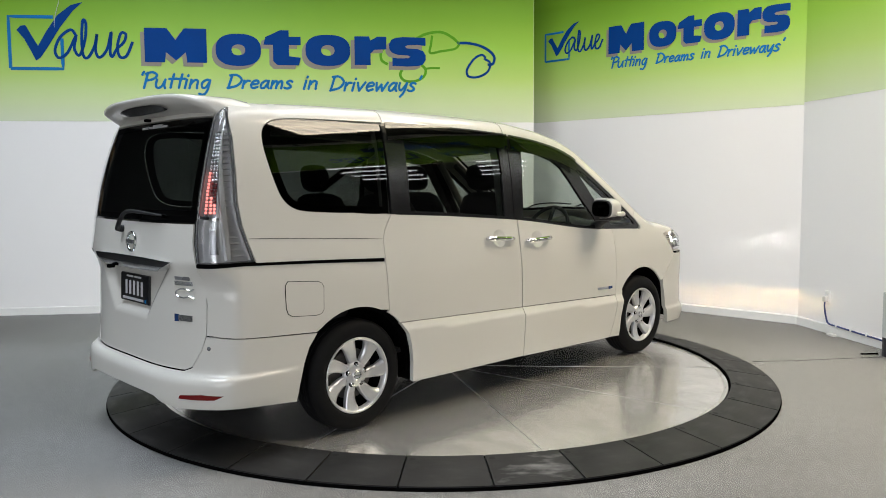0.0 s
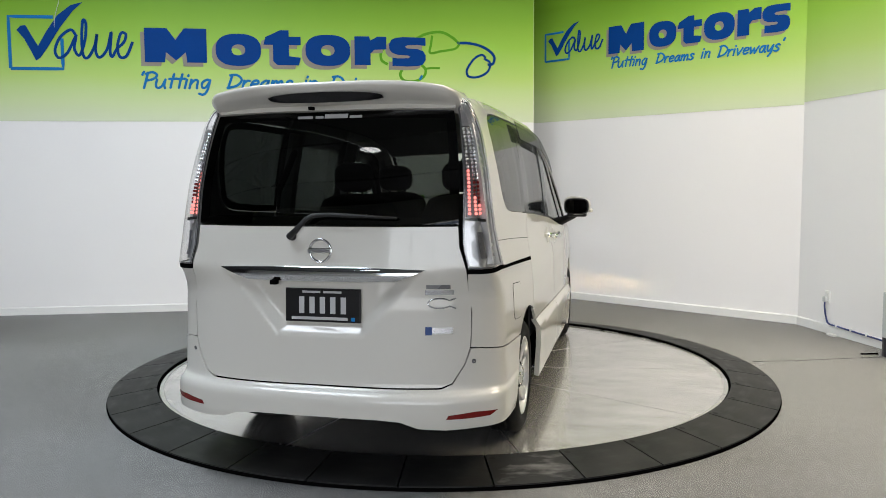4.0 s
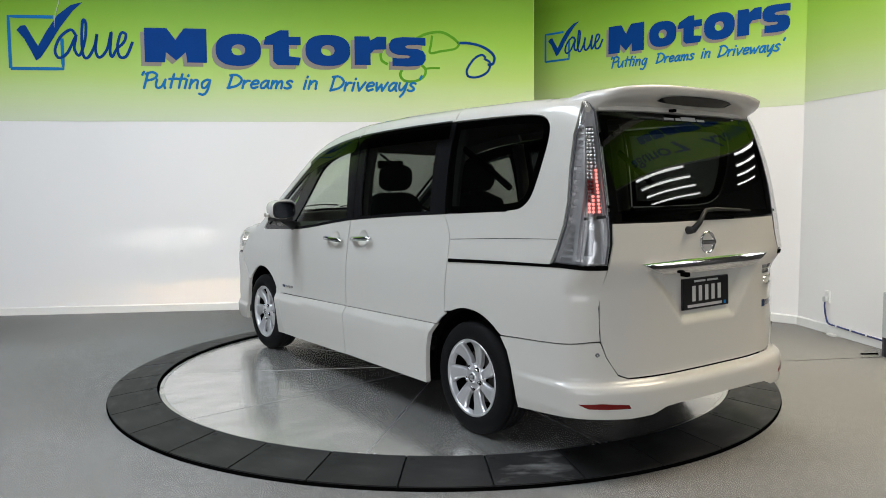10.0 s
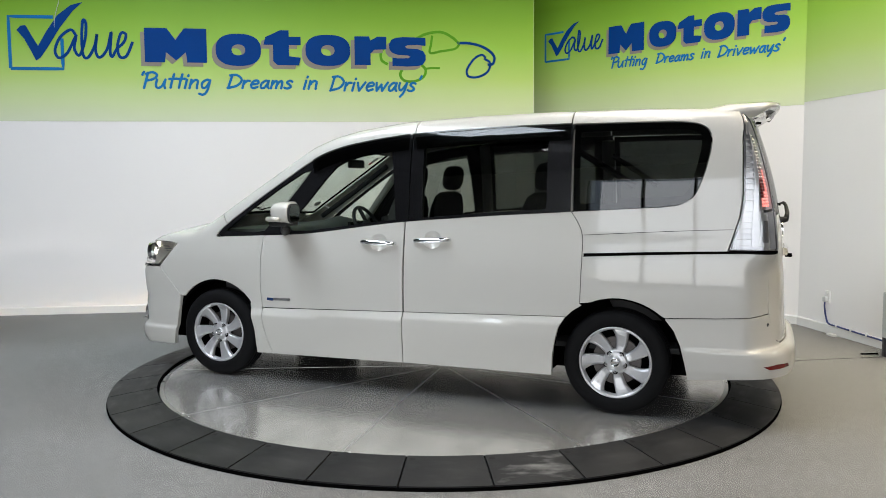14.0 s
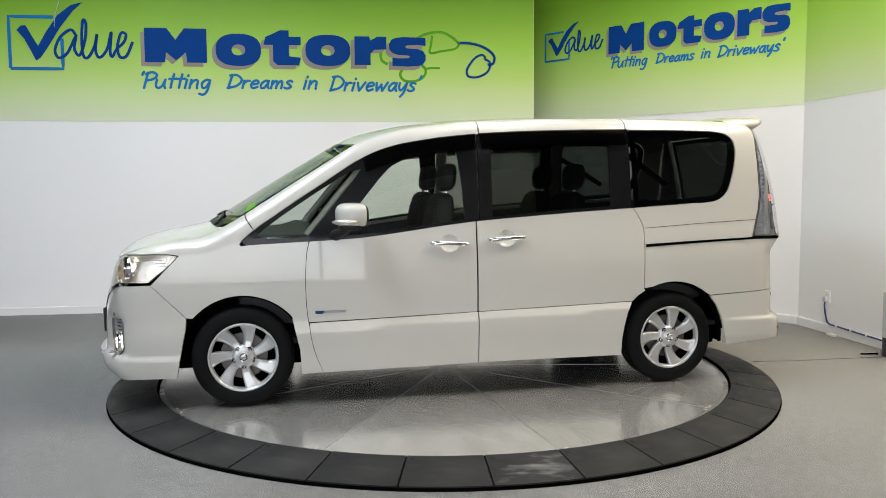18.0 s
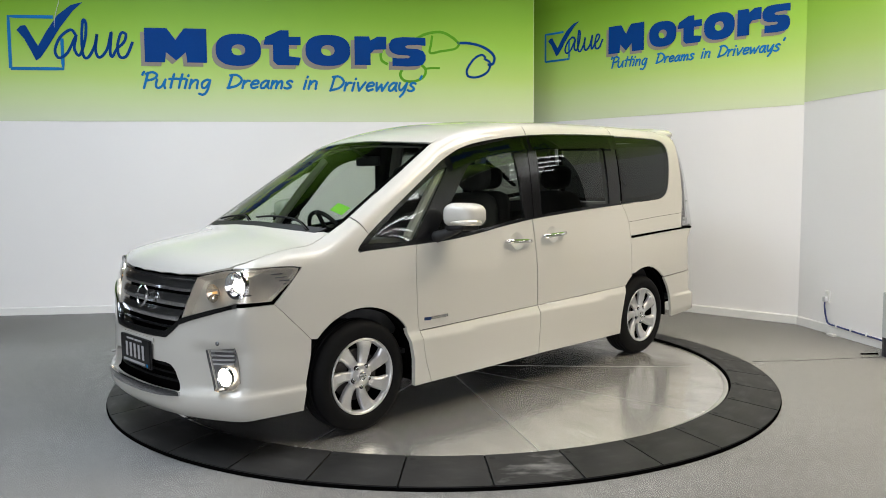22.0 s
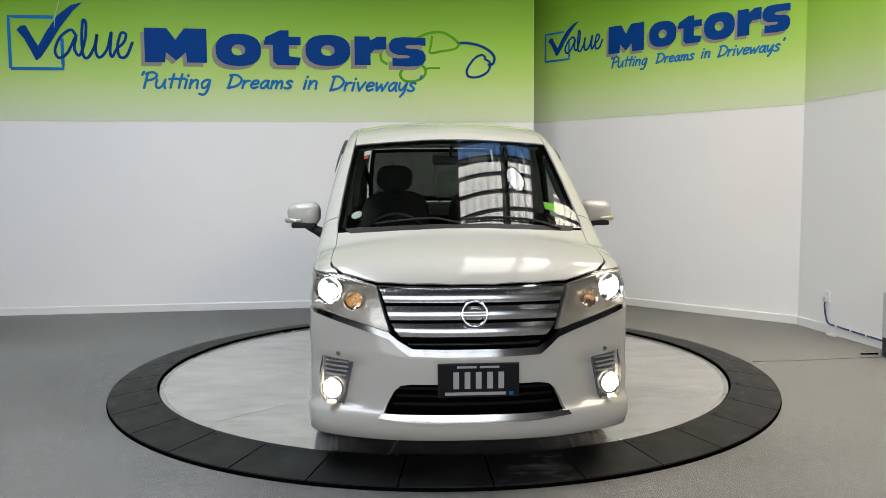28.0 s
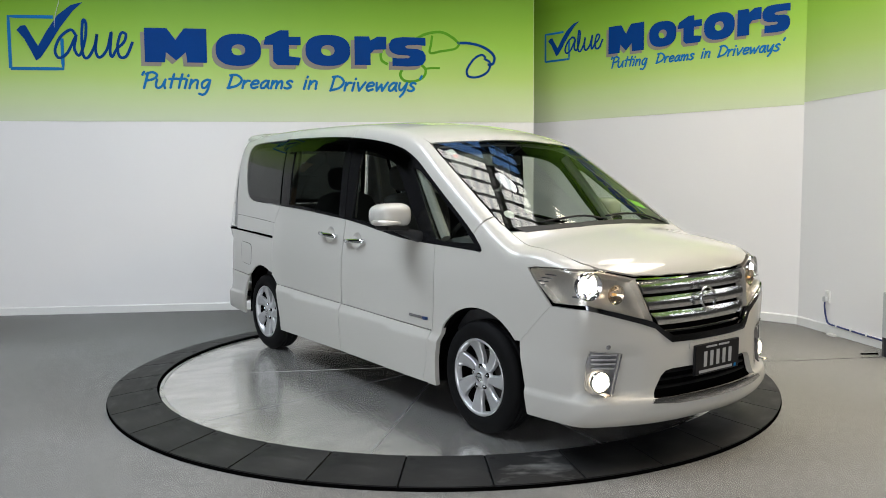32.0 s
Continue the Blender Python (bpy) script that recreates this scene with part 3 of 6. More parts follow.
def skin(outer, holes=(), step=0.045, rays=girth_rays, off=0.0, thick=0.014, gap=0.0, shape=None, flip=False):
    """A panel cut from the body's skin along an outline, with a folded edge. off lifts it; shape(points, uv) reshapes it."""
    if gap:
        outer = shrink(outer, gap)
    outer = densify(outer, step * 0.7)
    holes = [densify(h, step * 0.7) for h in holes]
    loops = [outer] + holes
    verts, edges = [], []
    for lp in loops:
        s = len(verts)
        verts += lp
        edges += [(s + i, s + (i + 1) % len(lp)) for i in range(len(lp))]
    A = np.array(outer)
    lo, hi = A.min(0), A.max(0)
    gx, gy = np.meshgrid(np.arange(lo[0] + step / 2, hi[0], step), np.arange(lo[1] + step / 2, hi[1], step))
    G = np.stack([gx.ravel(), gy.ravel()], 1)
    if len(G):
        keep = inside_poly(G, outer)
        for h in holes:
            keep &= ~inside_poly(G, h)
        allb = np.array(verts)
        G = G[keep]
        if len(G):
            d = np.sqrt(((G[:, None] - allb[None]) ** 2).sum(2)).min(1)
            G = G[d > step * 0.45]
    nb = len(verts)
    verts = [Vector(v) for v in verts] + [Vector(g) for g in G]
    vo, _, fo, _, _, _ = geometry.delaunay_2d_cdt(verts, edges, [], 0, 1e-6)
    uv = np.array([v[:] for v in vo])
    tri = np.array([f for f in fo if len(f) == 3])
    cen = uv[tri].mean(1)
    keep = inside_poly(cen, outer)
    for h in holes:
        keep &= ~inside_poly(cen, h)
    tri = tri[keep]
    a_, b_, c_ = uv[tri[:, 0]], uv[tri[:, 1]], uv[tri[:, 2]]
    area2 = np.abs((b_ - a_)[:, 0] * (c_ - a_)[:, 1] - (b_ - a_)[:, 1] * (c_ - a_)[:, 0])
    longest = np.sqrt(np.maximum(((b_ - a_) ** 2).sum(1), np.maximum(((c_ - b_) ** 2).sum(1), ((a_ - c_) ** 2).sum(1))))
    tri = tri[area2 / longest > 0.0012]

    def surface(at):
        o, d = rays(at)
        q = cast(o, d, 2.0)
        n = normal_at(q)
        q = q + n * off
        return (q if shape is None else shape(q, at, n)), n

    P, N = surface(uv)
    true_n = N
    if shape is not None:
        e = 1.5e-3
        du = surface(uv + [e, 0])[0] - surface(uv - [e, 0])[0]
        dv = surface(uv + [0, e])[0] - surface(uv - [0, e])[0]
        c = np.cross(du, dv)
        size = np.linalg.norm(c, axis=1)[:, None]
        c = c / (size + 1e-12) * np.sign((c * N).sum(1) + 1e-12)[:, None]
        true_n = np.where((size > 1e-9) & ((c * N).sum(1) > 0.2)[:, None], c, N)
    bm = bmesh.new()
    lay = bm.verts.layers.float_vector.new("true_normal")
    s = -1 if flip else 1
    top = [bm.verts.new((p[0], s * p[1], p[2])) for p in P]
    for v, n in zip(top, true_n):
        v[lay] = (n[0], s * n[1], n[2])
    for t in tri:
        a, b, c = P[t[0]], P[t[1]], P[t[2]]
        if np.dot(np.cross(b - a, c - a), N[t].sum(0)) < 0:
            t = t[::-1]
        if flip:
            t = t[::-1]
        f = bm.faces.new([top[i] for i in t])
        f.smooth = True
    bm.verts.index_update()
    rim = [e for e in bm.edges if len(e.link_faces) == 1]
    low, Q = {}, P - N * thick
    for e in rim:
        for v in e.verts:
            if v not in low:
                q = Q[v.index]
                low[v] = q
    made = {v: bm.verts.new((q[0], s * q[1], q[2])) for v, q in low.items()}
    for e in rim:
        f = e.link_faces[0]
        a, b = e.verts
        lv = list(f.verts)
        if lv[(lv.index(a) + 1) % len(lv)] == b:
            a, b = b, a
        bm.faces.new((a, b, made[b], made[a]))
        e.smooth = False
    loose = [v for v in bm.verts if not v.link_faces]
    for v in loose:
        bm.verts.remove(v)
    return bm


def both(name, material, parents, outer, label="", **k):
    """The same panel on the left and on the right side."""
    return [part(name, skin(outer, flip=fl_, **k), material, pa, label) for fl_, pa in zip((False, True), parents if isinstance(parents, (list, tuple)) else (parents, parents))]

# ---- the van: body panels ----
van = thing("van", "pearl white van with dark rear windows and lit headlights", "van")
BELT = soft_curve([(1.43, 1.012), (1.02, 1.03), (0.71, 1.045), (0.49, 1.07), (0.16, 1.115), (-0.06, 1.14), (-0.39, 1.165), (-0.76, 1.19), (-1.17, 1.212), (-1.69, 1.24)], 0.05)
CANT = soft_curve([(1.45, 1.03), (1.26, 1.17), (1.08, 1.29), (0.89, 1.412), (0.71, 1.53), (0.56, 1.60), (0.41, 1.642), (0.16, 1.682), (-0.10, 1.708), (-0.40, 1.724), (-0.77, 1.735), (-1.15, 1.74), (-1.53, 1.74), (-1.8, 1.735)], 0.04)
STEP = lambda x: 0.5485 - 0.028 * x         # the line where the side skirt begins
EDGE = soft_curve([(1.75, 0.72), (1.5, 0.702), (1.0, 0.662), (0.7, 0.630), (0.4, 0.614), (0.0, 0.604), (-2.2, 0.60)], 0.05)   # where top and side panels meet


def run(f, a, b, n=10):
    return [S(x, float(f(x))) for x in np.linspace(a, b, n)]


def rail_top(x, inset=0.0):
    return on_top(x, float(EDGE(x)) - inset)


def seam_edge(a, b, n=12):
    return [girth(x, float(EDGE(x)) - 0.012, rail_top(x, 0.012)) for x in np.linspace(a, b, n)]


def arch(cx, a0, a1, r=0.395, cz=0.31, n=16, lift=0.0):
    return [(cx + r * math.cos(radians(a)), cz + r * math.sin(radians(a)) + lift) for a in np.linspace(a0, a1, n)]


G = 0.0026


def flare_out(P, uv, N):
    """The skirt turns out below its crease and then drops straight."""
    d = np.array([STEP(x) for x in P[:, 0]]) - P[:, 2]
    return P + N * (0.024 * (d / 0.05).clip(0, 1) - 0.010 * ((d - 0.05) / 0.25).clip(0, 1))[:, None]


def pane_fit(P, uv, N):
    """Evens out a side pane, as drawn glass is."""
    x, z = P[:, 0], P[:, 2]
    A = np.stack([x * 0 + 1, x, z, x * x, x * z, z * z, x ** 3, x * x * z], 1)
    Q = P.copy()
    Q[:, 1] = A @ np.linalg.lstsq(A, P[:, 1], rcond=None)[0]
    return Q


def rear_fit(P, uv, N):
    y, z = P[:, 1], P[:, 2]
    A = np.stack([z * 0 + 1, z, z * z, y * y, z * y * y, y ** 4], 1)
    Q = P.copy()
    Q[:, 0] = A @ np.linalg.lstsq(A, P[:, 0], rcond=None)[0]
    return Q




def cup_loop(cx, cz):
    return [(cx + 0.064 * math.cos(a), cz + 0.058 * math.sin(a)) for a in np.linspace(0, 2 * math.pi, 28, endpoint=False)]


# front door
front_seam = spline([(1.012, 1.03), (1.03, 0.96), (1.04, 0.83), (1.04, 0.66), (1.028, 0.522)], 4)
doors_f = [part("front_door", skin(sides(*front_seam) + sides((-0.06, STEP(-0.06))) + run(BELT, -0.06, 1.0, 14), holes=[cup_loop(0.12, 1.0)], gap=G, flip=f), "pearl_paint", van) for f in (False, True)]
skirt_seam = spline([(1.022, 0.52), (1.012, 0.43), (0.985, 0.32), (0.94, 0.205)], 4)
both("door_skirt", "pearl_paint", doors_f, sides(*skirt_seam) + sides((-0.06, 0.218)) + run(lambda x: STEP(x) - 0.0005, -0.06, 1.02, 8), "flared lower skirt panel", gap=G * 0.35, off=0.001, thick=0.03, step=0.024, shape=flare_out)
# sliding door
slide_seam = spline([(-1.155, 1.212), (-1.20, 1.145), (-1.228, 1.07), (-1.23, 0.95), (-1.226, 0.80), (-1.222, 0.665)], 4)
rear_arch = arch(-1.44, 180, 0, n=36)
front_arch = arch(1.43, 0, 180, r=0.393, n=36)
doors_s = [part("sliding_door", skin(run(BELT, -0.065, -1.15, 14) + sides(*slide_seam) + sides((-1.235, 0.652), (-1.18, 0.617), (-1.142, STEP(-1.14))) + run(STEP, -1.10, -0.065, 8), holes=[cup_loop(-0.262, 1.024)], gap=G, flip=f), "pearl_paint", van) for f in (False, True)]
both("door_skirt", "pearl_paint", doors_s, run(lambda x: STEP(x) - 0.0005, -0.065, -1.135, 8) + sides((-1.095, 0.51), (-1.072, 0.42), (-1.06, 0.34), (-1.055, 0.22), (-0.065, 0.22)), "flared lower skirt panel", gap=G * 0.35, off=0.001, thick=0.03, step=0.024, shape=flare_out)
# front fender, with a short skirt behind the wheel
fender_top = [(x, 0.69) for x in np.linspace(2.02, 1.50, 24)]
fender = [girth(x, y - 0.008, on_top(x, y - 0.008)) for x, y in fender_top] + [girth(x, float(EDGE(x)) - 0.012, rail_top(x, 0.012)) for x in (1.46, 1.43, 1.408)] + [S(1.352, 1.106)] + [S(1.42, 1.045), S(1.438, 1.02), S(1.425, 1.008)]
fender += run(BELT, 1.38, 1.018, 6) + sides(*front_seam)[1:] + sides((1.12, 0.545)) + sides(*[p for p in front_arch if p[0] > 1.13 and p[1] > 0.56 and p[0] < 1.745][::-1])
fender += sides((1.765, 0.572), (1.87, 0.678), (1.97, 0.778), (1.80, 0.955), (1.85, 0.964), (1.95, 0.968))
fender += [girth(2.05, 0.70, 0.9655), girth(2.12, 0.640, 0.9625), girth(2.10, 0.650, on_top(2.10, 0.650)), girth(2.06, 0.677, on_top(2.06, 0.677))]
both("front_fender", "pearl_paint", van, fender, gap=G * 0.5, step=0.035)
both("fender_skirt", "pearl_paint", van, sides((1.13, 0.552), (1.026, 0.528)) + sides(*skirt_seam)[1:] + sides((1.075, 0.20), (1.085, 0.36)), gap=G, off=0.002, thick=0.03, step=0.024, shape=flare_out)
# roof rails
both("roof_rail", "pearl_paint", van, run(CANT, 1.348, -0.10, 26) + seam_edge(-0.10, 1.402, 40), gap=G * 0.7, step=0.02)
both("roof_rail", "pearl_paint", van, run(CANT, -0.105, -1.135, 12) + seam_edge(-1.135, -0.105, 12), gap=G * 0.7)
# rear quarter panel round the corner to the tail lamp and the tailgate
lamp_in = [(-2.09, 1.775), (-2.11, 1.62), (-2.115, 1.45), (-2.12, 1.30), (-2.105, 1.185), (-2.08, 1.10), (-2.045, 1.0)]
glass_bend = spline([(-1.70, 1.737), (-1.80, 1.732), (-1.885, 1.715), (-1.935, 1.672), (-1.947, 1.60), (-1.93, 1.50), (-1.90, 1.395), (-1.86, 1.308), (-1.79, 1.258), (-1.68, 1.240)], 5)
glass_loop = [(-1.155, 1.735), (-1.53, 1.738)] + glass_bend + [(-1.45, 1.226), (-1.165, 1.215)]
quarter = seam_edge(-1.14, -2.06, 10) + [S(-2.085, 1.795)] + sides(*lamp_in[:-1]) + [S(-2.048, 1.0)] + [RE(0.745, 0.985), RE(0.690, 0.985)]
quarter += [RE(0.701, 0.80), RE(0.697, 0.638), RE(0.735, 0.636)] + sides((-2.23, 0.632), (-2.0, 0.615), (-1.715, 0.602)) + sides(*[p for p in rear_arch if -1.70 < p[0] < -1.255 and p[1] > 0.60])
quarter += sides(*slide_seam[::-1])[:-1] + [S(-1.158, 1.212)]
quarter += [S(*p) for p in glass_bend[::-1]] + [S(-1.53, 1.740), S(-1.14, 1.741)]
quarters = both("quarter_panel", "pearl_paint", van, quarter, gap=G * 0.7)
both("slide_rail", "seal_black", quarters, sides((-1.24, 0.965), (-1.24, 0.945), (-2.20, 0.985), (-2.20, 0.999)), "black sliding door track", off=0.004, thick=0.012)
both("body_line", "seal_black", quarters, sides((-1.236, 1.074), (-1.236, 1.0715), (-2.075, 1.1155), (-2.075, 1.118)), off=0.0015, thick=0.004)
# rear bumper
bl = [(-2.23, 0.630), (-2.0, 0.613), (-1.712, 0.599)]
half = [S(*bl[2]), S(*bl[1]), S(*bl[0]), RE(0.735, 0.634), RE(0.697, 0.634), RE(0.671, 0.56), RE(0.618, 0.472), RE(0.57, 0.452), RE(0.3, 0.449)]
lowr = [RE(0.30, 0.318), RE(0.40, 0.312), RE(0.48, 0.284), RE(0.60, 0.276), RE(0.72, 0.280)] + sides((-2.22, 0.282), (-2.05, 0.268), (-1.845, 0.25), (-1.828, 0.34), (-1.80, 0.45), (-1.765, 0.53))
CENTRE_R, CENTRE_F = -KNEE - ARC * math.pi / 2, KNEE + ARC * math.pi / 2


def across(pts, centre):
    """Closes a half outline with its mirror image about the centre line."""
    return pts + [(2 * centre - u, v) for u, v in pts[::-1]]


rear_out = across(lowr + half, CENTRE_R)


def ledge(P, uv, N):
    """The bumper flares below a crease."""
    st = lambda v: v.clip(0, 1) ** 2 * (3 - 2 * v.clip(0, 1))
    return P + N * (0.012 * st((0.438 - P[:, 2]) / 0.016) * st((-P[:, 0] - 1.75) / 0.35) - 0.006 * ((0.30 - P[:, 2]) / 0.04).clip(0, 1))[:, None]


rear_bumper = part("rear_bumper", skin(rear_out, shape=ledge, gap=G * 0.6, off=0.003, thick=0.02, step=0.019), "pearl_paint", van)
# front bumper
seam_f = [(1.765, 0.572), (1.87, 0.678), (1.97, 0.778)]
fb = sides((1.825, 0.205), (1.80, 0.36), (1.77, 0.50)) + sides(*seam_f) + [FR(0.74, 0.775), FR(0.60, 0.737), FR(0.47, 0.70), FR(0.385, 0.672), FR(0.345, 0.635), FR(0.30, 0.596), FR(0.15, 0.592)]
fbl = [FR(0.15, 0.208), FR(0.4, 0.205), FR(0.6, 0.205)] + sides((2.05, 0.205))
intake = across([FR(0.30, 0.462), FR(0.345, 0.455), FR(0.375, 0.43), FR(0.41, 0.365), FR(0.425, 0.325), FR(0.40, 0.322)], CENTRE_F)
fog_hole = [FR(0.578, 0.550), FR(0.715, 0.568), FR(0.732, 0.50), FR(0.738, 0.39), FR(0.71, 0.352), FR(0.625, 0.350), FR(0.60, 0.46)]
fog_hole_r = [(2 * CENTRE_F - u, v) for u, v in fog_hole]


def lip(P, uv, N):
    """The bumper's flared lower lip and the scoop round the fog lamps."""
    z, y = P[:, 2], np.abs(P[:, 1])
    st = lambda v: v.clip(0, 1) ** 2 * (3 - 2 * v.clip(0, 1))
    flare = 0.016 * st((0.345 - z) / 0.035)
    scoop = 0.024 * st((y - 0.44) / 0.16) * st((0.80 - y) / 0.10) * st((z - 0.335) / 0.03) * st((0.60 - z) / 0.07)
    return P + N * (flare - scoop)[:, None]


front_bumper = part("front_bumper", skin(across(fbl + fb, CENTRE_F), holes=[intake, fog_hole, fog_hole_r], gap=G * 0.5, off=0.003, thick=0.03, step=0.022, shape=lip), "pearl_paint", van)
# bonnet, windscreen, roof
def top_x(y, z):
    """Where the bonnet's skin has come down to the height z."""
    a, b = 1.9, 2.4
    for _ in range(24):
        m = (a + b) / 2
        a, b = (m, b) if on_top(m, y) > z else (a, m)
    return a


hood_l = [(1.545, 0.682), (1.8, 0.684), (2.0, 0.684), (2.06, 0.67)]
hood_f = [(top_x(y, z), y) for y, z in ((0.62, 0.962), (0.52, 0.938), (0.45, 0.922), (0.3, 0.914), (0.1, 0.911))]
cowl = [(1.655, 0.0), (1.645, 0.25), (1.615, 0.45), (1.575, 0.60)]
hood_half = cowl + hood_l + hood_f
hood = part("bonnet", skin(hood_half + [(x, -y) for x, y in hood_half[::-1] if y > 0], rays=top_rays, gap=G), "pearl_paint", van)
ws_half = [(0.80, 0.0), (0.785, 0.3), (0.745, 0.5), (0.712, 0.612)] + [(x, float(EDGE(x)) - 0.014) for x in (0.8, 1.0, 1.2, 1.4, 1.52)] + [(1.565, 0.60), (1.605, 0.45), (1.635, 0.25), (1.645, 0.0)]
ws_out = ws_half + [(x, -y) for x, y in ws_half[::-1] if y > 0]
roof_half = [(0.79, 0.0), (0.775, 0.3), (0.735, 0.5), (0.702, 0.617)] + [(x, float(EDGE(x)) - 0.002) for x in (0.5, 0.0, -1.0, -2.0)] + [(-2.075, 0.585), (-2.10, 0.3), (-2.105, 0.0)]
roof = part("roof", skin(roof_half + [(x, -y) for x, y in roof_half[::-1] if y > 0], rays=top_rays, off=-0.003, step=0.07), "pearl_paint", van)
WS_AT = np.array([(x, y) for x in np.linspace(0.82, 1.58, 14) for y in np.linspace(0, 0.56, 9) if inside_poly(np.array([(x, y)]), ws_out)[0]])


def ws_terms(q):
    x, y = q[:, 0], q[:, 1]
    return np.stack([x * 0 + 1, x, x * x, y * y, x * y * y, y ** 4], 1)


WS_FIT = np.linalg.lstsq(ws_terms(WS_AT), cast(*top_rays(WS_AT), 2.0)[:, 2], rcond=None)[0]


def screen_fit(P, uv, N):
    """Evens out the windscreen, as bent glass is."""
    Q = P.copy()
    Q[:, 2] += ws_terms(uv) @ WS_FIT - cast(*top_rays(uv), 2.0)[:, 2]
    return Q


screen = part("windscreen", skin(ws_out, rays=top_rays, off=-0.002, thick=0.006, gap=0.004, step=0.028, shape=screen_fit), "windscreen_glass", van, "large raked laminated windscreen")
ws_in = shrink(ws_out, 0.028)
part("screen_border", skin(ws_out, holes=[ws_in], rays=top_rays, off=-0.006, thick=0.003, gap=0.004, shape=screen_fit), "seal_black", screen, "black printed edge band")
# side glass: black surround with openings, panes set in
q_pane = [(1.36, 1.055), (1.10, 1.05), (1.02, 1.062), (0.90, 1.20), (0.72, 1.42), (0.67, 1.487), (0.75, 1.465), (0.95, 1.345), (1.15, 1.212), (1.28, 1.12)]
f_pane = [(0.87, 1.07), (0.70, 1.25), (0.56, 1.42), (0.485, 1.50), (0.40, 1.545), (0.25, 1.585), (0.06, 1.615), (0.03, 1.40), (0.01, 1.15), (0.2, 1.13), (0.45, 1.095), (0.7, 1.065)]
s_pane = [(-0.175, 1.635), (-0.5, 1.652), (-1.0, 1.668), (-1.0, 1.225), (-0.6, 1.20), (-0.175, 1.165)]
DLO_F = [S(1.425, 1.035)] + run(CANT, 1.38, -0.082, 24) + run(BELT, -0.082, 1.40, 24)
DLO_S = run(CANT, -0.088, -1.148, 14) + run(BELT, -1.148, -0.088, 14)
surr_f = both("window_surround", "black_gloss", doors_f, DLO_F, "black pillar and window frame", holes=[sides(*q_pane), sides(*f_pane)], off=-0.006, thick=0.02, gap=0.001)
surr_s = both("window_surround", "black_gloss", doors_s, DLO_S, "black pillar and window frame", holes=[sides(*s_pane)], off=-0.006, thick=0.02, gap=0.001)
both("quarterlight", "clear_glass", van, sides(*q_pane), "small fixed triangular pane", off=-0.012, thick=0.004, shape=pane_fit)
both("door_window", "clear_glass", doors_f, sides(*f_pane), "clear front door glass", off=-0.012, thick=0.004, shape=pane_fit)
both("door_window", "side_privacy_glass", doors_s, sides(*s_pane), "dark privacy glass", off=-0.012, thick=0.004, shape=pane_fit)
both("quarter_window", "quarter_privacy_glass", quarters, sides(*glass_loop), "dark privacy glass", off=-0.004, thick=0.005, gap=0.003, shape=pane_fit)
gl_in = shrink(sides(*glass_loop), 0.04)
both("window_border", "seal_black", quarters, sides(*glass_loop), holes=[gl_in], off=-0.012, thick=0.003, gap=0.003)
for ds, a, b in ((doors_f, 0.66, -0.075), (doors_s, -0.095, -1.14)):
    both("wind_deflector", "visor_smoke", ds, run(lambda x: CANT(x) - 0.004, a, b, 14) + run(lambda x: CANT(x) - 0.105, b, a - 0.02, 14), "smoked plastic rain deflector", off=0.022, thick=0.004)
# tailgate
tg = [RE(0.0, 0.453), RE(0.3, 0.453), RE(0.57, 0.4565), RE(0.619, 0.476), RE(0.672, 0.563), RE(0.6955, 0.638), RE(0.6995, 0.72), RE(0.6985, 0.85), RE(0.6885, 0.985), RE(0.655, 1.10), RE(0.648, 1.195), RE(0.3, 1.192), RE(0.0, 1.190)]


def dish(P, uv, N):
    """Sinks the number plate's bay into the tailgate."""
    cu, cv = CENTRE_R, 0.84
    hw = np.interp(uv[:, 1], [0.66, 0.70, 0.97], [0.19, 0.235, 0.46]) * 0.85
    e = np.minimum((hw - np.abs(uv[:, 0] - cu)) / 0.08, np.minimum((uv[:, 1] - 0.68) / 0.06, (0.985 - uv[:, 1]) / 0.03)).clip(0, 1)
    e = e * e * (3 - 2 * e)
    return P - N * (0.035 * e)[:, None]


tailgate = part("tailgate", skin(across(tg[1:-1], CENTRE_R), step=0.016, shape=dish, gap=G * 0.6, thick=0.01), "pearl_paint", van)
rg = [RE(0.3, 1.198), RE(0.652, 1.201), RE(0.648, 1.40), RE(0.626, 1.60), RE(0.602, 1.728), RE(0.3, 1.735)]
rear_window = part("rear_window", skin(across(rg, CENTRE_R), off=-0.002, thick=0.006, gap=0.003, shape=rear_fit), "privacy_glass", tailgate, "dark tinted heated rear glass")
part("window_border", skin(across(rg, CENTRE_R), holes=[shrink(across(rg, CENTRE_R), 0.035)], off=-0.007, thick=0.003, gap=0.003), "seal_black", tailgate)
th = [RE(0.3, 1.738), RE(0.602, 1.732), RE(0.612, 1.765), RE(0.56, 1.80), RE(0.3, 1.815)]
part("tailgate_header", skin(across(th, CENTRE_R), gap=G), "pearl_paint", tailgate, "body-coloured panel above the glass")
# dark seals behind the shut lines
for line in (front_seam, [(-0.0625, 1.10), (-0.0625, 0.22)], slide_seam, skirt_seam, [(1.0, STEP(1.0)), (-1.12, STEP(-1.12))]):
    A_, B_ = ribbon_poly(densify_open(line, 0.06), 0.03)
    both("door_seal", "seal_black", van, [S(*p) for p in A_] + [S(*p) for p in B_[::-1]], off=-0.016, thick=0.002)

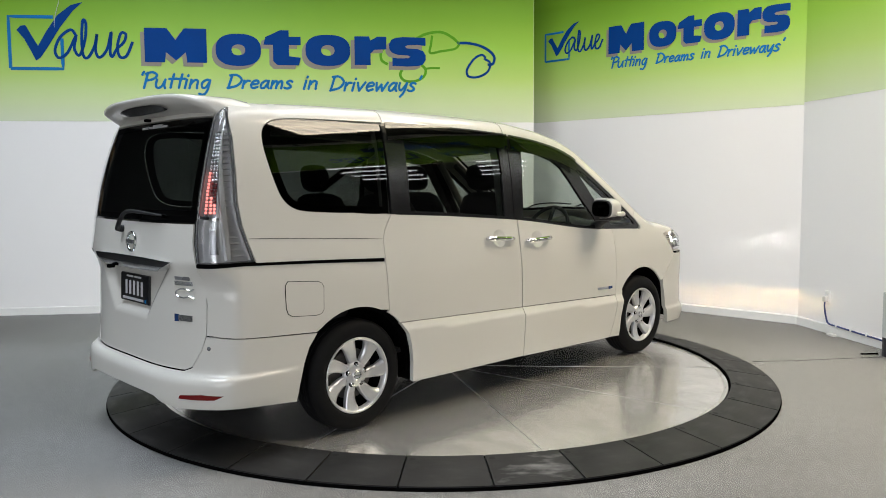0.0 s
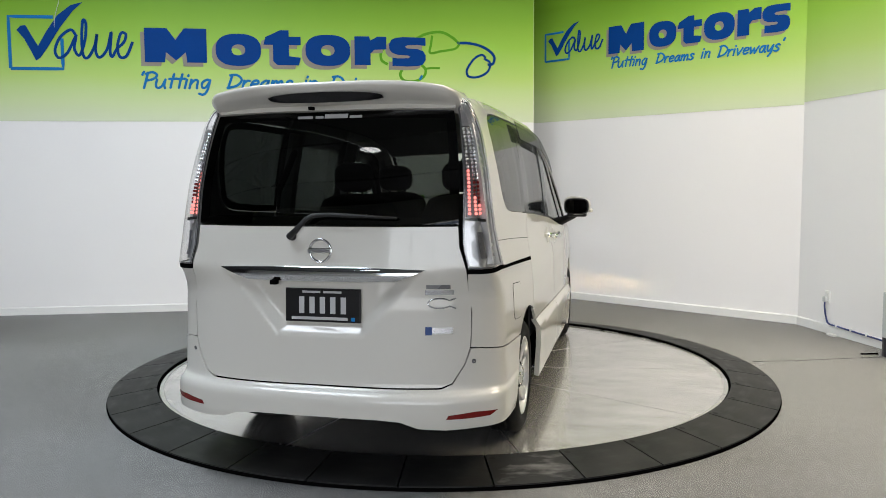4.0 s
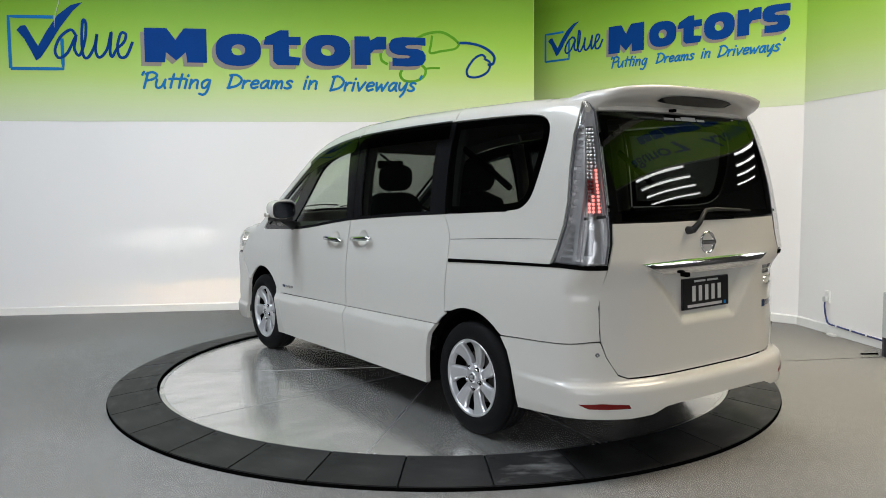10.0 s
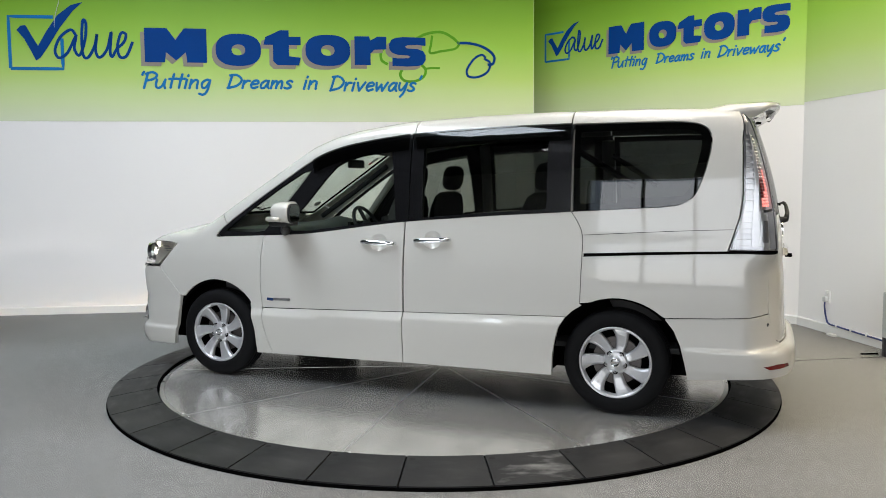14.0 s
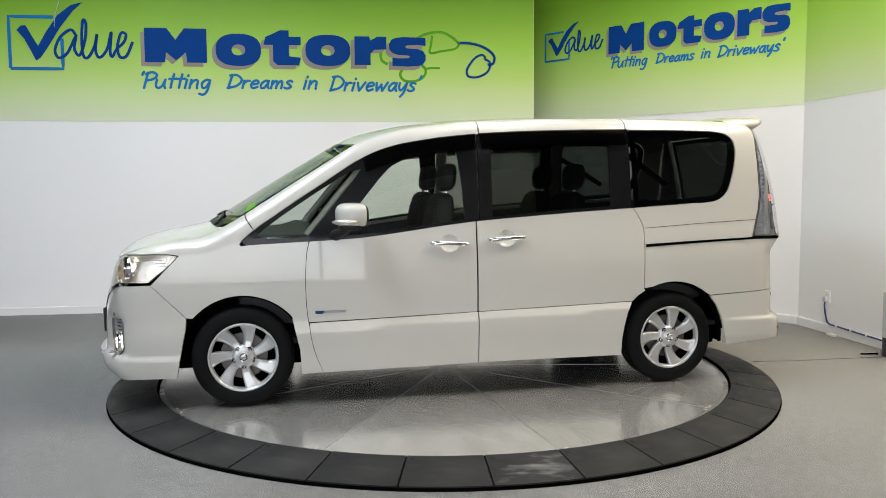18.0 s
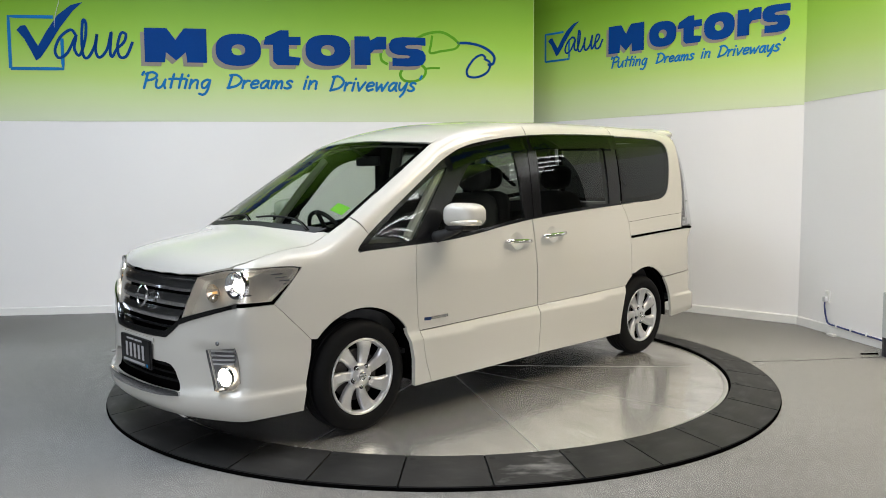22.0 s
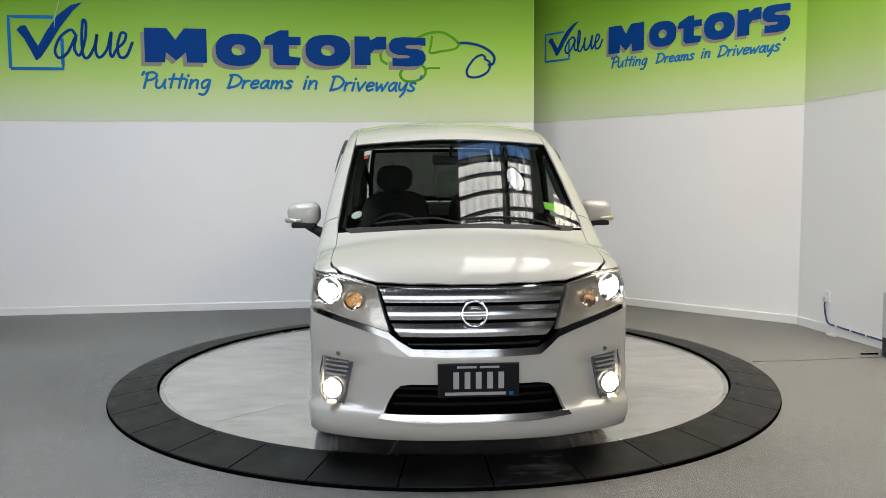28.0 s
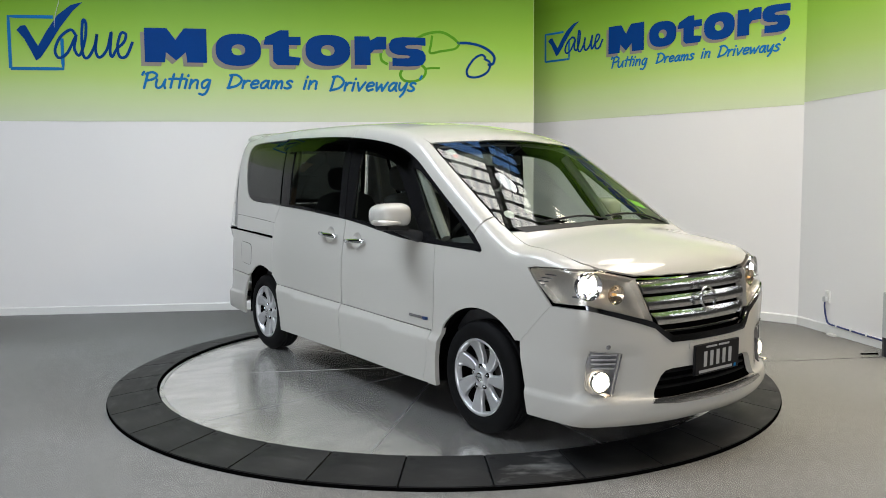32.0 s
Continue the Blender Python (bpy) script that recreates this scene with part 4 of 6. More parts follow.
# ---- the van: wheels ----
def wheel_meshes():
    ty = bmesh.new()
    prof = [(0.205, -0.045), (0.212, -0.014), (0.222, -0.002), (0.245, 0.003), (0.275, 0.002), (0.296, -0.008), (0.308, -0.022), (0.3135, -0.036)]
    for h in (-0.066, -0.098, -0.130):
        prof += [(0.315, h + 0.008), (0.308, h + 0.005), (0.308, h - 0.005), (0.315, h - 0.008)]
    prof += [(0.3135, -0.160), (0.305, -0.180), (0.27, -0.196), (0.215, -0.19)]
    lathe(ty, prof, 64)
    for f in ty.faces:
        f.smooth = True
    rim = bmesh.new()
    lathe(rim, [(0.194, -0.040), (0.199, -0.012), (0.206, -0.004), (0.2135, -0.003), (0.2165, -0.008), (0.213, -0.03)], 64)
    for f in rim.faces:
        f.smooth = True
    back = bmesh.new()
    lathe(back, [(0.001, -0.115), (0.186, -0.115), (0.194, -0.041)], 32)
    rotor = bmesh.new()
    lathe(rotor, [(0.07, -0.075), (0.145, -0.075), (0.145, -0.095)], 40)
    hub = bmesh.new()
    lathe(hub, [(0.001, -0.010), (0.024, -0.011), (0.029, -0.016), (0.032, -0.020), (0.052, -0.019), (0.072, -0.026), (0.078, -0.05)], 40)
    for f in hub.faces:
        f.smooth = True
    return ty, rim, back, rotor, hub


def spoke_mesh():
    bm = bmesh.new()
    rows = []
    for k in range(10):
        f = k / 9
        r = 0.05 + 0.154 * f
        mid = radians(10 * f * f - 2)
        half = np.interp(f, [0, 0.25, 0.7, 1.0], [0.024, 0.027, 0.037, 0.052])
        h = np.interp(f, [0, 0.3, 0.8, 1.0], [-0.022, -0.030, -0.020, -0.010])
        edge = 0.007
        pts = []
        for off, dh in ((-half, -0.03), (-half, -edge), (-half * 0.72, 0.0), (half * 0.5, -0.002), (half, -edge - 0.004), (half, -0.03)):
            a = mid + off / r
            pts.append(bm.verts.new((r * math.cos(a), r * math.sin(a), h + dh)))
        rows.append(pts)
    for p, q in zip(rows, rows[1:]):
        for i in range(5):
            f = bm.faces.new((p[i], p[i + 1], q[i + 1], q[i]))
            f.smooth = i in (1, 3)
    return bm


def bolt_mesh(r, h0, h1, n=12):
    bm = bmesh.new()
    lathe(bm, [(0.0005, h1), (r * 0.8, h1), (r, h1 - 0.003), (r, h0)], n)
    return bm


wheel = None
for x, s in ((1.43, 1), (1.43, -1), (-1.43, 1), (-1.43, -1)):
    m = Matrix.Translation((x, s * 0.828, 0.3155)) @ Matrix.Rotation(radians(-90 * s), 4, "X")
    if wheel is None:
        ty, rim, back, rotor, hub = wheel_meshes()
        wheel = part("wheel", ty, "black_rubber", van)
        wheel.name = "wheel"
        rm = part("rim", rim, "alloy_silver", wheel, "silver seven-spoke alloy rim")
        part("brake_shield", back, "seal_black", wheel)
        part("brake_rotor", rotor, "brake_steel", wheel)
        part("hub", hub, "alloy_silver", wheel)
        sp = spoke_mesh()
        for k in range(7):
            if k == 0:
                s0 = part("spoke", sp, "alloy_silver", wheel)
                s0.matrix_local = pose(0, 0, 0, 0, 0, 100)
            else:
                s1 = new("spoke", s0.data)
                s1.parent = wheel
                s1.matrix_local = pose(0, 0, 0, 0, 0, 100 + 360 / 7 * k)
        n0 = None
        for k in range(5):
            if n0 is None:
                n0 = part("wheel_nut", bolt_mesh(0.0095, -0.03, -0.012), "dark_chrome", wheel)
                nn = n0
            else:
                nn = new("wheel_nut", n0.data)
                nn.parent = wheel
            a = radians(90 + 72 * k)
            nn.matrix_local = pose(0.0572 * math.cos(a), 0.0572 * math.sin(a), 0)
            bm = bmesh.new()
            lathe(bm, [(0.0105, -0.0185), (0.0165, -0.0175), (0.0165, -0.022)], 14)
            part("nut_recess", bm, "seal_black", wheel).matrix_local = pose(0.0572 * math.cos(a), 0.0572 * math.sin(a), -0.0035)
        bm = bmesh.new()
        lathe(bm, [(0.017, -0.010), (0.0215, -0.0075), (0.025, -0.0095)], 28)
        box(bm, -0.026, 0.026, -0.004, 0.004, -0.0105, -0.007)
        part("centre_badge", bm, "chrome", wheel)
        wheel.matrix_local = m
    else:
        w = copy_thing(wheel, m)
        w.parent = van

for sx in (1.43, -1.43):
    for s in (1, -1):
        bm = bmesh.new()
        rows = []
        for a in np.linspace(-7, 187, 24):
            r = 0.408
            c, q = math.cos(radians(a)), math.sin(radians(a))
            rows.append([bm.verts.new((sx + rr * c, s * y, 0.312 + rr * q)) for rr, y in ((r - 0.03, 0.795), (r, 0.79), (r, 0.52), (0.1, 0.50))])
        for p, q in zip(rows, rows[1:]):
            for i in range(3):
                bm.faces.new((p[i], p[i + 1], q[i + 1], q[i]))
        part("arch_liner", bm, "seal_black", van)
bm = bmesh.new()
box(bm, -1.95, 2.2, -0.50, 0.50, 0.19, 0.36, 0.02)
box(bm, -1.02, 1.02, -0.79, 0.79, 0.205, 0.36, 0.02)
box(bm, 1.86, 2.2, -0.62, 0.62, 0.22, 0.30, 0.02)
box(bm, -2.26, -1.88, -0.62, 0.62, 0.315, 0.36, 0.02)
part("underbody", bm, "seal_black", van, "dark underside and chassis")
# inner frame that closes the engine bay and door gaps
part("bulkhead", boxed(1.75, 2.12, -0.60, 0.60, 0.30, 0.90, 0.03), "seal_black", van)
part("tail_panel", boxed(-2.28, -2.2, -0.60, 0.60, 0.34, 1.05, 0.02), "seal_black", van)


# ---- the van: front ----
def disc_on(name, c, d, prof, material, parent, n=24, label="", spin=0):
    bm = bmesh.new()
    q = Vector(d).to_track_quat("Z", "Y").to_matrix().to_4x4()
    lathe(bm, prof, n, Matrix.Translation(c) @ q @ pose(0, 0, 0, 0, 0, spin))
    return part(name, bm, material, parent, label, smooth=True)


def tilt_at(c):
    return Vector(normal_at(np.array([c]))[0])


lamps = []
lamp = [FR(0.458, 0.912), FR(0.53, 0.930), FR(0.62, 0.953), S(1.95, 0.963), S(1.86, 0.960), S(1.818, 0.953), S(1.826, 0.935), S(1.86, 0.898), S(1.93, 0.842), S(1.985, 0.797), FR(0.72, 0.796), FR(0.60, 0.760), FR(0.47, 0.723), FR(0.40, 0.703)]
for s, fl_ in ((1, False), (-1, True)):
    hl = part("headlamp", skin(lamp, off=0.0025, thick=0.006, step=0.03, gap=-0.003, flip=fl_), "lens_clear", van, "large clear wraparound headlamp, lit")
    lamps.append(hl)
    part("lamp_housing", skin(lamp, off=-0.058, thick=-0.055, step=0.03, gap=-0.001, flip=fl_), "lamp_silver", hl, "bright reflector bowl")
    part("lamp_border", skin(lamp, holes=[shrink(lamp, 0.006)], off=-0.004, thick=0.004, step=0.03, gap=0.003, flip=fl_), "lamp_silver", hl)
    c = Vector((on_front(0.685, 0.880) - 0.032, s * 0.685, 0.880))
    disc_on("reflector", c, (1, s * 0.25, 0), [(0.03, -0.03), (0.055, -0.012), (0.068, 0.012), (0.071, 0.012), (0.071, -0.02)], "chrome", hl)
    disc_on("main_lamp", c, (1, s * 0.25, 0), [(0.001, 0.010), (0.018, 0.006), (0.030, -0.008)], "white_lamp", hl, label="glowing white main beam")
    c = Vector((on_front(0.565, 0.838) - 0.030, s * 0.565, 0.838))
    disc_on("indicator_bowl", c, (1, s * 0.2, 0), [(0.014, -0.02), (0.035, -0.008), (0.046, 0.012), (0.049, 0.012)], "amber_reflection", hl)
    disc_on("indicator_bulb", c, (1, s * 0.2, 0), [(0.001, 0.012), (0.006, 0.009), (0.007, -0.015)], "amber_bulb", hl)
    for k in range(4):
        zz = 0.875 + 0.018 * k
        x0 = 1.875 - 0.022 * (3 - k)
        part("lamp_fin", skin([S(x0 + 0.03, zz), S(x0 + 0.09, zz), S(x0 + 0.09, zz + 0.006), S(x0 + 0.03, zz + 0.006)], off=-0.018, thick=0.014, flip=fl_), "lamp_grey", hl)



def beam(name, c, w, h, d, tilt, material, parent):
    """A hot slit between two dark plates, which throws a flat beam forwards."""
    m = Matrix.Translation(c) @ Matrix.Rotation(radians(tilt), 4, "Y")
    part(name, boxed(-0.001, 0.0, -w, w, -h, h, m=m), material, parent)
    part("beam_plate", boxed(-0.005, -0.0025, -w - 0.002, w + 0.002, -h - 0.002, h + 0.002, m=m), "lamp_grey", parent)
    for sgn in (1, -1):
        part("beam_plate", boxed(-0.005, d, -w - 0.002, w + 0.002, sgn * (h + 0.0015) - 0.0006, sgn * (h + 0.0015) + 0.0006, m=m), "lamp_grey", parent)
        part("beam_plate", boxed(-0.005, d, sgn * (w + 0.0015) - 0.0006, sgn * (w + 0.0015) + 0.0006, -h - 0.001, h + 0.001, m=m), "lamp_grey", parent)


for s, hl in ((1, lamps[0]), (-1, lamps[1])):
    beam("beam_slit", (on_front(0.745, 0.832) - 0.046, s * 0.745, 0.832), 0.007, 0.0011, 0.040, 1.0, "beam_white", hl)
gr_b = across([FR(0.20, 0.908), FR(0.45, 0.912), FR(0.395, 0.70), FR(0.30, 0.625), FR(0.2, 0.605)], CENTRE_F)
grille = part("grille", skin(gr_b, off=-0.055, thick=0.01), "seal_black", van, "black grille behind wide brushed bars")


def bar(z0, z1, w0, w1, off, material, name, bow=0.02, parent=None):
    """A grille bar across the nose, with a rounded face."""
    out = across([FR(0.05, z0 - bow * 0), FR(w0, z0), FR(w1, z1), FR(0.05, z1)][0:4], CENTRE_F)
    zc, hz = (z0 + z1) / 2, abs(z1 - z0) / 2

    def shape(P, uv, N):
        e = 1 - ((uv[:, 1] - zc) / hz).clip(-1, 1) ** 2
        return P + N * (0.008 * e)[:, None]
    return part(name, skin(out, off=off, thick=0.02, step=0.02, shape=shape), material, parent or grille)


bar(0.836, 0.903, 0.418, 0.444, -0.018, "dark_chrome", "grille_bar")
bar(0.757, 0.820, 0.396, 0.416, -0.020, "dark_chrome", "grille_bar")
bar(0.680, 0.741, 0.350, 0.392, -0.022, "dark_chrome", "grille_bar")
bar(0.640, 0.654, 0.305, 0.318, -0.03, "black_gloss", "grille_bar")
part("grille_edge", skin(across([FR(0.2, 0.908), FR(0.452, 0.915), FR(0.45, 0.907), FR(0.2, 0.900)], CENTRE_F), off=-0.006, thick=0.02, step=0.03), "chrome", grille)
vb = [FR(0.735, 0.794), FR(0.60, 0.757), FR(0.47, 0.720), FR(0.40, 0.699), FR(0.352, 0.660), FR(0.29, 0.625), FR(0.15, 0.622), FR(0.15, 0.588), FR(0.305, 0.592), FR(0.356, 0.630), FR(0.396, 0.666), FR(0.475, 0.694), FR(0.60, 0.732), FR(0.735, 0.774)]
k_top, k_bot = vb[:7], vb[7:]
part("chrome_surround", skin(k_top + [(2 * CENTRE_F - u, v) for u, v in k_top[::-1]] + [(2 * CENTRE_F - u, v) for u, v in k_bot[::-1]] + k_bot, off=0.008, thick=0.03, step=0.03), "smoked_chrome", grille, "dark chrome strip under lamps and grille")


def ring_badge(c, n, R, parent, name="badge"):
    """A plain chrome ring with a bar across it."""
    q = Matrix.Translation(c) @ Vector(n).to_track_quat("Z", "Y").to_matrix().to_4x4()
    bm = bmesh.new()
    lathe(bm, [(R - 0.012, 0.0), (R - 0.011, 0.008), (R - 0.004, 0.011), (R, 0.006), (R, 0.0)], 40, q)
    bb = part(name, bm, "chrome", parent, "plain chrome ring badge", smooth=True)
    part("badge_bar", boxed(-R * 1.02, R * 1.02, -0.0115, 0.0115, 0.004, 0.014, 0.003, m=q), "chrome", bb)
    part("badge_inset", boxed(-R * 0.85, R * 0.85, -0.006, 0.006, 0.0135, 0.0148, m=q), "lamp_grey", bb)
    return bb


ring_badge((on_front(0, 0.785) + 0.012, 0, 0.785), (1, 0, 0.16), 0.064, grille)


def number_plate(name, c, n, flip_y):
    """A black display plate in a holder; its lettering is shown as plain bars."""
    q = Matrix.Translation(c) @ Vector(n).to_track_quat("Z", "Y").to_matrix().to_4x4()
    pl_ = part(name, boxed(-0.185, 0.185, -0.076, 0.076, 0.0, 0.008, 0.003, m=q), "plate_black", van, "black display plate with pale bars")
    part("plate_frame", boxed(-0.188, 0.188, -0.079, 0.079, -0.006, 0.0035, 0.002, m=q), "black_plastic", pl_)
    for k in range(5):
        x = -0.104 + 0.052 * k
        part("plate_bar", boxed(x - 0.013, x + 0.013, -0.038, 0.040, 0.008, 0.0092, m=q), "plate_white", pl_)
    for x0, x1, y0, y1 in ((-0.10, -0.01, 0.058, 0.068), (0.005, 0.095, 0.058, 0.068), (-0.155, 0.125, -0.068, -0.054)):
        part("plate_bar", boxed(x0, x1, y0, y1, 0.008, 0.0092, m=q), "plate_white", pl_)
    part("plate_mark", boxed(0.142, 0.160, -0.070, -0.053, 0.008, 0.0092, m=q), "sign_mid_blue", pl_)
    return pl_


number_plate("number_plate", (on_front(0, 0.485) + 0.012, 0.012, 0.485), (1, 0, -0.02), 1)
part("plate_mount", skin(across([FR(0.05, 0.575), FR(0.19, 0.575), FR(0.19, 0.545), FR(0.05, 0.545)], CENTRE_F), off=0.008, thick=0.02), "pearl_paint", front_bumper)
intake_b = part("lower_intake", skin(shrink(intake, -0.012), off=-0.05, thick=-0.045), "seal_black", front_bumper, "black lower air intake")
for z in (0.36, 0.395, 0.43):
    w = 0.40 - (z - 0.33) * 0.35
    part("intake_slat", skin(across([FR(0.1, z), FR(w, z), FR(w, z + 0.012), FR(0.1, z + 0.012)], CENTRE_F), off=-0.03, thick=0.016), "black_rubber", intake_b)
part("chrome_strip", skin(across([FR(0.1, 0.288), FR(0.3, 0.292), FR(0.445, 0.303), FR(0.43, 0.322), FR(0.3, 0.322), FR(0.1, 0.322)], CENTRE_F), off=0.030, thick=0.03, step=0.022), "dark_chrome", front_bumper, "chrome strip below the intake")
for s, fl_ in ((1, False), (-1, True)):
    fp = part("fog_surround", skin(shrink(fog_hole, -0.004), off=-0.03, thick=-0.028, step=0.02, flip=fl_), "lamp_grey", front_bumper, "grey louvred fog lamp surround")
    for k in range(4):
        z = 0.478 + 0.022 * k
        part("louvre", skin([FR(0.610 - 0.005 * k, z), FR(0.712, z + 0.004), FR(0.712, z + 0.012), FR(0.608 - 0.005 * k, z + 0.008)], off=-0.012, thick=0.016, step=0.03, flip=fl_), "alloy_silver", fp)
    c = Vector((on_front(0.672, 0.408) - 0.003, s * 0.672, 0.418))
    disc_on("fog_ring", c, (1, s * 0.3, 0), [(0.045, -0.012), (0.048, 0.004), (0.052, 0.004), (0.053, -0.014)], "chrome", fp)
    disc_on("fog_lamp", c, (1, s * 0.3, 0), [(0.001, 0.008), (0.026, 0.006), (0.045, -0.008)], "fog_glow", fp, label="glowing warm fog lamp")
    beam("beam_slit", (on_front(0.672, 0.408) + 0.012, s * 0.672, 0.3625), 0.020, 0.0012, 0.030, 6.5, "beam_warm", fp)
    c = Vector((on_front(0.64, 0.59) + 0.004, s * 0.64, 0.59))
    disc_on("parking_sensor", c, tilt_at((c.x, abs(c.y), c.z)) * Vector((1, s, 1)), [(0.001, 0.004), (0.009, 0.003), (0.012, -0.002)], "lamp_grey", front_bumper, 16)

# ---- the van: rear ----
tl = [S(-2.088, 1.793)] + sides(*lamp_in[:-1]) + [S(-2.052, 1.002), RE(0.745, 0.999), RE(0.692, 0.999), RE(0.668, 1.10), RE(0.662, 1.195), RE(0.657, 1.40), RE(0.635, 1.60), RE(0.612, 1.735), RE(0.618, 1.772)]


def lamp_uv(f, z):
    """A place on the tail lamp: f from its inner edge (0) to its outer edge (1)."""
    yi = float(np.interp(z, [0.99, 1.10, 1.195, 1.40, 1.60, 1.735], [0.692, 0.668, 0.662, 0.657, 0.635, 0.612]))
    xo = float(np.interp(z, [1.0, 1.10, 1.185, 1.30, 1.45, 1.62, 1.775], [-2.052, -2.08, -2.105, -2.12, -2.115, -2.11, -2.09]))
    return (RE(yi, z)[0] * (1 - f) + S(xo, z)[0] * f, z)


for s, fl_ in ((1, False), (-1, True)):
    lm = part("tail_lamp", skin(tl, off=0.004, thick=0.006, step=0.03, gap=0.003, flip=fl_), "lens_clear", van, "tall clear tail lamp with red light columns")
    part("lamp_housing", skin(tl, off=-0.045, thick=-0.044, step=0.03, gap=0.004, flip=fl_), "lamp_pale", lm)
    part("lamp_border", skin(tl, holes=[shrink(tl, 0.009)], off=-0.004, thick=0.006, step=0.03, gap=0.003, flip=fl_), "lamp_grey", lm)
    part("lamp_foot", skin([S(-2.05, 1.0), RE(0.745, 0.997), RE(0.69, 0.997), RE(0.69, 0.980), RE(0.745, 0.980), S(-2.05, 0.984)], off=0.003, thick=0.03, flip=fl_), "seal_black", lm)
    part("cell_panel", skin([lamp_uv(0.08, 1.235), lamp_uv(0.56, 1.225), lamp_uv(0.60, 1.35), lamp_uv(0.60, 1.50), lamp_uv(0.60, 1.665), lamp_uv(0.10, 1.665), lamp_uv(0.08, 1.45)], off=-0.034, thick=0.006, step=0.03, flip=fl_), "lamp_grey", lm)
    part("cell_divider", skin([lamp_uv(0.06, 1.222), lamp_uv(0.60, 1.212), lamp_uv(0.60, 1.226), lamp_uv(0.06, 1.236)], off=-0.008, thick=0.03, flip=fl_), "chrome", lm)
    part("cell_frame", skin([lamp_uv(0.60, 1.02), lamp_uv(0.66, 1.02), lamp_uv(0.66, 1.67), lamp_uv(0.60, 1.67), lamp_uv(0.60, 1.4)], off=-0.012, thick=0.03, step=0.03, flip=fl_), "lamp_pale", lm)
    part("reverse_reflector", skin([lamp_uv(0.10, 1.03), lamp_uv(0.56, 1.03), lamp_uv(0.56, 1.20), lamp_uv(0.10, 1.21)], off=-0.036, thick=0.008, flip=fl_), "lamp_pale", lm)
    part("indicator_strip", skin([lamp_uv(0.30, 1.05), lamp_uv(0.52, 1.05), lamp_uv(0.52, 1.17), lamp_uv(0.30, 1.17)], off=-0.026, thick=0.008, flip=fl_), "lamp_grey", lm)
    for k in range(22):
        z = 1.035 + 0.031 * k
        part("prism_rib", skin([lamp_uv(0.69, z), lamp_uv(0.93, z), lamp_uv(0.93, z + 0.012), lamp_uv(0.69, z + 0.012)], off=-0.022, thick=0.02, step=0.06, flip=fl_), "lamp_pale", lm)
    cells = []
    for col, fr_ in enumerate((0.17, 0.33, 0.49)):
        for k in range(23):
            z = 1.255 + 0.0178 * k
            lit = (k < 12 and col == 0) or (k < 3 and col < 3) or (col == 1 and k < 5)
            q = cast(*girth_rays(np.array([lamp_uv(fr_, z)])), 2.0)
            nq = normal_at(q)[0]
            q = q[0] - nq * 0.024
            cells.append((lit, col, k, Vector((q[0], s * q[1], q[2])), Vector((nq[0], s * nq[1], nq[2]))))
    for lit, col, k, c, n in cells:
        disc_on("light_cell", c, n, [(0.001, 0.005), (0.0055, 0.004), (0.0078, -0.003)], "red_glow" if lit else ("lamp_red" if k < 9 else "chrome"), lm, 8)
    rb = [RE(0.60, 0.327), RE(0.70, 0.328), S(-2.27, 0.332), S(-2.24, 0.352), RE(0.72, 0.356), RE(0.61, 0.345)]
    part("rear_reflector", skin(rb, off=0.006, thick=0.012, step=0.02, shape=ledge, flip=fl_), "lamp_red", rear_bumper, "red bumper reflector")
    c = Vector((on_rear(0.712, 0.575) - 0.004, s * 0.712, 0.575))
    disc_on("parking_sensor", c, (-1, s * 0.75, 0), [(0.001, 0.004), (0.009, 0.003), (0.012, -0.003)], "lamp_grey", rear_bumper, 16)

# roof spoiler with the high brake light
bm = bmesh.new()
rows = []
for y in np.linspace(-0.625, 0.625, 41):
    a = abs(y) / 0.62
    lift = -0.012 - 0.042 * a ** 4
    end = max(0.0, (a - 0.93) / 0.078)
    xt = -2.315 + 0.075 * a ** 2.5 + 0.05 * end
    xr = -1.93 - 0.04 * (1 - a) - 0.02 * end
    zr = on_top(xr, min(abs(y), 0.58)) + 0.002 - 0.02 * end
    zt_ = 1.868 + lift - 0.012 * end
    prof = [(xr, zr), (xr - 0.10, zr + 0.012 + 0.006), ((xr + xt) / 2 - 0.06, max(zr, zt_) + 0.007), (xt + 0.03, zt_ + 0.006), (xt, zt_ - 0.002), (xt + 0.004, zt_ - 0.022), (xt + 0.05, zt_ - 0.050), (xt + 0.10, zt_ - 0.080), (-2.13 + 0.03 * a, zt_ - 0.098)]
    rows.append([bm.verts.new((px, y, pz)) for px, pz in prof])
for p, q in zip(rows, rows[1:]):
    for i in range(len(p) - 1):
        bm.faces.new((p[i], q[i], q[i + 1], p[i + 1]))
bm.faces.new(rows[0])
bm.faces.new(rows[-1][::-1])
bmesh.ops.recalc_face_normals(bm, faces=bm.faces)
spoiler = part("roof_spoiler", bm, "pearl_paint", van, "body-coloured roof spoiler lip", smooth=True)
bm = bmesh.new()
rows = []
for y in np.linspace(-0.285, 0.285, 25):
    e = math.sqrt(max(0.0, 1 - (y / 0.288) ** 2)) ** 0.8
    x0, x1 = -2.315 + 0.03, -2.315 + 0.115
    a = abs(y) / 0.62
    base = 1.868 - 0.012 - 0.042 * a ** 4
    zc = base - 0.064
    rows.append([bm.verts.new((-2.258 - 0.016 * e - 0.01 * 0 + 0.06 * a ** 2.5 - dx, y, zc + dz * e)) for dx, dz in ((0.014, 0.022), (0.004, 0.0), (-0.014, -0.024))])
for p, q in zip(rows, rows[1:]):
    for i in range(2):
        bm.faces.new((p[i], q[i], q[i + 1], p[i + 1]))
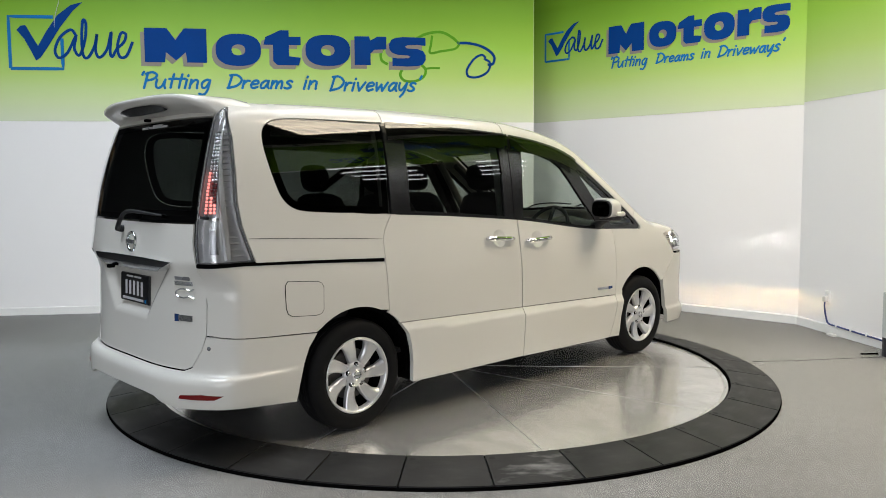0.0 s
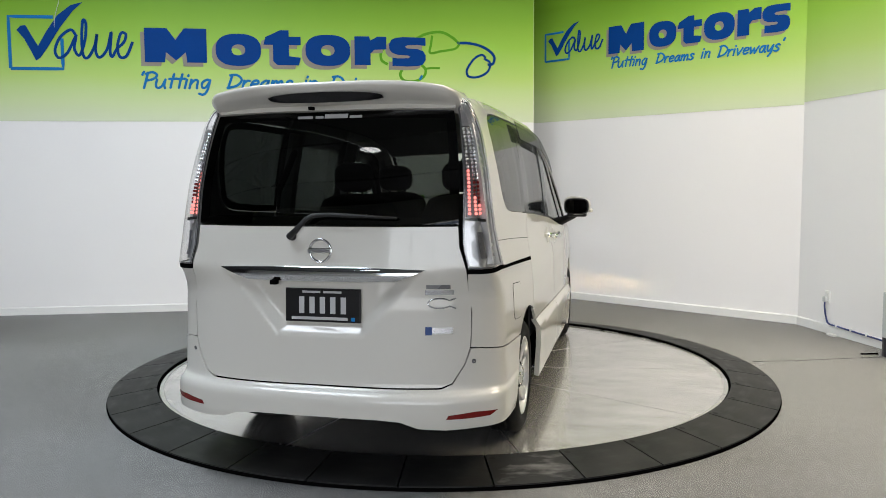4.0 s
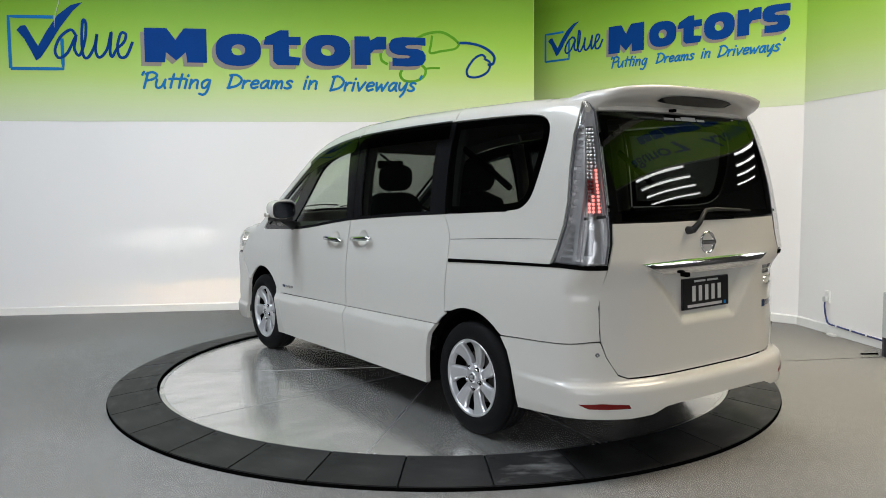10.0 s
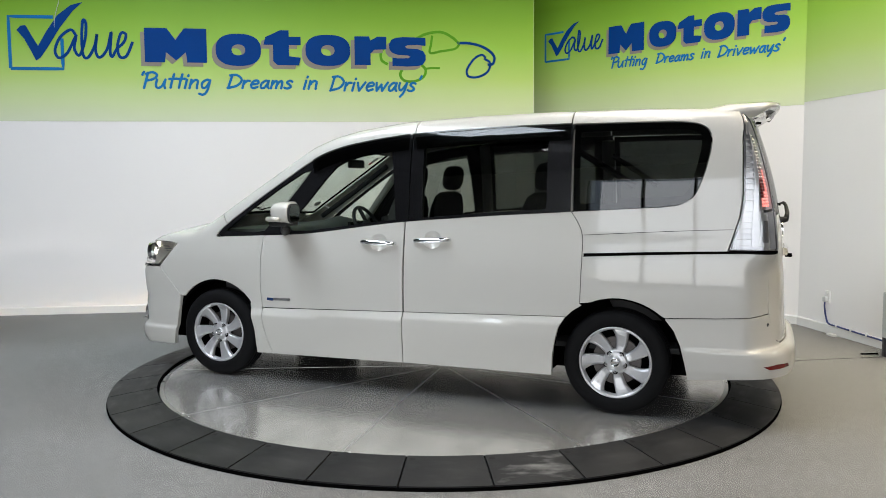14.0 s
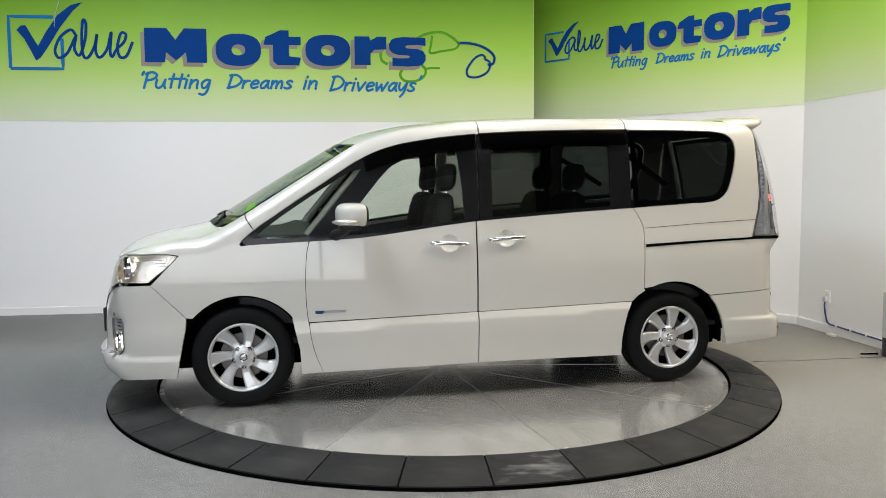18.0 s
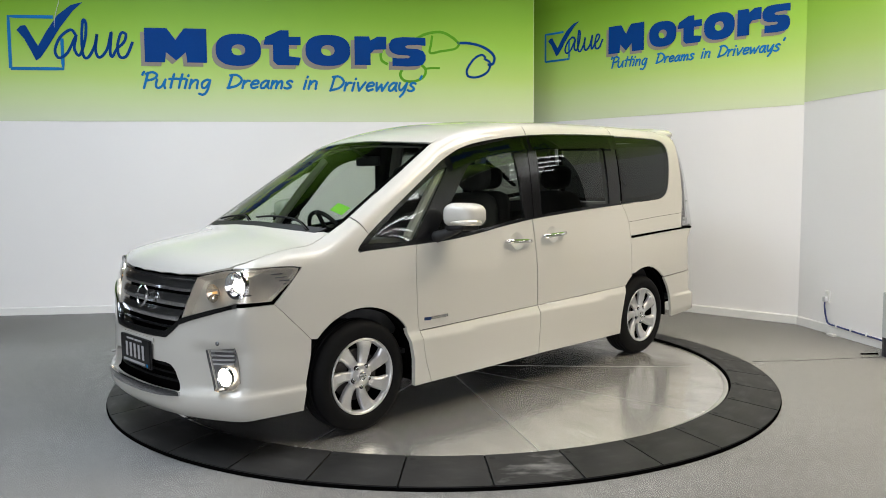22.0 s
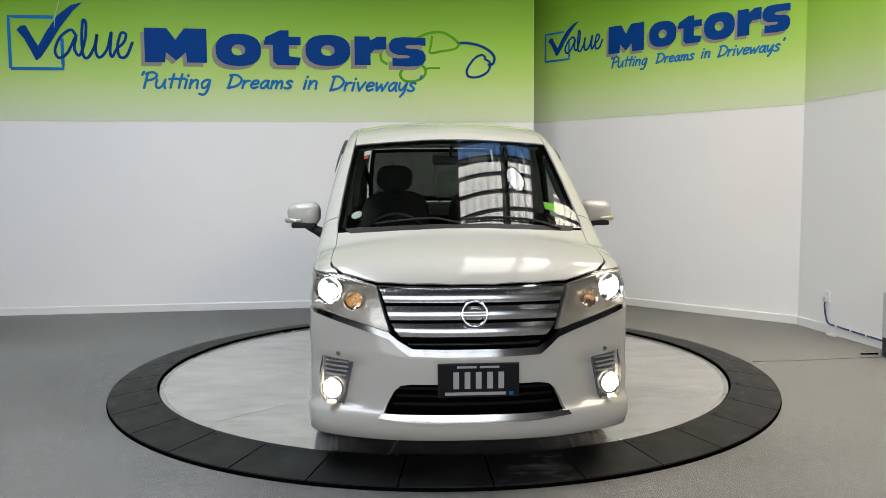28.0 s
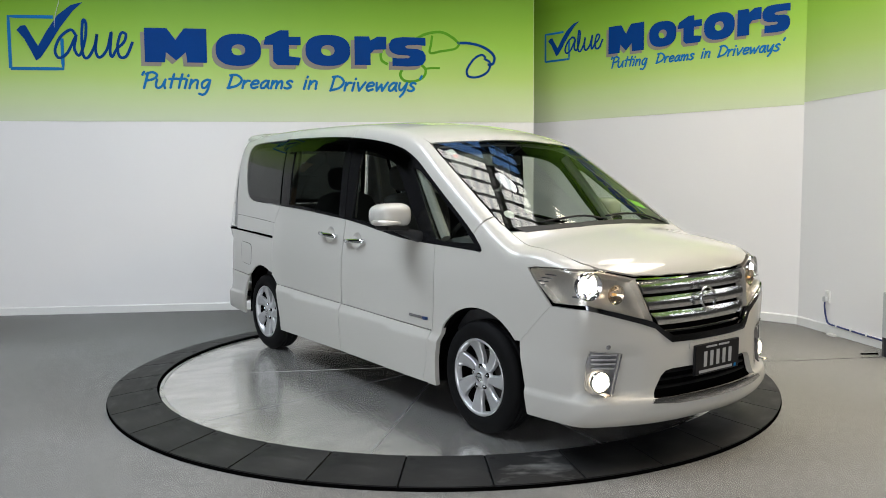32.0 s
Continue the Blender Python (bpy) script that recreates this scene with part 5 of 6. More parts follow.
bmesh.ops.recalc_face_normals(bm, faces=bm.faces)
part("high_brake_light", bm, "black_gloss", spoiler, "dark lens of the high brake light", smooth=True)
# chrome garnish, badges, wiper
gs = [RE(0.2, 1.004), RE(0.505, 0.998), RE(0.44, 0.972), RE(0.36, 0.943), RE(0.2, 0.938)]


def roll_out(P, uv, N):
    e = 1 - ((uv[:, 1] - 0.972) / 0.034).clip(-1, 1) ** 2
    return P + N * (0.009 * e)[:, None]


garnish = part("tailgate_garnish", skin(across(gs, CENTRE_R), off=0.016, thick=0.05, step=0.018, shape=roll_out), "chrome", tailgate, "long chrome strip above the plate")
ring_badge((on_rear(0, 1.08) - 0.002, 0, 1.08), (-1, 0, 0.06), 0.058, tailgate)
number_plate("number_plate", (on_rear(0, 0.82) + 0.026, -0.004, 0.822), (-1, 0, 0.04), -1)
for y0, y1, z0, z1, mt in ((-0.505, -0.612, 0.912, 0.930, "lamp_grey"), (-0.50, -0.625, 0.884, 0.906, "chrome"), (-0.50, -0.53, 0.70, 0.738, "badge_blue"), (-0.53, -0.622, 0.705, 0.735, "dark_chrome")):
    u = [(2 * CENTRE_R - RE(-y, z)[0], z) for y, z in ((y0, z0), (y1, z0), (y1 * 1.0, z1), (y0, z1))]
    part("badge", skin(u, off=0.004, thick=0.006), mt, tailgate, "small bar-shaped badge")
bm = bmesh.new()
fish = [(-0.635, 0.868)] + [(-0.565 - 0.052 * math.cos(a), 0.845 + 0.022 * math.sin(a)) for a in np.linspace(0.6, 2 * math.pi - 0.6, 20)] + [(-0.635, 0.822)]
tube(bm, [(on_rear(abs(y), z) - 0.006, y, z) for y, z in fish], 0.004, 6)
part("badge", bm, "chrome", tailgate, "chrome outline badge with a forked tail")
bm = bmesh.new()
tube(bm, [(on_rear(abs(y), z) - d, y, z) for y, z, d in ((0.145, 1.145, 0.03), (0.10, 1.185, 0.045), (0.06, 1.228, 0.045), (0.03, 1.244, 0.04), (-0.05, 1.247, 0.035), (-0.20, 1.241, 0.03), (-0.37, 1.232, 0.022))], 0.011, 8, taper=(1.6, 1.2, 1.0, 1.0, 0.9, 0.75, 0.5))
wip = part("rear_wiper", bm, "black_plastic", tailgate, "black rear wiper arm", smooth=True)
part("wiper_blade", boxed(-0.36, 0.02, -0.006, 0.006, -0.005, 0.006, m=Matrix(((0, 0, 1, on_rear(0.2, 1.236) - 0.012), (1, 0, 0, 0), (0.02, 1, 0, 1.236), (0, 0, 0, 1)))), "seal_black", wip)
disc_on("wiper_pivot", (on_rear(0.145, 1.145) - 0.002, 0.145, 1.145), (-1, 0, 0.1), [(0.001, 0.038), (0.014, 0.036), (0.019, 0.02), (0.021, 0.0)], "black_plastic", wip)
part("reversing_camera", boxed(-2.40, -2.36, 0.205, 0.235, 0.922, 0.944, 0.004), "seal_black", tailgate)
part("washer_nozzle", boxed(-2.205, -2.17, 0.085, 0.108, 1.742, 1.758, 0.004), "seal_black", tailgate)
bars_ = ((0.165, 0.09), (0.075, 0.035), (0.028, -0.088), (-0.098, -0.16))
for ya, yb in bars_:
    part("window_decal", skin([(RE(abs(y), z)[0] if y >= 0 else 2 * CENTRE_R - RE(-y, z)[0], z) for y, z in ((ya, 1.700), (yb, 1.700), (yb, 1.712 + (0.008 if yb == -0.088 else 0)), (ya, 1.712 + (0.008 if yb == -0.088 else 0)))], off=0.002, thick=0.002), "plate_white", rear_window)

# ---- the van: side fittings ----
def ellipse_at(rx, ry, n=32, p=3.4):
    """A rounded rectangle outline about the origin."""
    out = []
    for k in range(n):
        c, q = math.cos(2 * math.pi * k / n), math.sin(2 * math.pi * k / n)
        out.append((rx * math.copysign(abs(c) ** (2 / p), c), ry * math.copysign(abs(q) ** (2 / p), q)))
    return out


for s, fl_, df, ds in ((1, False, doors_f[0], doors_s[0]), (-1, True, doors_f[1], doors_s[1])):
    for pa, cx, cz, dz in ((df, 0.12, 1.0, -0.004), (ds, -0.262, 1.024, 0.006)):
        cup = cup_loop(cx, cz)

        def bowl(P, uv, N, cx=cx, cz=cz):
            r2 = ((uv[:, 0] - cx) / 0.064) ** 2 + ((uv[:, 1] - cz) / 0.058) ** 2
            return P - N * (0.022 * (1 - r2.clip(0, 1)))[:, None]
        hc = part("handle_cup", skin(cup, off=0.0005, thick=0.004, step=0.012, shape=bowl, flip=fl_), "pearl_paint", pa, "rounded finger recess")
        y = on_side(cx, cz)
        bm = bmesh.new()
        tube(bm, [(cx - 0.122, s * (y + 0.004), cz + dz), (cx - 0.112, s * (y + 0.024), cz + dz), (cx - 0.06, s * (y + 0.032), cz + dz * 0.5), (cx, s * (y + 0.034), cz), (cx + 0.07, s * (y + 0.032), cz - dz * 0.6), (cx + 0.112, s * (y + 0.024), cz - dz), (cx + 0.122, s * (y + 0.004), cz - dz)], 0.0155, 10, taper=(0.8, 1, 1, 1, 1, 1, 0.8))
        part("door_handle", bm, "chrome", pa, "chrome bar handle", smooth=True)
    part("badge", skin(sides((0.985, 0.578), (0.94, 0.574), (0.93, 0.594), (0.985, 0.596)), off=0.004, thick=0.005, flip=fl_), "badge_blue", df, "small blue flash badge")
    part("badge", skin(sides((0.935, 0.578), (0.795, 0.581), (0.795, 0.598), (0.93, 0.596)), off=0.004, thick=0.005, flip=fl_), "dark_chrome", df, "small dark chrome bar badge")
    # door mirror
    bm = bmesh.new()
    tube(bm, [(0.86, s * 0.775, 1.055), (0.84, s * 0.82, 1.068), (0.80, s * 0.875, 1.092), (0.775, s * 0.93, 1.118)], 0.036, 12, taper=(1.1, 1.0, 0.8, 0.7))
    part("mirror_arm", bm, "black_plastic", df, smooth=True)
    bm = bmesh.new()
    bmesh.ops.create_uvsphere(bm, u_segments=32, v_segments=18, radius=1)
    for v in bm.verts:
        x, y, z = v.co
        k = (abs(x) ** 3.2 + abs(y) ** 3.2 + abs(z) ** 3.2) ** (-1 / 3.2)
        x, y, z = x * k, y * k, z * k
        x = -0.45 if x < -0.45 else x
        slope = 0.06 * y
        v.co = (0.765 + 0.105 * x - 0.045 * (y + 1) / 2, s * (0.955 + 0.108 * y), 1.196 + 0.080 * z * (1 - 0.16 * (y + 1) / 2) + 0.0 * slope)
    if s < 0:
        bmesh.ops.reverse_faces(bm, faces=bm.faces)
    mh = part("mirror_housing", bm, "pearl_paint", df, "body-coloured door mirror shell", smooth=True)
    back = Matrix.Translation((0.694, s * 0.955, 1.192)) @ Matrix.Rotation(radians(s * 11.8), 4, "Z") @ Matrix(((0, 0, -1, 0), (1, 0, 0, 0), (0, 1, 0, 0), (0, 0, 0, 1)))
    bm = bmesh.new()
    slab(bm, ellipse_at(0.100, 0.064), 0.012, back)
    part("mirror_bezel", bm, "black_plastic", mh)
    bm = bmesh.new()
    slab(bm, ellipse_at(0.090, 0.055), 0.0135, back)
    part("mirror_glass", bm, "mirror_silver", mh)
    part("mirror_base", boxed(0.70, 0.84, s * 0.875 if s > 0 else -1.03, s * 1.03 if s > 0 else -0.875, 1.106, 1.138, 0.014), "black_plastic", mh)
    bm = bmesh.new()
    tube(bm, [(0.872, s * 0.96, 1.155), (0.862, s * 1.0, 1.155), (0.835, s * 1.04, 1.155), (0.78, s * 1.062, 1.155), (0.73, s * 1.064, 1.155)], 0.017, 8, taper=(0.4, 0.7, 1, 1, 0.8))
    part("mirror_indicator", bm, "lamp_silver", mh, "clear side indicator strip", smooth=True)
fd = [S(-1.88, 0.885), S(-1.70, 0.872), S(-1.675, 0.86), S(-1.665, 0.84), S(-1.67, 0.72), S(-1.685, 0.70), S(-1.72, 0.695), S(-1.86, 0.705), S(-1.885, 0.72), S(-1.895, 0.75), S(-1.895, 0.865)]
part("fuel_flap", skin(fd, off=0.0015, thick=0.003, flip=True), "pearl_paint", quarters[1], "fuel filler flap")
part("flap_gap", skin(shrink(fd, -0.003), holes=[shrink(fd, 0.001)], off=0.0008, thick=0.002, flip=True), "seal_black", quarters[1])
# front wipers and cowl
cw = [(1.665, 0.0), (1.655, 0.25), (1.625, 0.45), (1.585, 0.61), (1.53, 0.64), (1.54, 0.60), (1.585, 0.45), (1.615, 0.25), (1.625, 0.0)]
part("cowl_panel", skin(cw[:5] + cw[5:] + [(x, -y) for x, y in cw[5:-1][::-1]] + [(x, -y) for x, y in cw[1:5][::-1]], rays=top_rays, off=0.002, thick=0.01), "black_plastic", van, "black plastic scuttle panel")
for pts in ([(1.60, 0.55), (1.565, 0.40), (1.575, 0.20), (1.60, 0.02)], [(1.63, -0.02), (1.585, -0.15), (1.575, -0.32), (1.565, -0.48)]):
    bm = bmesh.new()
    tube(bm, [(x, y, on_top(x, y) + 0.011) for x, y in spline(pts, 4)], 0.006, 6)
    wp = part("wiper_arm", bm, "black_plastic", van, "black windscreen wiper arm", smooth=True)
    bm = bmesh.new()
    tube(bm, [(x - 0.012, y, on_top(x - 0.012, y) + 0.004) for x, y in spline(pts, 4)], 0.004, 5)
    part("wiper_blade", bm, "seal_black", wp)


def decal(name, pts, material, label):
    part(name, skin(pts, rays=top_rays, off=-0.011, thick=0.001, step=0.03, shape=screen_fit), material, screen, label)


decal("sticker", [(1.41, 0.50), (1.41, 0.615), (1.345, 0.615), (1.345, 0.50)], "sticker_green", "bright green paper sticker")
decal("sticker", [(1.42 + 0.03 * math.cos(a), -0.585 + 0.03 * math.sin(a)) for a in np.linspace(0, 6.28, 16, endpoint=False)], "sticker_white", "round white sticker")
decal("sticker", [(0.80, -0.56), (0.80, -0.52), (0.85, -0.52), (0.85, -0.56)], "sticker_white", "small white service sticker")
decal("sticker", [(0.855, -0.56), (0.855, -0.53), (0.885, -0.53), (0.885, -0.56)], "sticker_red", "small red service sticker")

# ---- the van: inside ----
part("headliner", skin([(x * 1.0 + (0.05 if x < 0 else -0.02), y * 0.97) for x, y in roof_half] + [(x * 1.0 + (0.05 if x < 0 else -0.02), -y * 0.97) for x, y in roof_half[::-1] if y > 0], rays=top_rays, off=-0.05, thick=0.01, step=0.1), "trim_grey", van)
part("cabin_floor", boxed(-2.15, 1.5, -0.72, 0.72, 0.37, 0.40), "carpet_black", van)
both("door_trim", "dash_plastic", van, run(lambda x: BELT(x) - 0.02, -2.0, 1.05, 16) + sides((0.98, 0.45), (-0.98, 0.45), (-1.0, 0.80), (-2.0, 0.80)), off=-0.055, thick=0.01, step=0.1)
bm = bmesh.new()
rows = []
for y in np.linspace(-0.70, 0.70, 29):
    hood_ = 0.05 * math.exp(-((y + 0.36) / 0.2) ** 2)
    fwd = 1.50 - 0.14 * abs(y) ** 2
    prof = [(0.95, 0.72), (0.90, 0.86), (0.93, 1.0), (0.98, 1.045 + hood_), (1.08, 1.065 + hood_), (1.25, 1.06), (fwd, 1.06), (fwd + 0.03, 0.95), (fwd, 0.5), (1.1, 0.5)]
    rows.append([bm.verts.new((x, y, z)) for x, z in prof])
for p, q in zip(rows, rows[1:]):
    for i in range(len(p)):
        j = (i + 1) % len(p)
        bm.faces.new((p[i], p[j], q[j], q[i]))
bm.faces.new(rows[0][::-1])
bm.faces.new(rows[-1])
bmesh.ops.recalc_face_normals(bm, faces=bm.faces)
dash = part("dashboard", bm, "dash_plastic", van, "dark grey dashboard", smooth=True)
for y0, y1, z0, z1 in ((-0.12, 0.12, 0.90, 0.985), (0.50, 0.62, 0.93, 1.0), (-0.64, -0.55, 0.93, 1.0), (-0.50, -0.24, 1.03, 1.075)):
    part("dash_panel", boxed(0.895, 0.93, y0, y1, z0, z1, 0.01), "black_gloss", dash)
q = Matrix.Translation((0.80, -0.36, 1.02)) @ Matrix.Rotation(radians(-62), 4, "Y")
bm = bmesh.new()
tube(bm, [(0.19 * math.cos(a), 0.19 * math.sin(a), 0) for a in np.linspace(0, 2 * math.pi, 41)], 0.015, 8, q)
wheel_s = part("steering_wheel", bm, "black_plastic", van, smooth=True)
bm = bmesh.new()
lathe(bm, [(0.001, 0.03), (0.06, 0.025), (0.075, 0.0), (0.05, -0.03), (0.03, -0.22)], 24, q)
for a in (0, 130, 230):
    tube(bm, [(0.05 * math.cos(radians(a)), 0.05 * math.sin(radians(a)), 0.005), (0.188 * math.cos(radians(a)), 0.188 * math.sin(radians(a)), 0)], 0.016, 6, q)
part("steering_hub", bm, "black_plastic", wheel_s, smooth=True)
bm = boxed(0.70, 0.73, -0.12, 0.12, 1.505, 1.57, 0.015)
rv = part("rear_view_mirror", bm, "black_plastic", van)
bm = bmesh.new()
tube(bm, [(0.72, 0, 1.56), (0.80, 0, 1.60), (0.86, 0, 1.625)], 0.012, 6)
part("mirror_stem", bm, "black_plastic", rv)


def puff(x0, x1, y0, y1, z0, z1, e=4.0, m=Matrix(), lean=0.0):
    """A padded block with rounded corners."""
    bm = bmesh.new()
    bmesh.ops.create_uvsphere(bm, u_segments=20, v_segments=12, radius=1)
    for v in bm.verts:
        x, y, z = v.co
        k = (abs(x) ** e + abs(y) ** e + abs(z) ** e) ** (-1 / e)
        z2 = z * k
        v.co = m @ Vector(((x0 + x1) / 2 + (x1 - x0) / 2 * x * k + lean * (z2 + 1), (y0 + y1) / 2 + (y1 - y0) / 2 * y * k, (z0 + z1) / 2 + (z1 - z0) / 2 * z2))
    return bm


def seat(x, y, w, z=0.40, head=1):
    st = part("seat", puff(x - 0.05, x + 0.48, y - w / 2, y + w / 2, z + 0.20, z + 0.36), "seat_cloth", van, "dark cloth seat", smooth=True)
    part("backrest", puff(x - 0.12, x + 0.04, y - w / 2, y + w / 2, z + 0.28, z + 0.92, lean=-0.05), "seat_cloth", st, smooth=True)
    part("seat_base", boxed(x, x + 0.42, y - w / 2 + 0.05, y + w / 2 - 0.05, z, z + 0.24, 0.02), "carpet_black", st)
    n = [y] if w < 0.7 else [y - w / 4, y + w / 4]
    for yy in n[:head * 2]:
        hr = part("headrest", puff(x - 0.22, x - 0.10, yy - 0.13, yy + 0.13, z + 0.93, z + 1.12, e=3.2, lean=-0.012), "seat_cloth", st, smooth=True)
        bm = bmesh.new()
        for d in (-0.05, 0.05):
            tube(bm, [(x - 0.15, yy + d, z + 0.86), (x - 0.17, yy + d, z + 0.96)], 0.006, 6)
        part("headrest_post", bm, "chrome", hr)


for x, ys, w in ((0.22, (0.37, -0.37), 0.50), (-0.72, (0.36, -0.36), 0.56)):
    for y in ys:
        seat(x, y, w)
for s in (1, -1):
    part("folded_seat", puff(-1.85, -1.35, s * 0.60 - 0.10, s * 0.60 + 0.10, 0.55, 1.12), "seat_cloth", van, "third-row seat folded against the side", smooth=True)
for s in (1, -1):
    bm = bmesh.new()
    tube(bm, [(-0.12, s * 0.735, 1.15), (-0.12, s * 0.70, 1.45), (-0.12, s * 0.65, 1.68)], 0.045, 8)
    part("pillar_trim", bm, "trim_grey", van)
    bm = bmesh.new()
    tube(bm, [(-1.12, s * 0.735, 1.2), (-1.12, s * 0.70, 1.45), (-1.12, s * 0.65, 1.70)], 0.05, 8)
    part("pillar_trim", bm, "trim_grey", van)
    bm = bmesh.new()
    tube(bm, [(1.02, s * 0.735, 1.06), (0.80, s * 0.70, 1.33), (0.60, s * 0.66, 1.56)], 0.03, 8)
    part("pillar_trim", bm, "trim_grey", van)
    bm = bmesh.new()
    tube(bm, [(1.42, s * 0.675, 1.10), (1.1, s * 0.655, 1.30), (0.75, s * 0.62, 1.53)], 0.022, 8)
    part("pillar_trim", bm, "black_plastic", van)
    bm = bmesh.new()
    tube(bm, [(-1.13, s * 0.66, 1.66), (-1.13, s * 0.66, 1.60), (-1.35, s * 0.62, 1.46), (-1.50, s * 0.60, 1.36)], 0.02, 6)
    part("seat_belt", bm, "seal_black", van)

# ---- wall signs ----
def ellipse(cx, cy, rx, ry, n=32, p=2.0):
    out = []
    for k in range(n):
        a = 2 * math.pi * k / n
        c, s = math.cos(a), math.sin(a)
        out.append((cx + rx * math.copysign(abs(c) ** (2 / p), c), cy + ry * math.copysign(abs(s) ** (2 / p), s)))
    return out


def ring_shape(bm, outer, inner, depth, m):
    """A flat loop between two outlines with as many points."""
    n = len(outer)
    rows = [[bm.verts.new(m @ Vector((*p, z))) for p, z in ((o, 0), (o, depth), (i, depth), (i, 0))] for o, i in zip(outer, inner)]
    for k in range(n):
        p, q = rows[k], rows[(k + 1) % n]
        for j in range(3):
            bm.faces.new((p[j], q[j], q[j + 1], p[j + 1]))


# brush letters of the slogan: how far each one advances, and its strokes over a unit x-height
SCRIPT = {
    "P": (1.05, [[(0.15, 0), (0.15, 1.75)], [(0, 1.62), (0.5, 1.8), (0.95, 1.5), (0.75, 1.05), (0.2, 0.85)]]),
    "u": (1.0, [[(0, 1), (0.02, 0.35), (0.25, 0.02), (0.55, 0.25), (0.7, 1)], [(0.7, 1), (0.72, 0.35), (0.85, 0)]]),
    "t": (0.7, [[(0.3, 1.6), (0.28, 0.8), (0.3, 0.05)], [(0, 1.05), (0.65, 1.1)]]),
    "i": (0.42, [[(0.1, 1), (0.1, 0)], [(0.12, 1.38), (0.14, 1.5)]]),
    "n": (0.95, [[(0.05, 1), (0.08, 0)], [(0.08, 0.5), (0.35, 0.95), (0.62, 0.85), (0.65, 0.4), (0.7, 0)]]),
    "g": (0.95, [[(0.7, 0.9), (0.4, 1.0), (0.08, 0.6), (0.2, 0.1), (0.5, 0.15), (0.7, 0.85)], [(0.7, 0.95), (0.68, -0.2), (0.45, -0.7), (0.05, -0.6)]]),
    "D": (1.35, [[(0.2, 1.7), (0.15, 0)], [(0, 1.65), (0.6, 1.7), (1.15, 1.1), (0.9, 0.35), (0.1, 0)]]),
    "r": (0.7, [[(0.05, 1), (0.08, 0)], [(0.08, 0.55), (0.3, 0.95), (0.55, 0.95)]]),
    "e": (0.88, [[(0.1, 0.5), (0.65, 0.65), (0.55, 1.0), (0.2, 0.9), (0.08, 0.4), (0.3, 0.02), (0.7, 0.2)]]),
    "a": (0.98, [[(0.65, 0.85), (0.4, 1.0), (0.1, 0.6), (0.15, 0.1), (0.45, 0.1), (0.68, 0.8)], [(0.68, 1), (0.7, 0.3), (0.85, 0)]]),
    "m": (1.25, [[(0.05, 1), (0.08, 0)], [(0.08, 0.5), (0.3, 0.95), (0.5, 0.8), (0.52, 0)], [(0.52, 0.5), (0.75, 0.95), (0.95, 0.8), (1.0, 0)]]),
    "s": (0.85, [[(0.6, 0.9), (0.35, 1.02), (0.12, 0.78), (0.4, 0.5), (0.58, 0.22), (0.3, 0), (0, 0.12)]]),
    "v": (0.85, [[(0, 1), (0.3, 0)], [(0.3, 0), (0.7, 1.05)]]),
    "w": (1.2, [[(0, 1), (0.2, 0)], [(0.2, 0), (0.5, 0.8)], [(0.5, 0.8), (0.7, 0)], [(0.7, 0), (1.05, 1.05)]]),
    "y": (0.9, [[(0, 1), (0.05, 0.4), (0.3, 0.1), (0.65, 0.9)], [(0.68, 1), (0.6, -0.1), (0.35, -0.7)]]),
    "'": (0.32, [[(0.12, 1.85), (0.04, 1.5)]]),
}


def brush_word(text, width, height, sw, parent, m):
    """One hand-brushed word of the slogan, fitted to a width and a height."""
    lines, owner, x = [], [], 0.0
    for at, ch in enumerate(text):
        adv, strokes = SCRIPT[ch]
        lines += [[(x + px + 0.22 * py, py) for px, py in q] for q in strokes]
        owner += [at] * len(strokes)
        x += adv
    P = np.array([p for q in lines for p in q])
    lo, hi = P.min(0), P.max(0)
    kx, ky = (width - sw) / (hi[0] - lo[0]), (height - sw) / (hi[1] - lo[1])
    letters = {}
    for k, (at, q) in enumerate(zip(owner, lines)):
        bm = letters.setdefault(at, bmesh.new())
        fit = [((px - lo[0]) * kx + sw / 2, (py - lo[1]) * ky + sw / 2) for px, py in q]
        q2 = spline(fit, 6)
        d0, d1 = np.array(q2[0]) - q2[1], np.array(q2[-1]) - q2[-2]
        q2 = [tuple(q2[0] + d0 / (np.linalg.norm(d0) + 1e-9) * sw * 0.4)] + q2 + [tuple(q2[-1] + d1 / (np.linalg.norm(d1) + 1e-9) * sw * 0.4)]
        stroke(bm, q2, [sw * 0.6] + [sw] * (len(q2) - 2) + [sw * 0.6], 0.003 + 0.0002 * (k % 3), m)
    for bm in letters.values():
        part("slogan_letter", bm, "sign_mid_blue", parent)


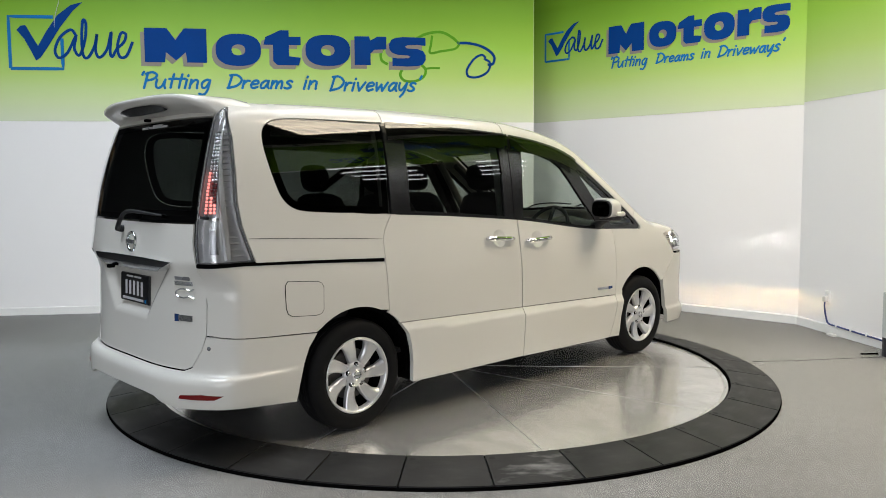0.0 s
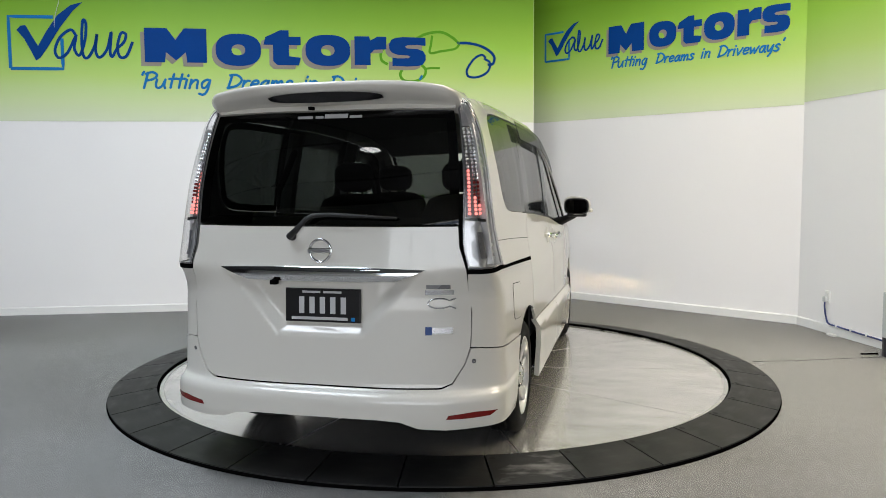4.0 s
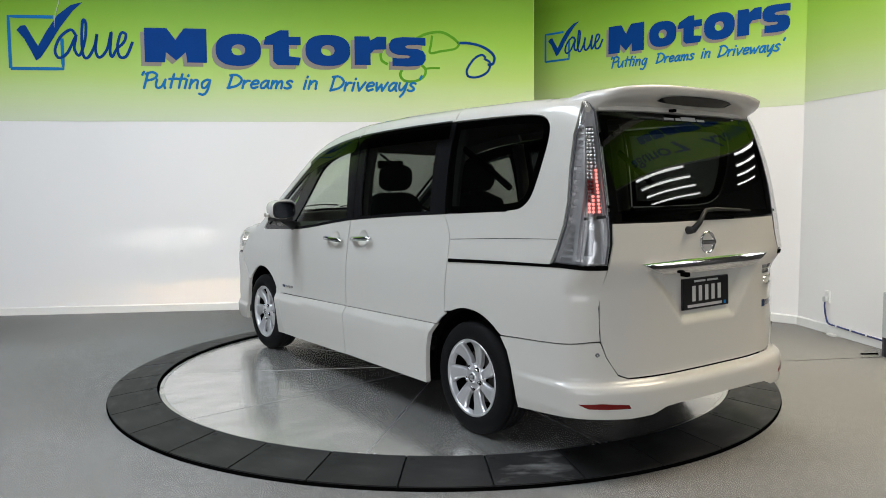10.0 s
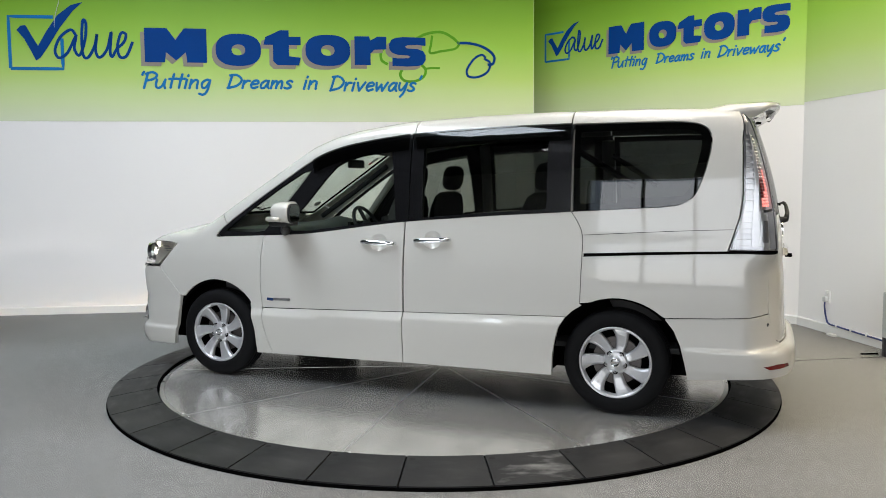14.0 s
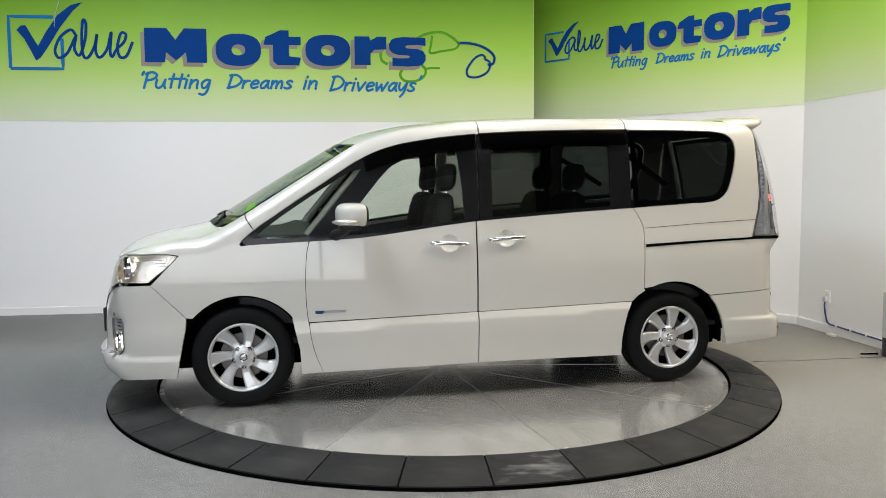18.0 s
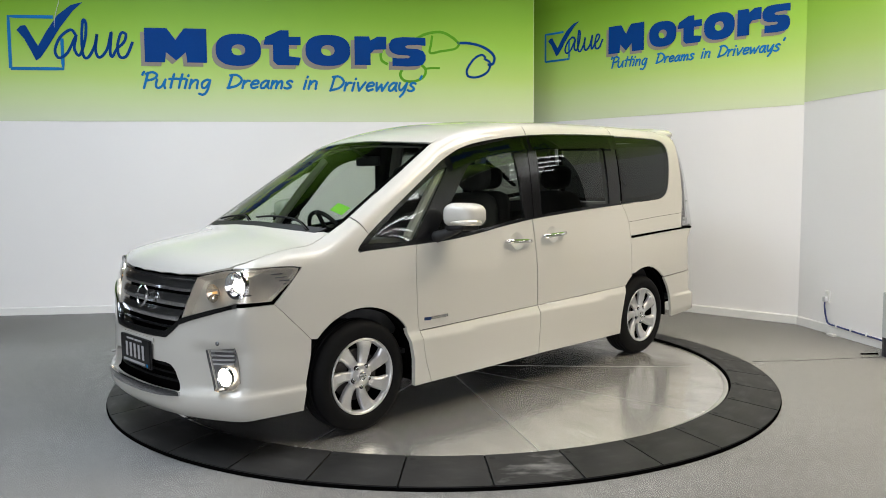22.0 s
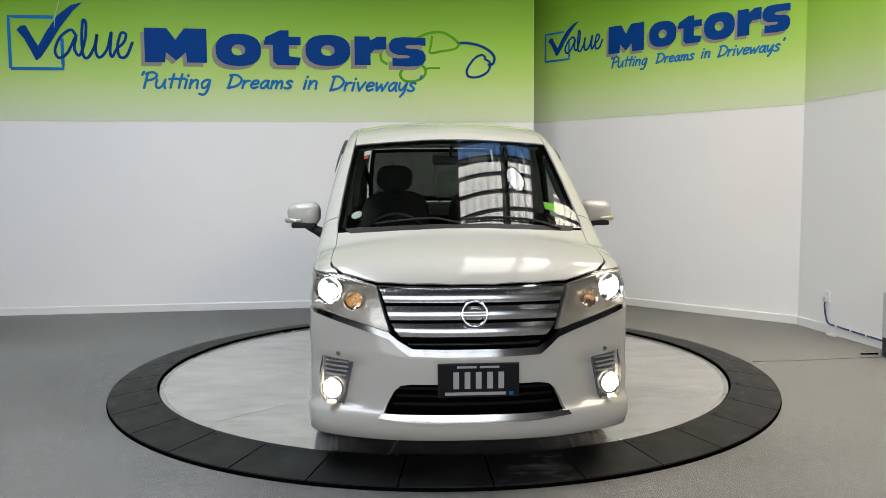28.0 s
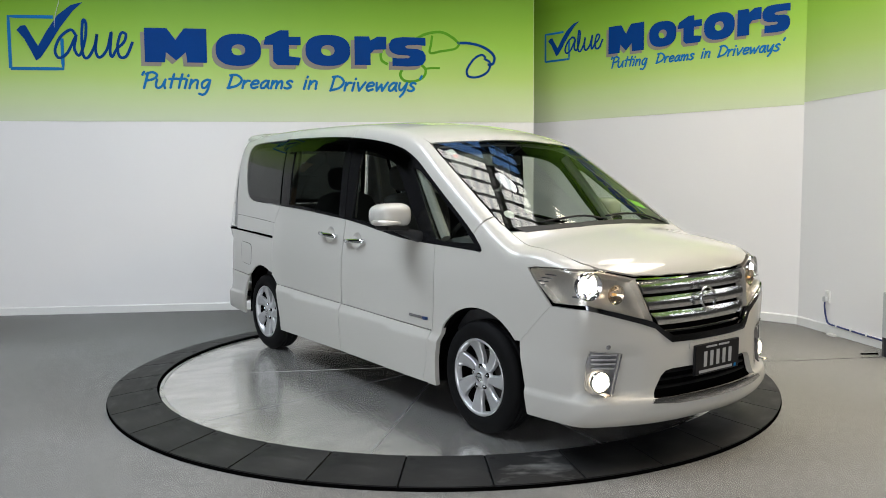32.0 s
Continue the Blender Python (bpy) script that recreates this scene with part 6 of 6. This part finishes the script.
def sign(name, wm, label, tick_box, tick, scribble, blocks, shade, slogan, logo, sw, depth=0.006):
    th = thing(name, label, "wall sign")
    m0 = wm @ Matrix.Translation((0, 0, depth))
    bm = bmesh.new()
    x0, y0, x1, y1 = tick_box
    w = sw * 1.15
    for pts in (((x0, y0), (x0, y1), (x1 - 0.08, y1)), ((x0, y0), (x1, y0), (x1, (y0 + y1) / 2 + 0.05))):
        stroke(bm, densify_line(pts), w, 0.003, m0)
    part("tick_box", bm, "sign_mid_blue", th, "open square outline")
    bm = bmesh.new()
    slab(bm, tick, 0.004, m0 @ Matrix.Translation((0, 0, 0.004)))
    part("tick_mark", bm, "sign_blue", th, "bold blue tick")
    for pts in scribble:
        bm = bmesh.new()
        stroke(bm, spline(pts, 8), sw, 0.003, m0 @ Matrix.Translation((0, 0, 0.002)))
        part("script_stroke", bm, "sign_blue", th)
    for kind, a, b, c, d in blocks:
        for off, mt, nm, lift in (((-shade, -shade * 1.0), "sign_grey", "block_shadow", 0.0), ((0, 0), "sign_blue", "block_shape", 0.004)):
            bm = bmesh.new()
            mm = m0 @ Matrix.Translation((off[0], off[1], lift))
            if kind == "ring":
                cx, cy = (a + b) / 2, (c + d) / 2
                ring_shape(bm, ellipse(cx, cy, (b - a) / 2, (d - c) / 2, 36, 2.5), ellipse(cx, cy, (b - a) * 0.15, (d - c) * 0.17, 36, 2.2), 0.004, mm)
            else:
                slab(bm, block_outline(kind, a, b, c, d), 0.004, mm)
            part(nm, bm, mt, th)
    for text, x, y, wd, ht, rot in slogan:
        brush_word(text, wd, ht, sw * 0.88, th, m0 @ pose(x, y, 0.001, 0, 0, rot))
    for pts, wd, mt in logo:
        bm = bmesh.new()
        stroke(bm, spline(pts, 8), wd, 0.003, m0 @ Matrix.Translation((0, 0, 0.0005)))
        part("line_drawing", bm, mt, th, "brush-stroke outline of a car")
    return th


def densify_line(pts, n=6):
    out = []
    for a, b in zip(pts, pts[1:]):
        out += [tuple(np.array(a) + (np.array(b) - np.array(a)) * k / n) for k in range(n)]
    return out + [pts[-1]]


def block_outline(kind, a, b, c, d):
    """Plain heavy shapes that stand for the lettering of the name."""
    w, h = b - a, d - c
    if kind == "wide":
        return [(a, c), (a + w * 0.32, c), (a + w * 0.34, c + h * 0.30), (a + w * 0.5, c + h * 0.06), (a + w * 0.66, c + h * 0.30), (a + w * 0.68, c), (b, c), (b, d), (a + w * 0.64, d), (a + w * 0.5, d - h * 0.34), (a + w * 0.36, d), (a, d)]
    if kind == "cross":
        return [(a + w * 0.25, c + h * 0.12), (a + w * 0.36, c), (b - w * 0.06, c), (b, c + h * 0.22), (a + w * 0.68, c + h * 0.26), (a + w * 0.68, c + h * 0.58), (b, c + h * 0.58), (b, c + h * 0.82), (a + w * 0.68, c + h * 0.82), (a + w * 0.68, d), (a + w * 0.45, d), (a + w * 0.05, c + h * 0.80), (a, c + h * 0.58), (a + w * 0.25, c + h * 0.58)]
    if kind == "hook":
        return [(a, c), (a + w * 0.5, c), (a + w * 0.5, c + h * 0.40), (a + w * 0.62, c + h * 0.54), (b, c + h * 0.56), (b, d), (a + w * 0.72, d), (a + w * 0.5, c + h * 0.86), (a + w * 0.46, d), (a, d)]
    bend = [(0.86, 0.985), (1.0, 0.98), (1.0, 0.70), (0.80, 0.735), (0.50, 0.72), (0.43, 0.67), (0.50, 0.61), (0.80, 0.59), (0.94, 0.52), (1.0, 0.38), (1.0, 0.22), (0.93, 0.07), (0.80, 0.01), (0.5, -0.01), (0.20, 0.005), (0.09, 0.0),
            (0.09, 0.29), (0.25, 0.265), (0.52, 0.275), (0.58, 0.32), (0.52, 0.37), (0.24, 0.385), (0.08, 0.46), (0.01, 0.58), (0.0, 0.74), (0.06, 0.89), (0.18, 0.97), (0.40, 1.0)]
    return [(a + w * x, c + h * y) for x, y in bend]


# the long sign on the back wall
TICK = [(0.317, 3.088), (0.36, 3.135), (0.41, 3.14), (0.47, 3.03), (0.53, 2.925), (0.62, 3.08), (0.74, 3.25), (0.88, 3.36), (1.005, 3.395), (0.90, 3.30), (0.76, 3.12), (0.64, 2.93), (0.55, 2.80), (0.503, 2.768), (0.46, 2.86), (0.39, 3.0)]
SCRIB = [[(0.93, 3.03), (0.87, 3.10), (0.76, 3.02), (0.70, 2.88), (0.74, 2.80), (0.83, 2.86), (0.92, 3.03), (0.90, 2.90), (0.95, 2.83), (1.01, 2.98), (1.03, 3.16), (1.0, 3.20), (0.98, 3.0), (0.99, 2.83), (1.04, 2.81), (1.11, 2.93), (1.14, 3.06)],
         [(1.14, 3.06), (1.12, 2.88), (1.16, 2.81), (1.24, 2.90), (1.29, 3.08), (1.27, 2.88), (1.29, 2.82), (1.34, 2.90), (1.42, 2.98), (1.44, 3.06), (1.39, 3.07), (1.35, 2.93), (1.37, 2.82), (1.44, 2.83), (1.51, 2.98)]]
BLOCKS = [("wide", 1.633, 2.294, 2.765, 3.134), ("ring", 2.389, 2.881, 2.735, 3.085), ("cross", 2.91, 3.318, 2.748, 3.131), ("ring", 3.369, 3.867, 2.745, 3.089), ("hook", 3.916, 4.275, 2.760, 3.078), ("bend", 4.305, 4.722, 2.752, 3.078)]
SLOGAN = [("'Putting", 1.585, 2.405, 0.75, 0.27, 0), ("Dreams", 2.492, 2.478, 0.74, 0.17, 0), ("in", 3.33, 2.475, 0.17, 0.165, 0), ("Driveways'", 3.62, 2.395, 1.07, 0.26, 0)]
LOGO = [([(4.56, 2.98), (4.62, 3.06), (4.74, 3.12), (4.90, 3.14), (5.02, 3.09), (5.11, 3.015)], 0.030, "sign_green"), ([(4.80, 3.10), (4.785, 3.0), (4.775, 2.905), (4.90, 2.925), (5.06, 2.955), (5.115, 3.01)], 0.026, "sign_green"),
        ([(5.09, 3.02), (5.22, 3.02), (5.36, 2.99), (5.47, 2.93), (5.52, 2.86), (5.50, 2.79), (5.44, 2.78)], 0.030, "sign_blue"), ([(5.42, 2.86), (5.37, 2.89), (5.28, 2.84), (5.20, 2.72), (5.22, 2.645), (5.33, 2.64), (5.44, 2.70), (5.47, 2.80), (5.40, 2.85)], 0.026, "sign_blue"),
        ([(4.30, 2.98), (4.22, 2.92), (4.22, 2.82), (4.29, 2.77)], 0.030, "sign_green"), ([(4.47, 2.74), (4.43, 2.66), (4.48, 2.59), (4.60, 2.585), (4.70, 2.64), (4.72, 2.72), (4.66, 2.78)], 0.030, "sign_green"), ([(4.71, 2.725), (4.80, 2.735), (4.885, 2.735)], 0.024, "sign_green")]
sign("wall_sign", WL, "long blue painted sign with tick box, heavy shapes and slogan", (0.238, 2.683, 0.775, 3.232), TICK, SCRIB, BLOCKS, 0.042, SLOGAN, LOGO, 0.030)


def place(pts, a, b, fx):
    """Moves sign shapes into the smaller copy's place."""
    return [tuple((fx(x), b[0] + (y - a[0]) * (b[1] - b[0]) / (a[1] - a[0]))) for x, y in pts]


FX = lambda x: float(np.interp(x, [0.238, 0.79, 1.633, 4.722], [-1.327, -0.972, -0.428, 1.606]))
V0, V1 = (2.683, 3.232), (2.897, 3.224)
T2, S2 = place(TICK, V0, V1, FX), [place(q, V0, V1, FX) for q in SCRIB]
B2 = [("wide", -0.428, 0.024, 2.888, 3.195), ("ring", 0.089, 0.410, 2.896, 3.168), ("cross", 0.425, 0.699, 2.893, 3.179), ("ring", 0.725, 1.053, 2.892, 3.167), ("hook", 1.082, 1.325, 2.896, 3.158), ("bend", 1.334, 1.606, 2.892, 3.160)]
SL2 = [("'Putting", -0.40, 2.672, 0.47, 0.19, -0.6), ("Dreams", 0.165, 2.715, 0.46, 0.12, -0.6), ("in", 0.69, 2.712, 0.11, 0.115, -0.6), ("Driveways'", 0.87, 2.66, 0.70, 0.18, -0.6)]
sign("wall_sign", WR, "shorter blue painted sign with tick box and slogan", (-1.320, 2.897, -0.975, 3.224), T2, S2, B2, 0.030, SL2, [], 0.021)

# ---- socket, cable, cabinet ----
sock = thing("power_socket", "white double wall socket with a plug in it", "power socket")
part("socket_plate", boxed(0.42, 0.49, 0.285, 0.40, 0.0, 0.012, 0.003, m=WT), "socket_white", sock)
part("rocker_switch", boxed(0.445, 0.465, 0.365, 0.385, 0.012, 0.018, 0.002, m=WT), "socket_white", sock)
plug = thing("power_plug", "grey moulded plug in the wall socket", "plug")
part("plug_body", boxed(0.437, 0.475, 0.295, 0.345, 0.0125, 0.05, 0.008, m=WT), "cabinet_grey", plug)
bm = bmesh.new()
tube(bm, spline([(0.456, 0.296, 0.035), (0.456, 0.24, 0.035), (0.46, 0.15, 0.02), (0.50, 0.098, 0.022), (0.62, 0.092, 0.024), (0.80, 0.086, 0.024), (1.0, 0.080, 0.024), (1.2, 0.076, 0.024), (1.32, 0.06, 0.03)], 8), 0.008, 8, WT)
tagged(part("power_cable", bm, "cable_blue", None, smooth=True), "dark blue power cable clipped along the skirting", "cable")
for s_ in (0.62, 0.82, 1.02):
    tagged(part("cable_clip", boxed(s_ - 0.009, s_ + 0.009, 0.074, 0.106, 0.018, 0.036, 0.003, m=WT), "socket_white"), "small white cable clip on the skirting", "cable clip", "cable clips")
tagged(part("door_stop", boxed(0.56, 0.66, 0.001, 0.022, 0.045, 0.085, 0.004, m=WT), "trim_white"), "small pale metal block lying on the carpet", "door stop")
cab = thing("cabinet", "grey metal cabinet on short black legs beside the wall", "cabinet")
part("cabinet_body", boxed(3.56, 3.755, -0.02, 0.41, 0.155, 0.525, 0.008), "cabinet_grey", cab)
for x in (3.58, 3.735):
    for y in (0.0, 0.39):
        part("leg", boxed(x - 0.015, x + 0.015, y - 0.015, y + 0.015, 0.0, 0.157), "steel_dark", cab)
bm = bmesh.new()
tube(bm, [(3.555, 0.44, 0.010), (3.48, 0.455, 0.008), (3.42, 0.45, 0.008)], 0.007, 6)
tagged(part("power_lead", bm, "seal_black"), "black lead trailing on the carpet", "cable")
bm = bmesh.new()
tube(bm, [(2.45, 0.235, 0.0), (2.8, 0.255, 0.0), (3.2, 0.32, 0.0), (3.7, 0.38, 0.0)], 0.0025, 4)
tagged(part("floor_trim", bm, "seal_black"), "dark joint line between two carpet sheets", "carpet joint", kind="structure")
bm = bmesh.new()
tube(bm, spline([(0.753, 3.46, 0.012), (0.765, 3.40, 0.02), (0.74, 3.32, 0.016), (0.71, 3.20, 0.014), (0.705, 3.10, 0.01)], 5), 0.0035, 5, WL)
tagged(part("wire_end", bm, "cabinet_grey"), "loose thin wire hanging down the back wall", "wire")

# ---- the hall around: roof, far walls, lounge ----
bm = boxed(-14, 13, -13, 7, ROOF_Z + 0.25, ROOF_Z + 0.4)
tagged(part("ceiling", bm, "roof_dark"), "dark corrugated steel roof of the hall", "ceiling", kind="structure")


SKEW = 0.40      # the roof's purlins run askew to the display walls


def skylight(k, x0, x1, y0, y1, material, skew=0.0):
    bm = bmesh.new()
    n = int((x1 - x0) / 0.07)
    rows = []
    for i in range(n + 1):
        x = x0 + (x1 - x0) * i / n
        z = ROOF_Z + 0.20 + 0.018 * math.cos(i * math.pi)
        dy = skew * (x - 1.2)
        rows.append([bm.verts.new((x, y0 + dy, z)), bm.verts.new((x, y1 + dy, z))])
    for p, q in zip(rows, rows[1:]):
        bm.faces.new((p[0], p[1], q[1], q[0])).smooth = True
    tagged(part("skylight_%d" % k, bm, material), "glowing corrugated roof sheet that lights the hall like a skylight", "skylight", kind="structure")


skylight(1, 0.35, 1.28, -2.6, 1.38, "skylight_sheet", SKEW)
skylight(2, 1.38, 2.0, -2.6, 1.38, "skylight_sheet", SKEW)
skylight(3, 0.35, 1.28, 1.45, 2.2, "skylight_blue", SKEW)
skylight(4, 1.38, 2.0, 1.45, 2.2, "skylight_blue", SKEW)
# sheets 5 to 7 are added out of view to brighten walls and van
skylight(5, -3.7, -2.0, -4.6, 0.2, "skylight_cool")
skylight(6, 3.2, 5.4, -2.7, 0.0, "skylight_warm")
skylight(7, 2.55, 3.5, 0.05, 1.5, "skylight_side")
for y in (-9.0, -6.2, -3.4):
    bm = boxed(-13, 12, y - 0.03, y + 0.03, ROOF_Z + 0.06, ROOF_Z + 0.14)
    tagged(part("roof_beam", bm, "steel_dark"), "dark steel roof purlin", "beam", "roof beams", "structure")
for k in range(13):
    y = 2.04 - 0.31 * k
    m = Matrix(((1, 0, 0, 0), (SKEW, 1, 0, y - 1.2 * SKEW), (0, 0, 1, 0), (0, 0, 0, 1)))
    bm = boxed(-1.5, 3.9, -0.02, 0.02, ROOF_Z + 0.06, ROOF_Z + 0.14, m=m)
    tagged(part("roof_beam", bm, "steel_dark"), "dark steel roof purlin", "beam", "roof beams", "structure")
bm = boxed(1.29, 1.37, -12, 3.0, ROOF_Z - 0.12, ROOF_Z + 0.1)
tagged(part("roof_beam", bm, "steel_dark"), "dark steel roof rafter", "beam", "roof beams", "structure")
for x, y in ((1.45, 0.90), (-3.2, -6.2), (2.8, -6.2)):
    hb = thing("bay_light", "white high-bay lamp under the roof", "ceiling lamp", group="bay lights")
    bm = bmesh.new()
    lathe(bm, [(0.05, 0.25), (0.08, 0.12), (0.20, 0.0), (0.19, 0.0), (0.07, 0.11)], 24, Matrix.Translation((x, y, ROOF_Z - 0.35)))
    part("shade", bm, "steel_dark", hb)
    bm = bmesh.new()
    lathe(bm, [(0.001, 0.015), (0.185, 0.012), (0.185, 0.002)], 24, Matrix.Translation((x, y, ROOF_Z - 0.35)))
    part("diffuser", bm, "strip_light", hb)
    bm = bmesh.new()
    tube(bm, [(x, y, ROOF_Z - 0.12), (x, y, ROOF_Z + 0.08)], 0.01, 6)
    part("hanger", bm, "steel_dark", hb)


def plain_wall(name, x0, x1, y0, y1, z0, z1, material="wall_white", label="plain far wall of the hall"):
    tagged(part(name, boxed(x0, x1, y0, y1, z0, z1), material), label, "wall", kind="structure")


plain_wall("wall_store", -11.0, -5.2, 6.3, 6.5, 0, ROOF_Z + 0.25, "roof_dark", "dark back wall of the store beside the showroom")
plain_wall("wall_west", -11.2, -11.0, -12.2, 6.5, 0, ROOF_Z + 0.25, "roof_dark")
plain_wall("wall_south_1", -11.0, -6.0, -12.2, -12.0, 0, ROOF_Z + 0.25)
plain_wall("wall_south_2", 3.0, 12.0, -12.2, -12.0, 0, ROOF_Z + 0.25)
plain_wall("wall_south_3", -6.0, 3.0, -12.2, -12.0, 4.2, ROOF_Z + 0.25)
# out of view; the dark colour stands in for a lack of light
plain_wall("wall_east_far", 7.0, 7.15, -12.0, -4.6, 0, ROOF_Z + 0.25, "roof_dark", "unseen end wall of the hall, coloured dark for missing light")
plain_wall("wall_east_upper", 7.0, 7.15, -4.6, 3.0, 3.5, ROOF_Z + 0.25)
plain_wall("wall_graphic_4", 6.994, 6.999, -4.6, 2.0, 3.51, ROOF_Z, "green_ombre", "lime green graphic above the lounge opening")
mat("lounge_dark", (0.07, 0.065, 0.06), 0.7, var=0.2)
plain_wall("wall_lounge", 11.8, 12.0, -12.0, 3.0, 0, 3.60, "lounge_dark", "dark panelled lounge wall")
plain_wall("wall_north", 3.82, 12.0, 2.2, 2.4, 0, ROOF_Z + 0.25, "lounge_dark", "dark end wall of the lounge")
tagged(part("lounge_ceiling", boxed(7.16, 12.0, -12.0, 3.0, 3.55, 3.65), "lounge_dark"), "low dark lounge ceiling", "ceiling", kind="structure")
for x in (7.25, 8.3, 9.4, 10.6):
    for y in (-2.5, 0.15):
        sl = thing("strip_lamp", "long white ceiling strip lamp in the lounge", "ceiling lamp", group="lounge strip lamps")
        part("lamp_tray", boxed(x - 0.12, x + 0.12, y - 0.80, y + 0.80, 3.50, 3.552), "socket_white", sl)
        part("diffuser", boxed(x - 0.10, x + 0.10, y - 0.78, y + 0.78, 3.49, 3.5005), "strip_light", sl)
WE = Matrix(((0, 0, -1, 6.99), (-1, 0, 0, 0.6), (0, 1, 0, 0), (0, 0, 0, 1)))
ls = thing("lounge_sign", "blue painted lettering on the green wall above the lounge", "wall sign")
words("sign_word", "Delivery", 1.95, 0.50, 0.002, "sign_blue", ls, WE @ pose(-0.2, 3.74, 0), shear=0.2, bold=0.01)
words("sign_word", "Lounge", 1.7, 0.50, 0.002, "sign_blue", ls, WE @ pose(2.0, 3.70, 0), shear=0.2, bold=0.01)
for kind, a, b, c, d in BLOCKS:
    bm = bmesh.new()
    slab(bm, rounded((a - 1.6) * 0.62 + 1.0, (b - 1.6) * 0.62 + 1.0, (c - 2.75) * 0.9 + 4.42, (d - 2.75) * 0.9 + 4.42, 0.05), 0.003, WE)
    part("block_shape", bm, "sign_blue", ls)
# store beside the showroom, seen in the van's dark glass
mat("carton", (0.30, 0.20, 0.11), 0.8, var=0.15)
rack = thing("storage_rack", "dark steel storage rack holding cardboard cartons", "rack")
for x in (-8.6, -6.4):
    for y in (4.2, 4.9):
        part("post", boxed(x - 0.03, x + 0.03, y - 0.03, y + 0.03, 0, 3.4), "steel_dark", rack)
for z in (0.5, 1.6, 2.7):
    part("shelf", boxed(-8.7, -6.3, 4.12, 4.98, z - 0.06, z), "steel_dark", rack)
for x, z, w, h in ((-8.3, 0.5, 0.5, 0.6), (-7.5, 0.5, 0.6, 0.5), (-6.8, 0.5, 0.4, 0.7), (-8.2, 1.6, 0.6, 0.5), (-7.4, 1.6, 0.5, 0.7), (-6.75, 1.6, 0.4, 0.45), (-8.1, 2.7, 0.7, 0.5), (-7.0, 2.7, 0.6, 0.55)):
    cb = thing("carton", "closed brown cardboard carton on the storage rack", "box", group="cartons")
    part("carton_body", boxed(x - w / 2, x + w / 2, 4.25, 4.85, z + 0.001, z + h, 0.006), "carton", cb)
    part("tape_strip", boxed(x - 0.03, x + 0.03, 4.247, 4.853, z + 0.02, z + h + 0.002), "cabinet_grey", cb)
# unseen shop front added behind the camera, in front of the daylight area lamp
for k in range(6):
    x = -6.0 + 1.5 * k
    wf = thing("window_%d" % (k + 1), "tall clear shop front window", "window", kind="structure")
    part("frame", boxed(x, x + 0.06, -12.15, -12.05, 0, 4.2), "steel_dark", wf)
    part("sill", boxed(x + 0.06, x + 1.5, -12.15, -12.05, 0, 0.08), "steel_dark", wf)
    part("transom", boxed(x + 0.06, x + 1.5, -12.15, -12.05, 2.4, 2.46), "steel_dark", wf)
mat("ground_tar", (0.10, 0.10, 0.10), 0.9, var=0.2)
tagged(part("ground", boxed(-200, 200, -220, 200, -0.4, -0.21), "ground_tar"), "grey outdoor yard", "ground", kind="structure")


def motions():
    turn = [(float(t), 8.2116 * t + 43.36) for t in range(33)]
    walk(disc, [(t, pose(0, 0, 0, 0, 0, a)) for t, a in turn])
    walk(van, [(t, pose(0, 0, 0, 0, 0, a) @ pose(0.0023, 0.0121, DISC_Z)) for t, a in turn])


motions()
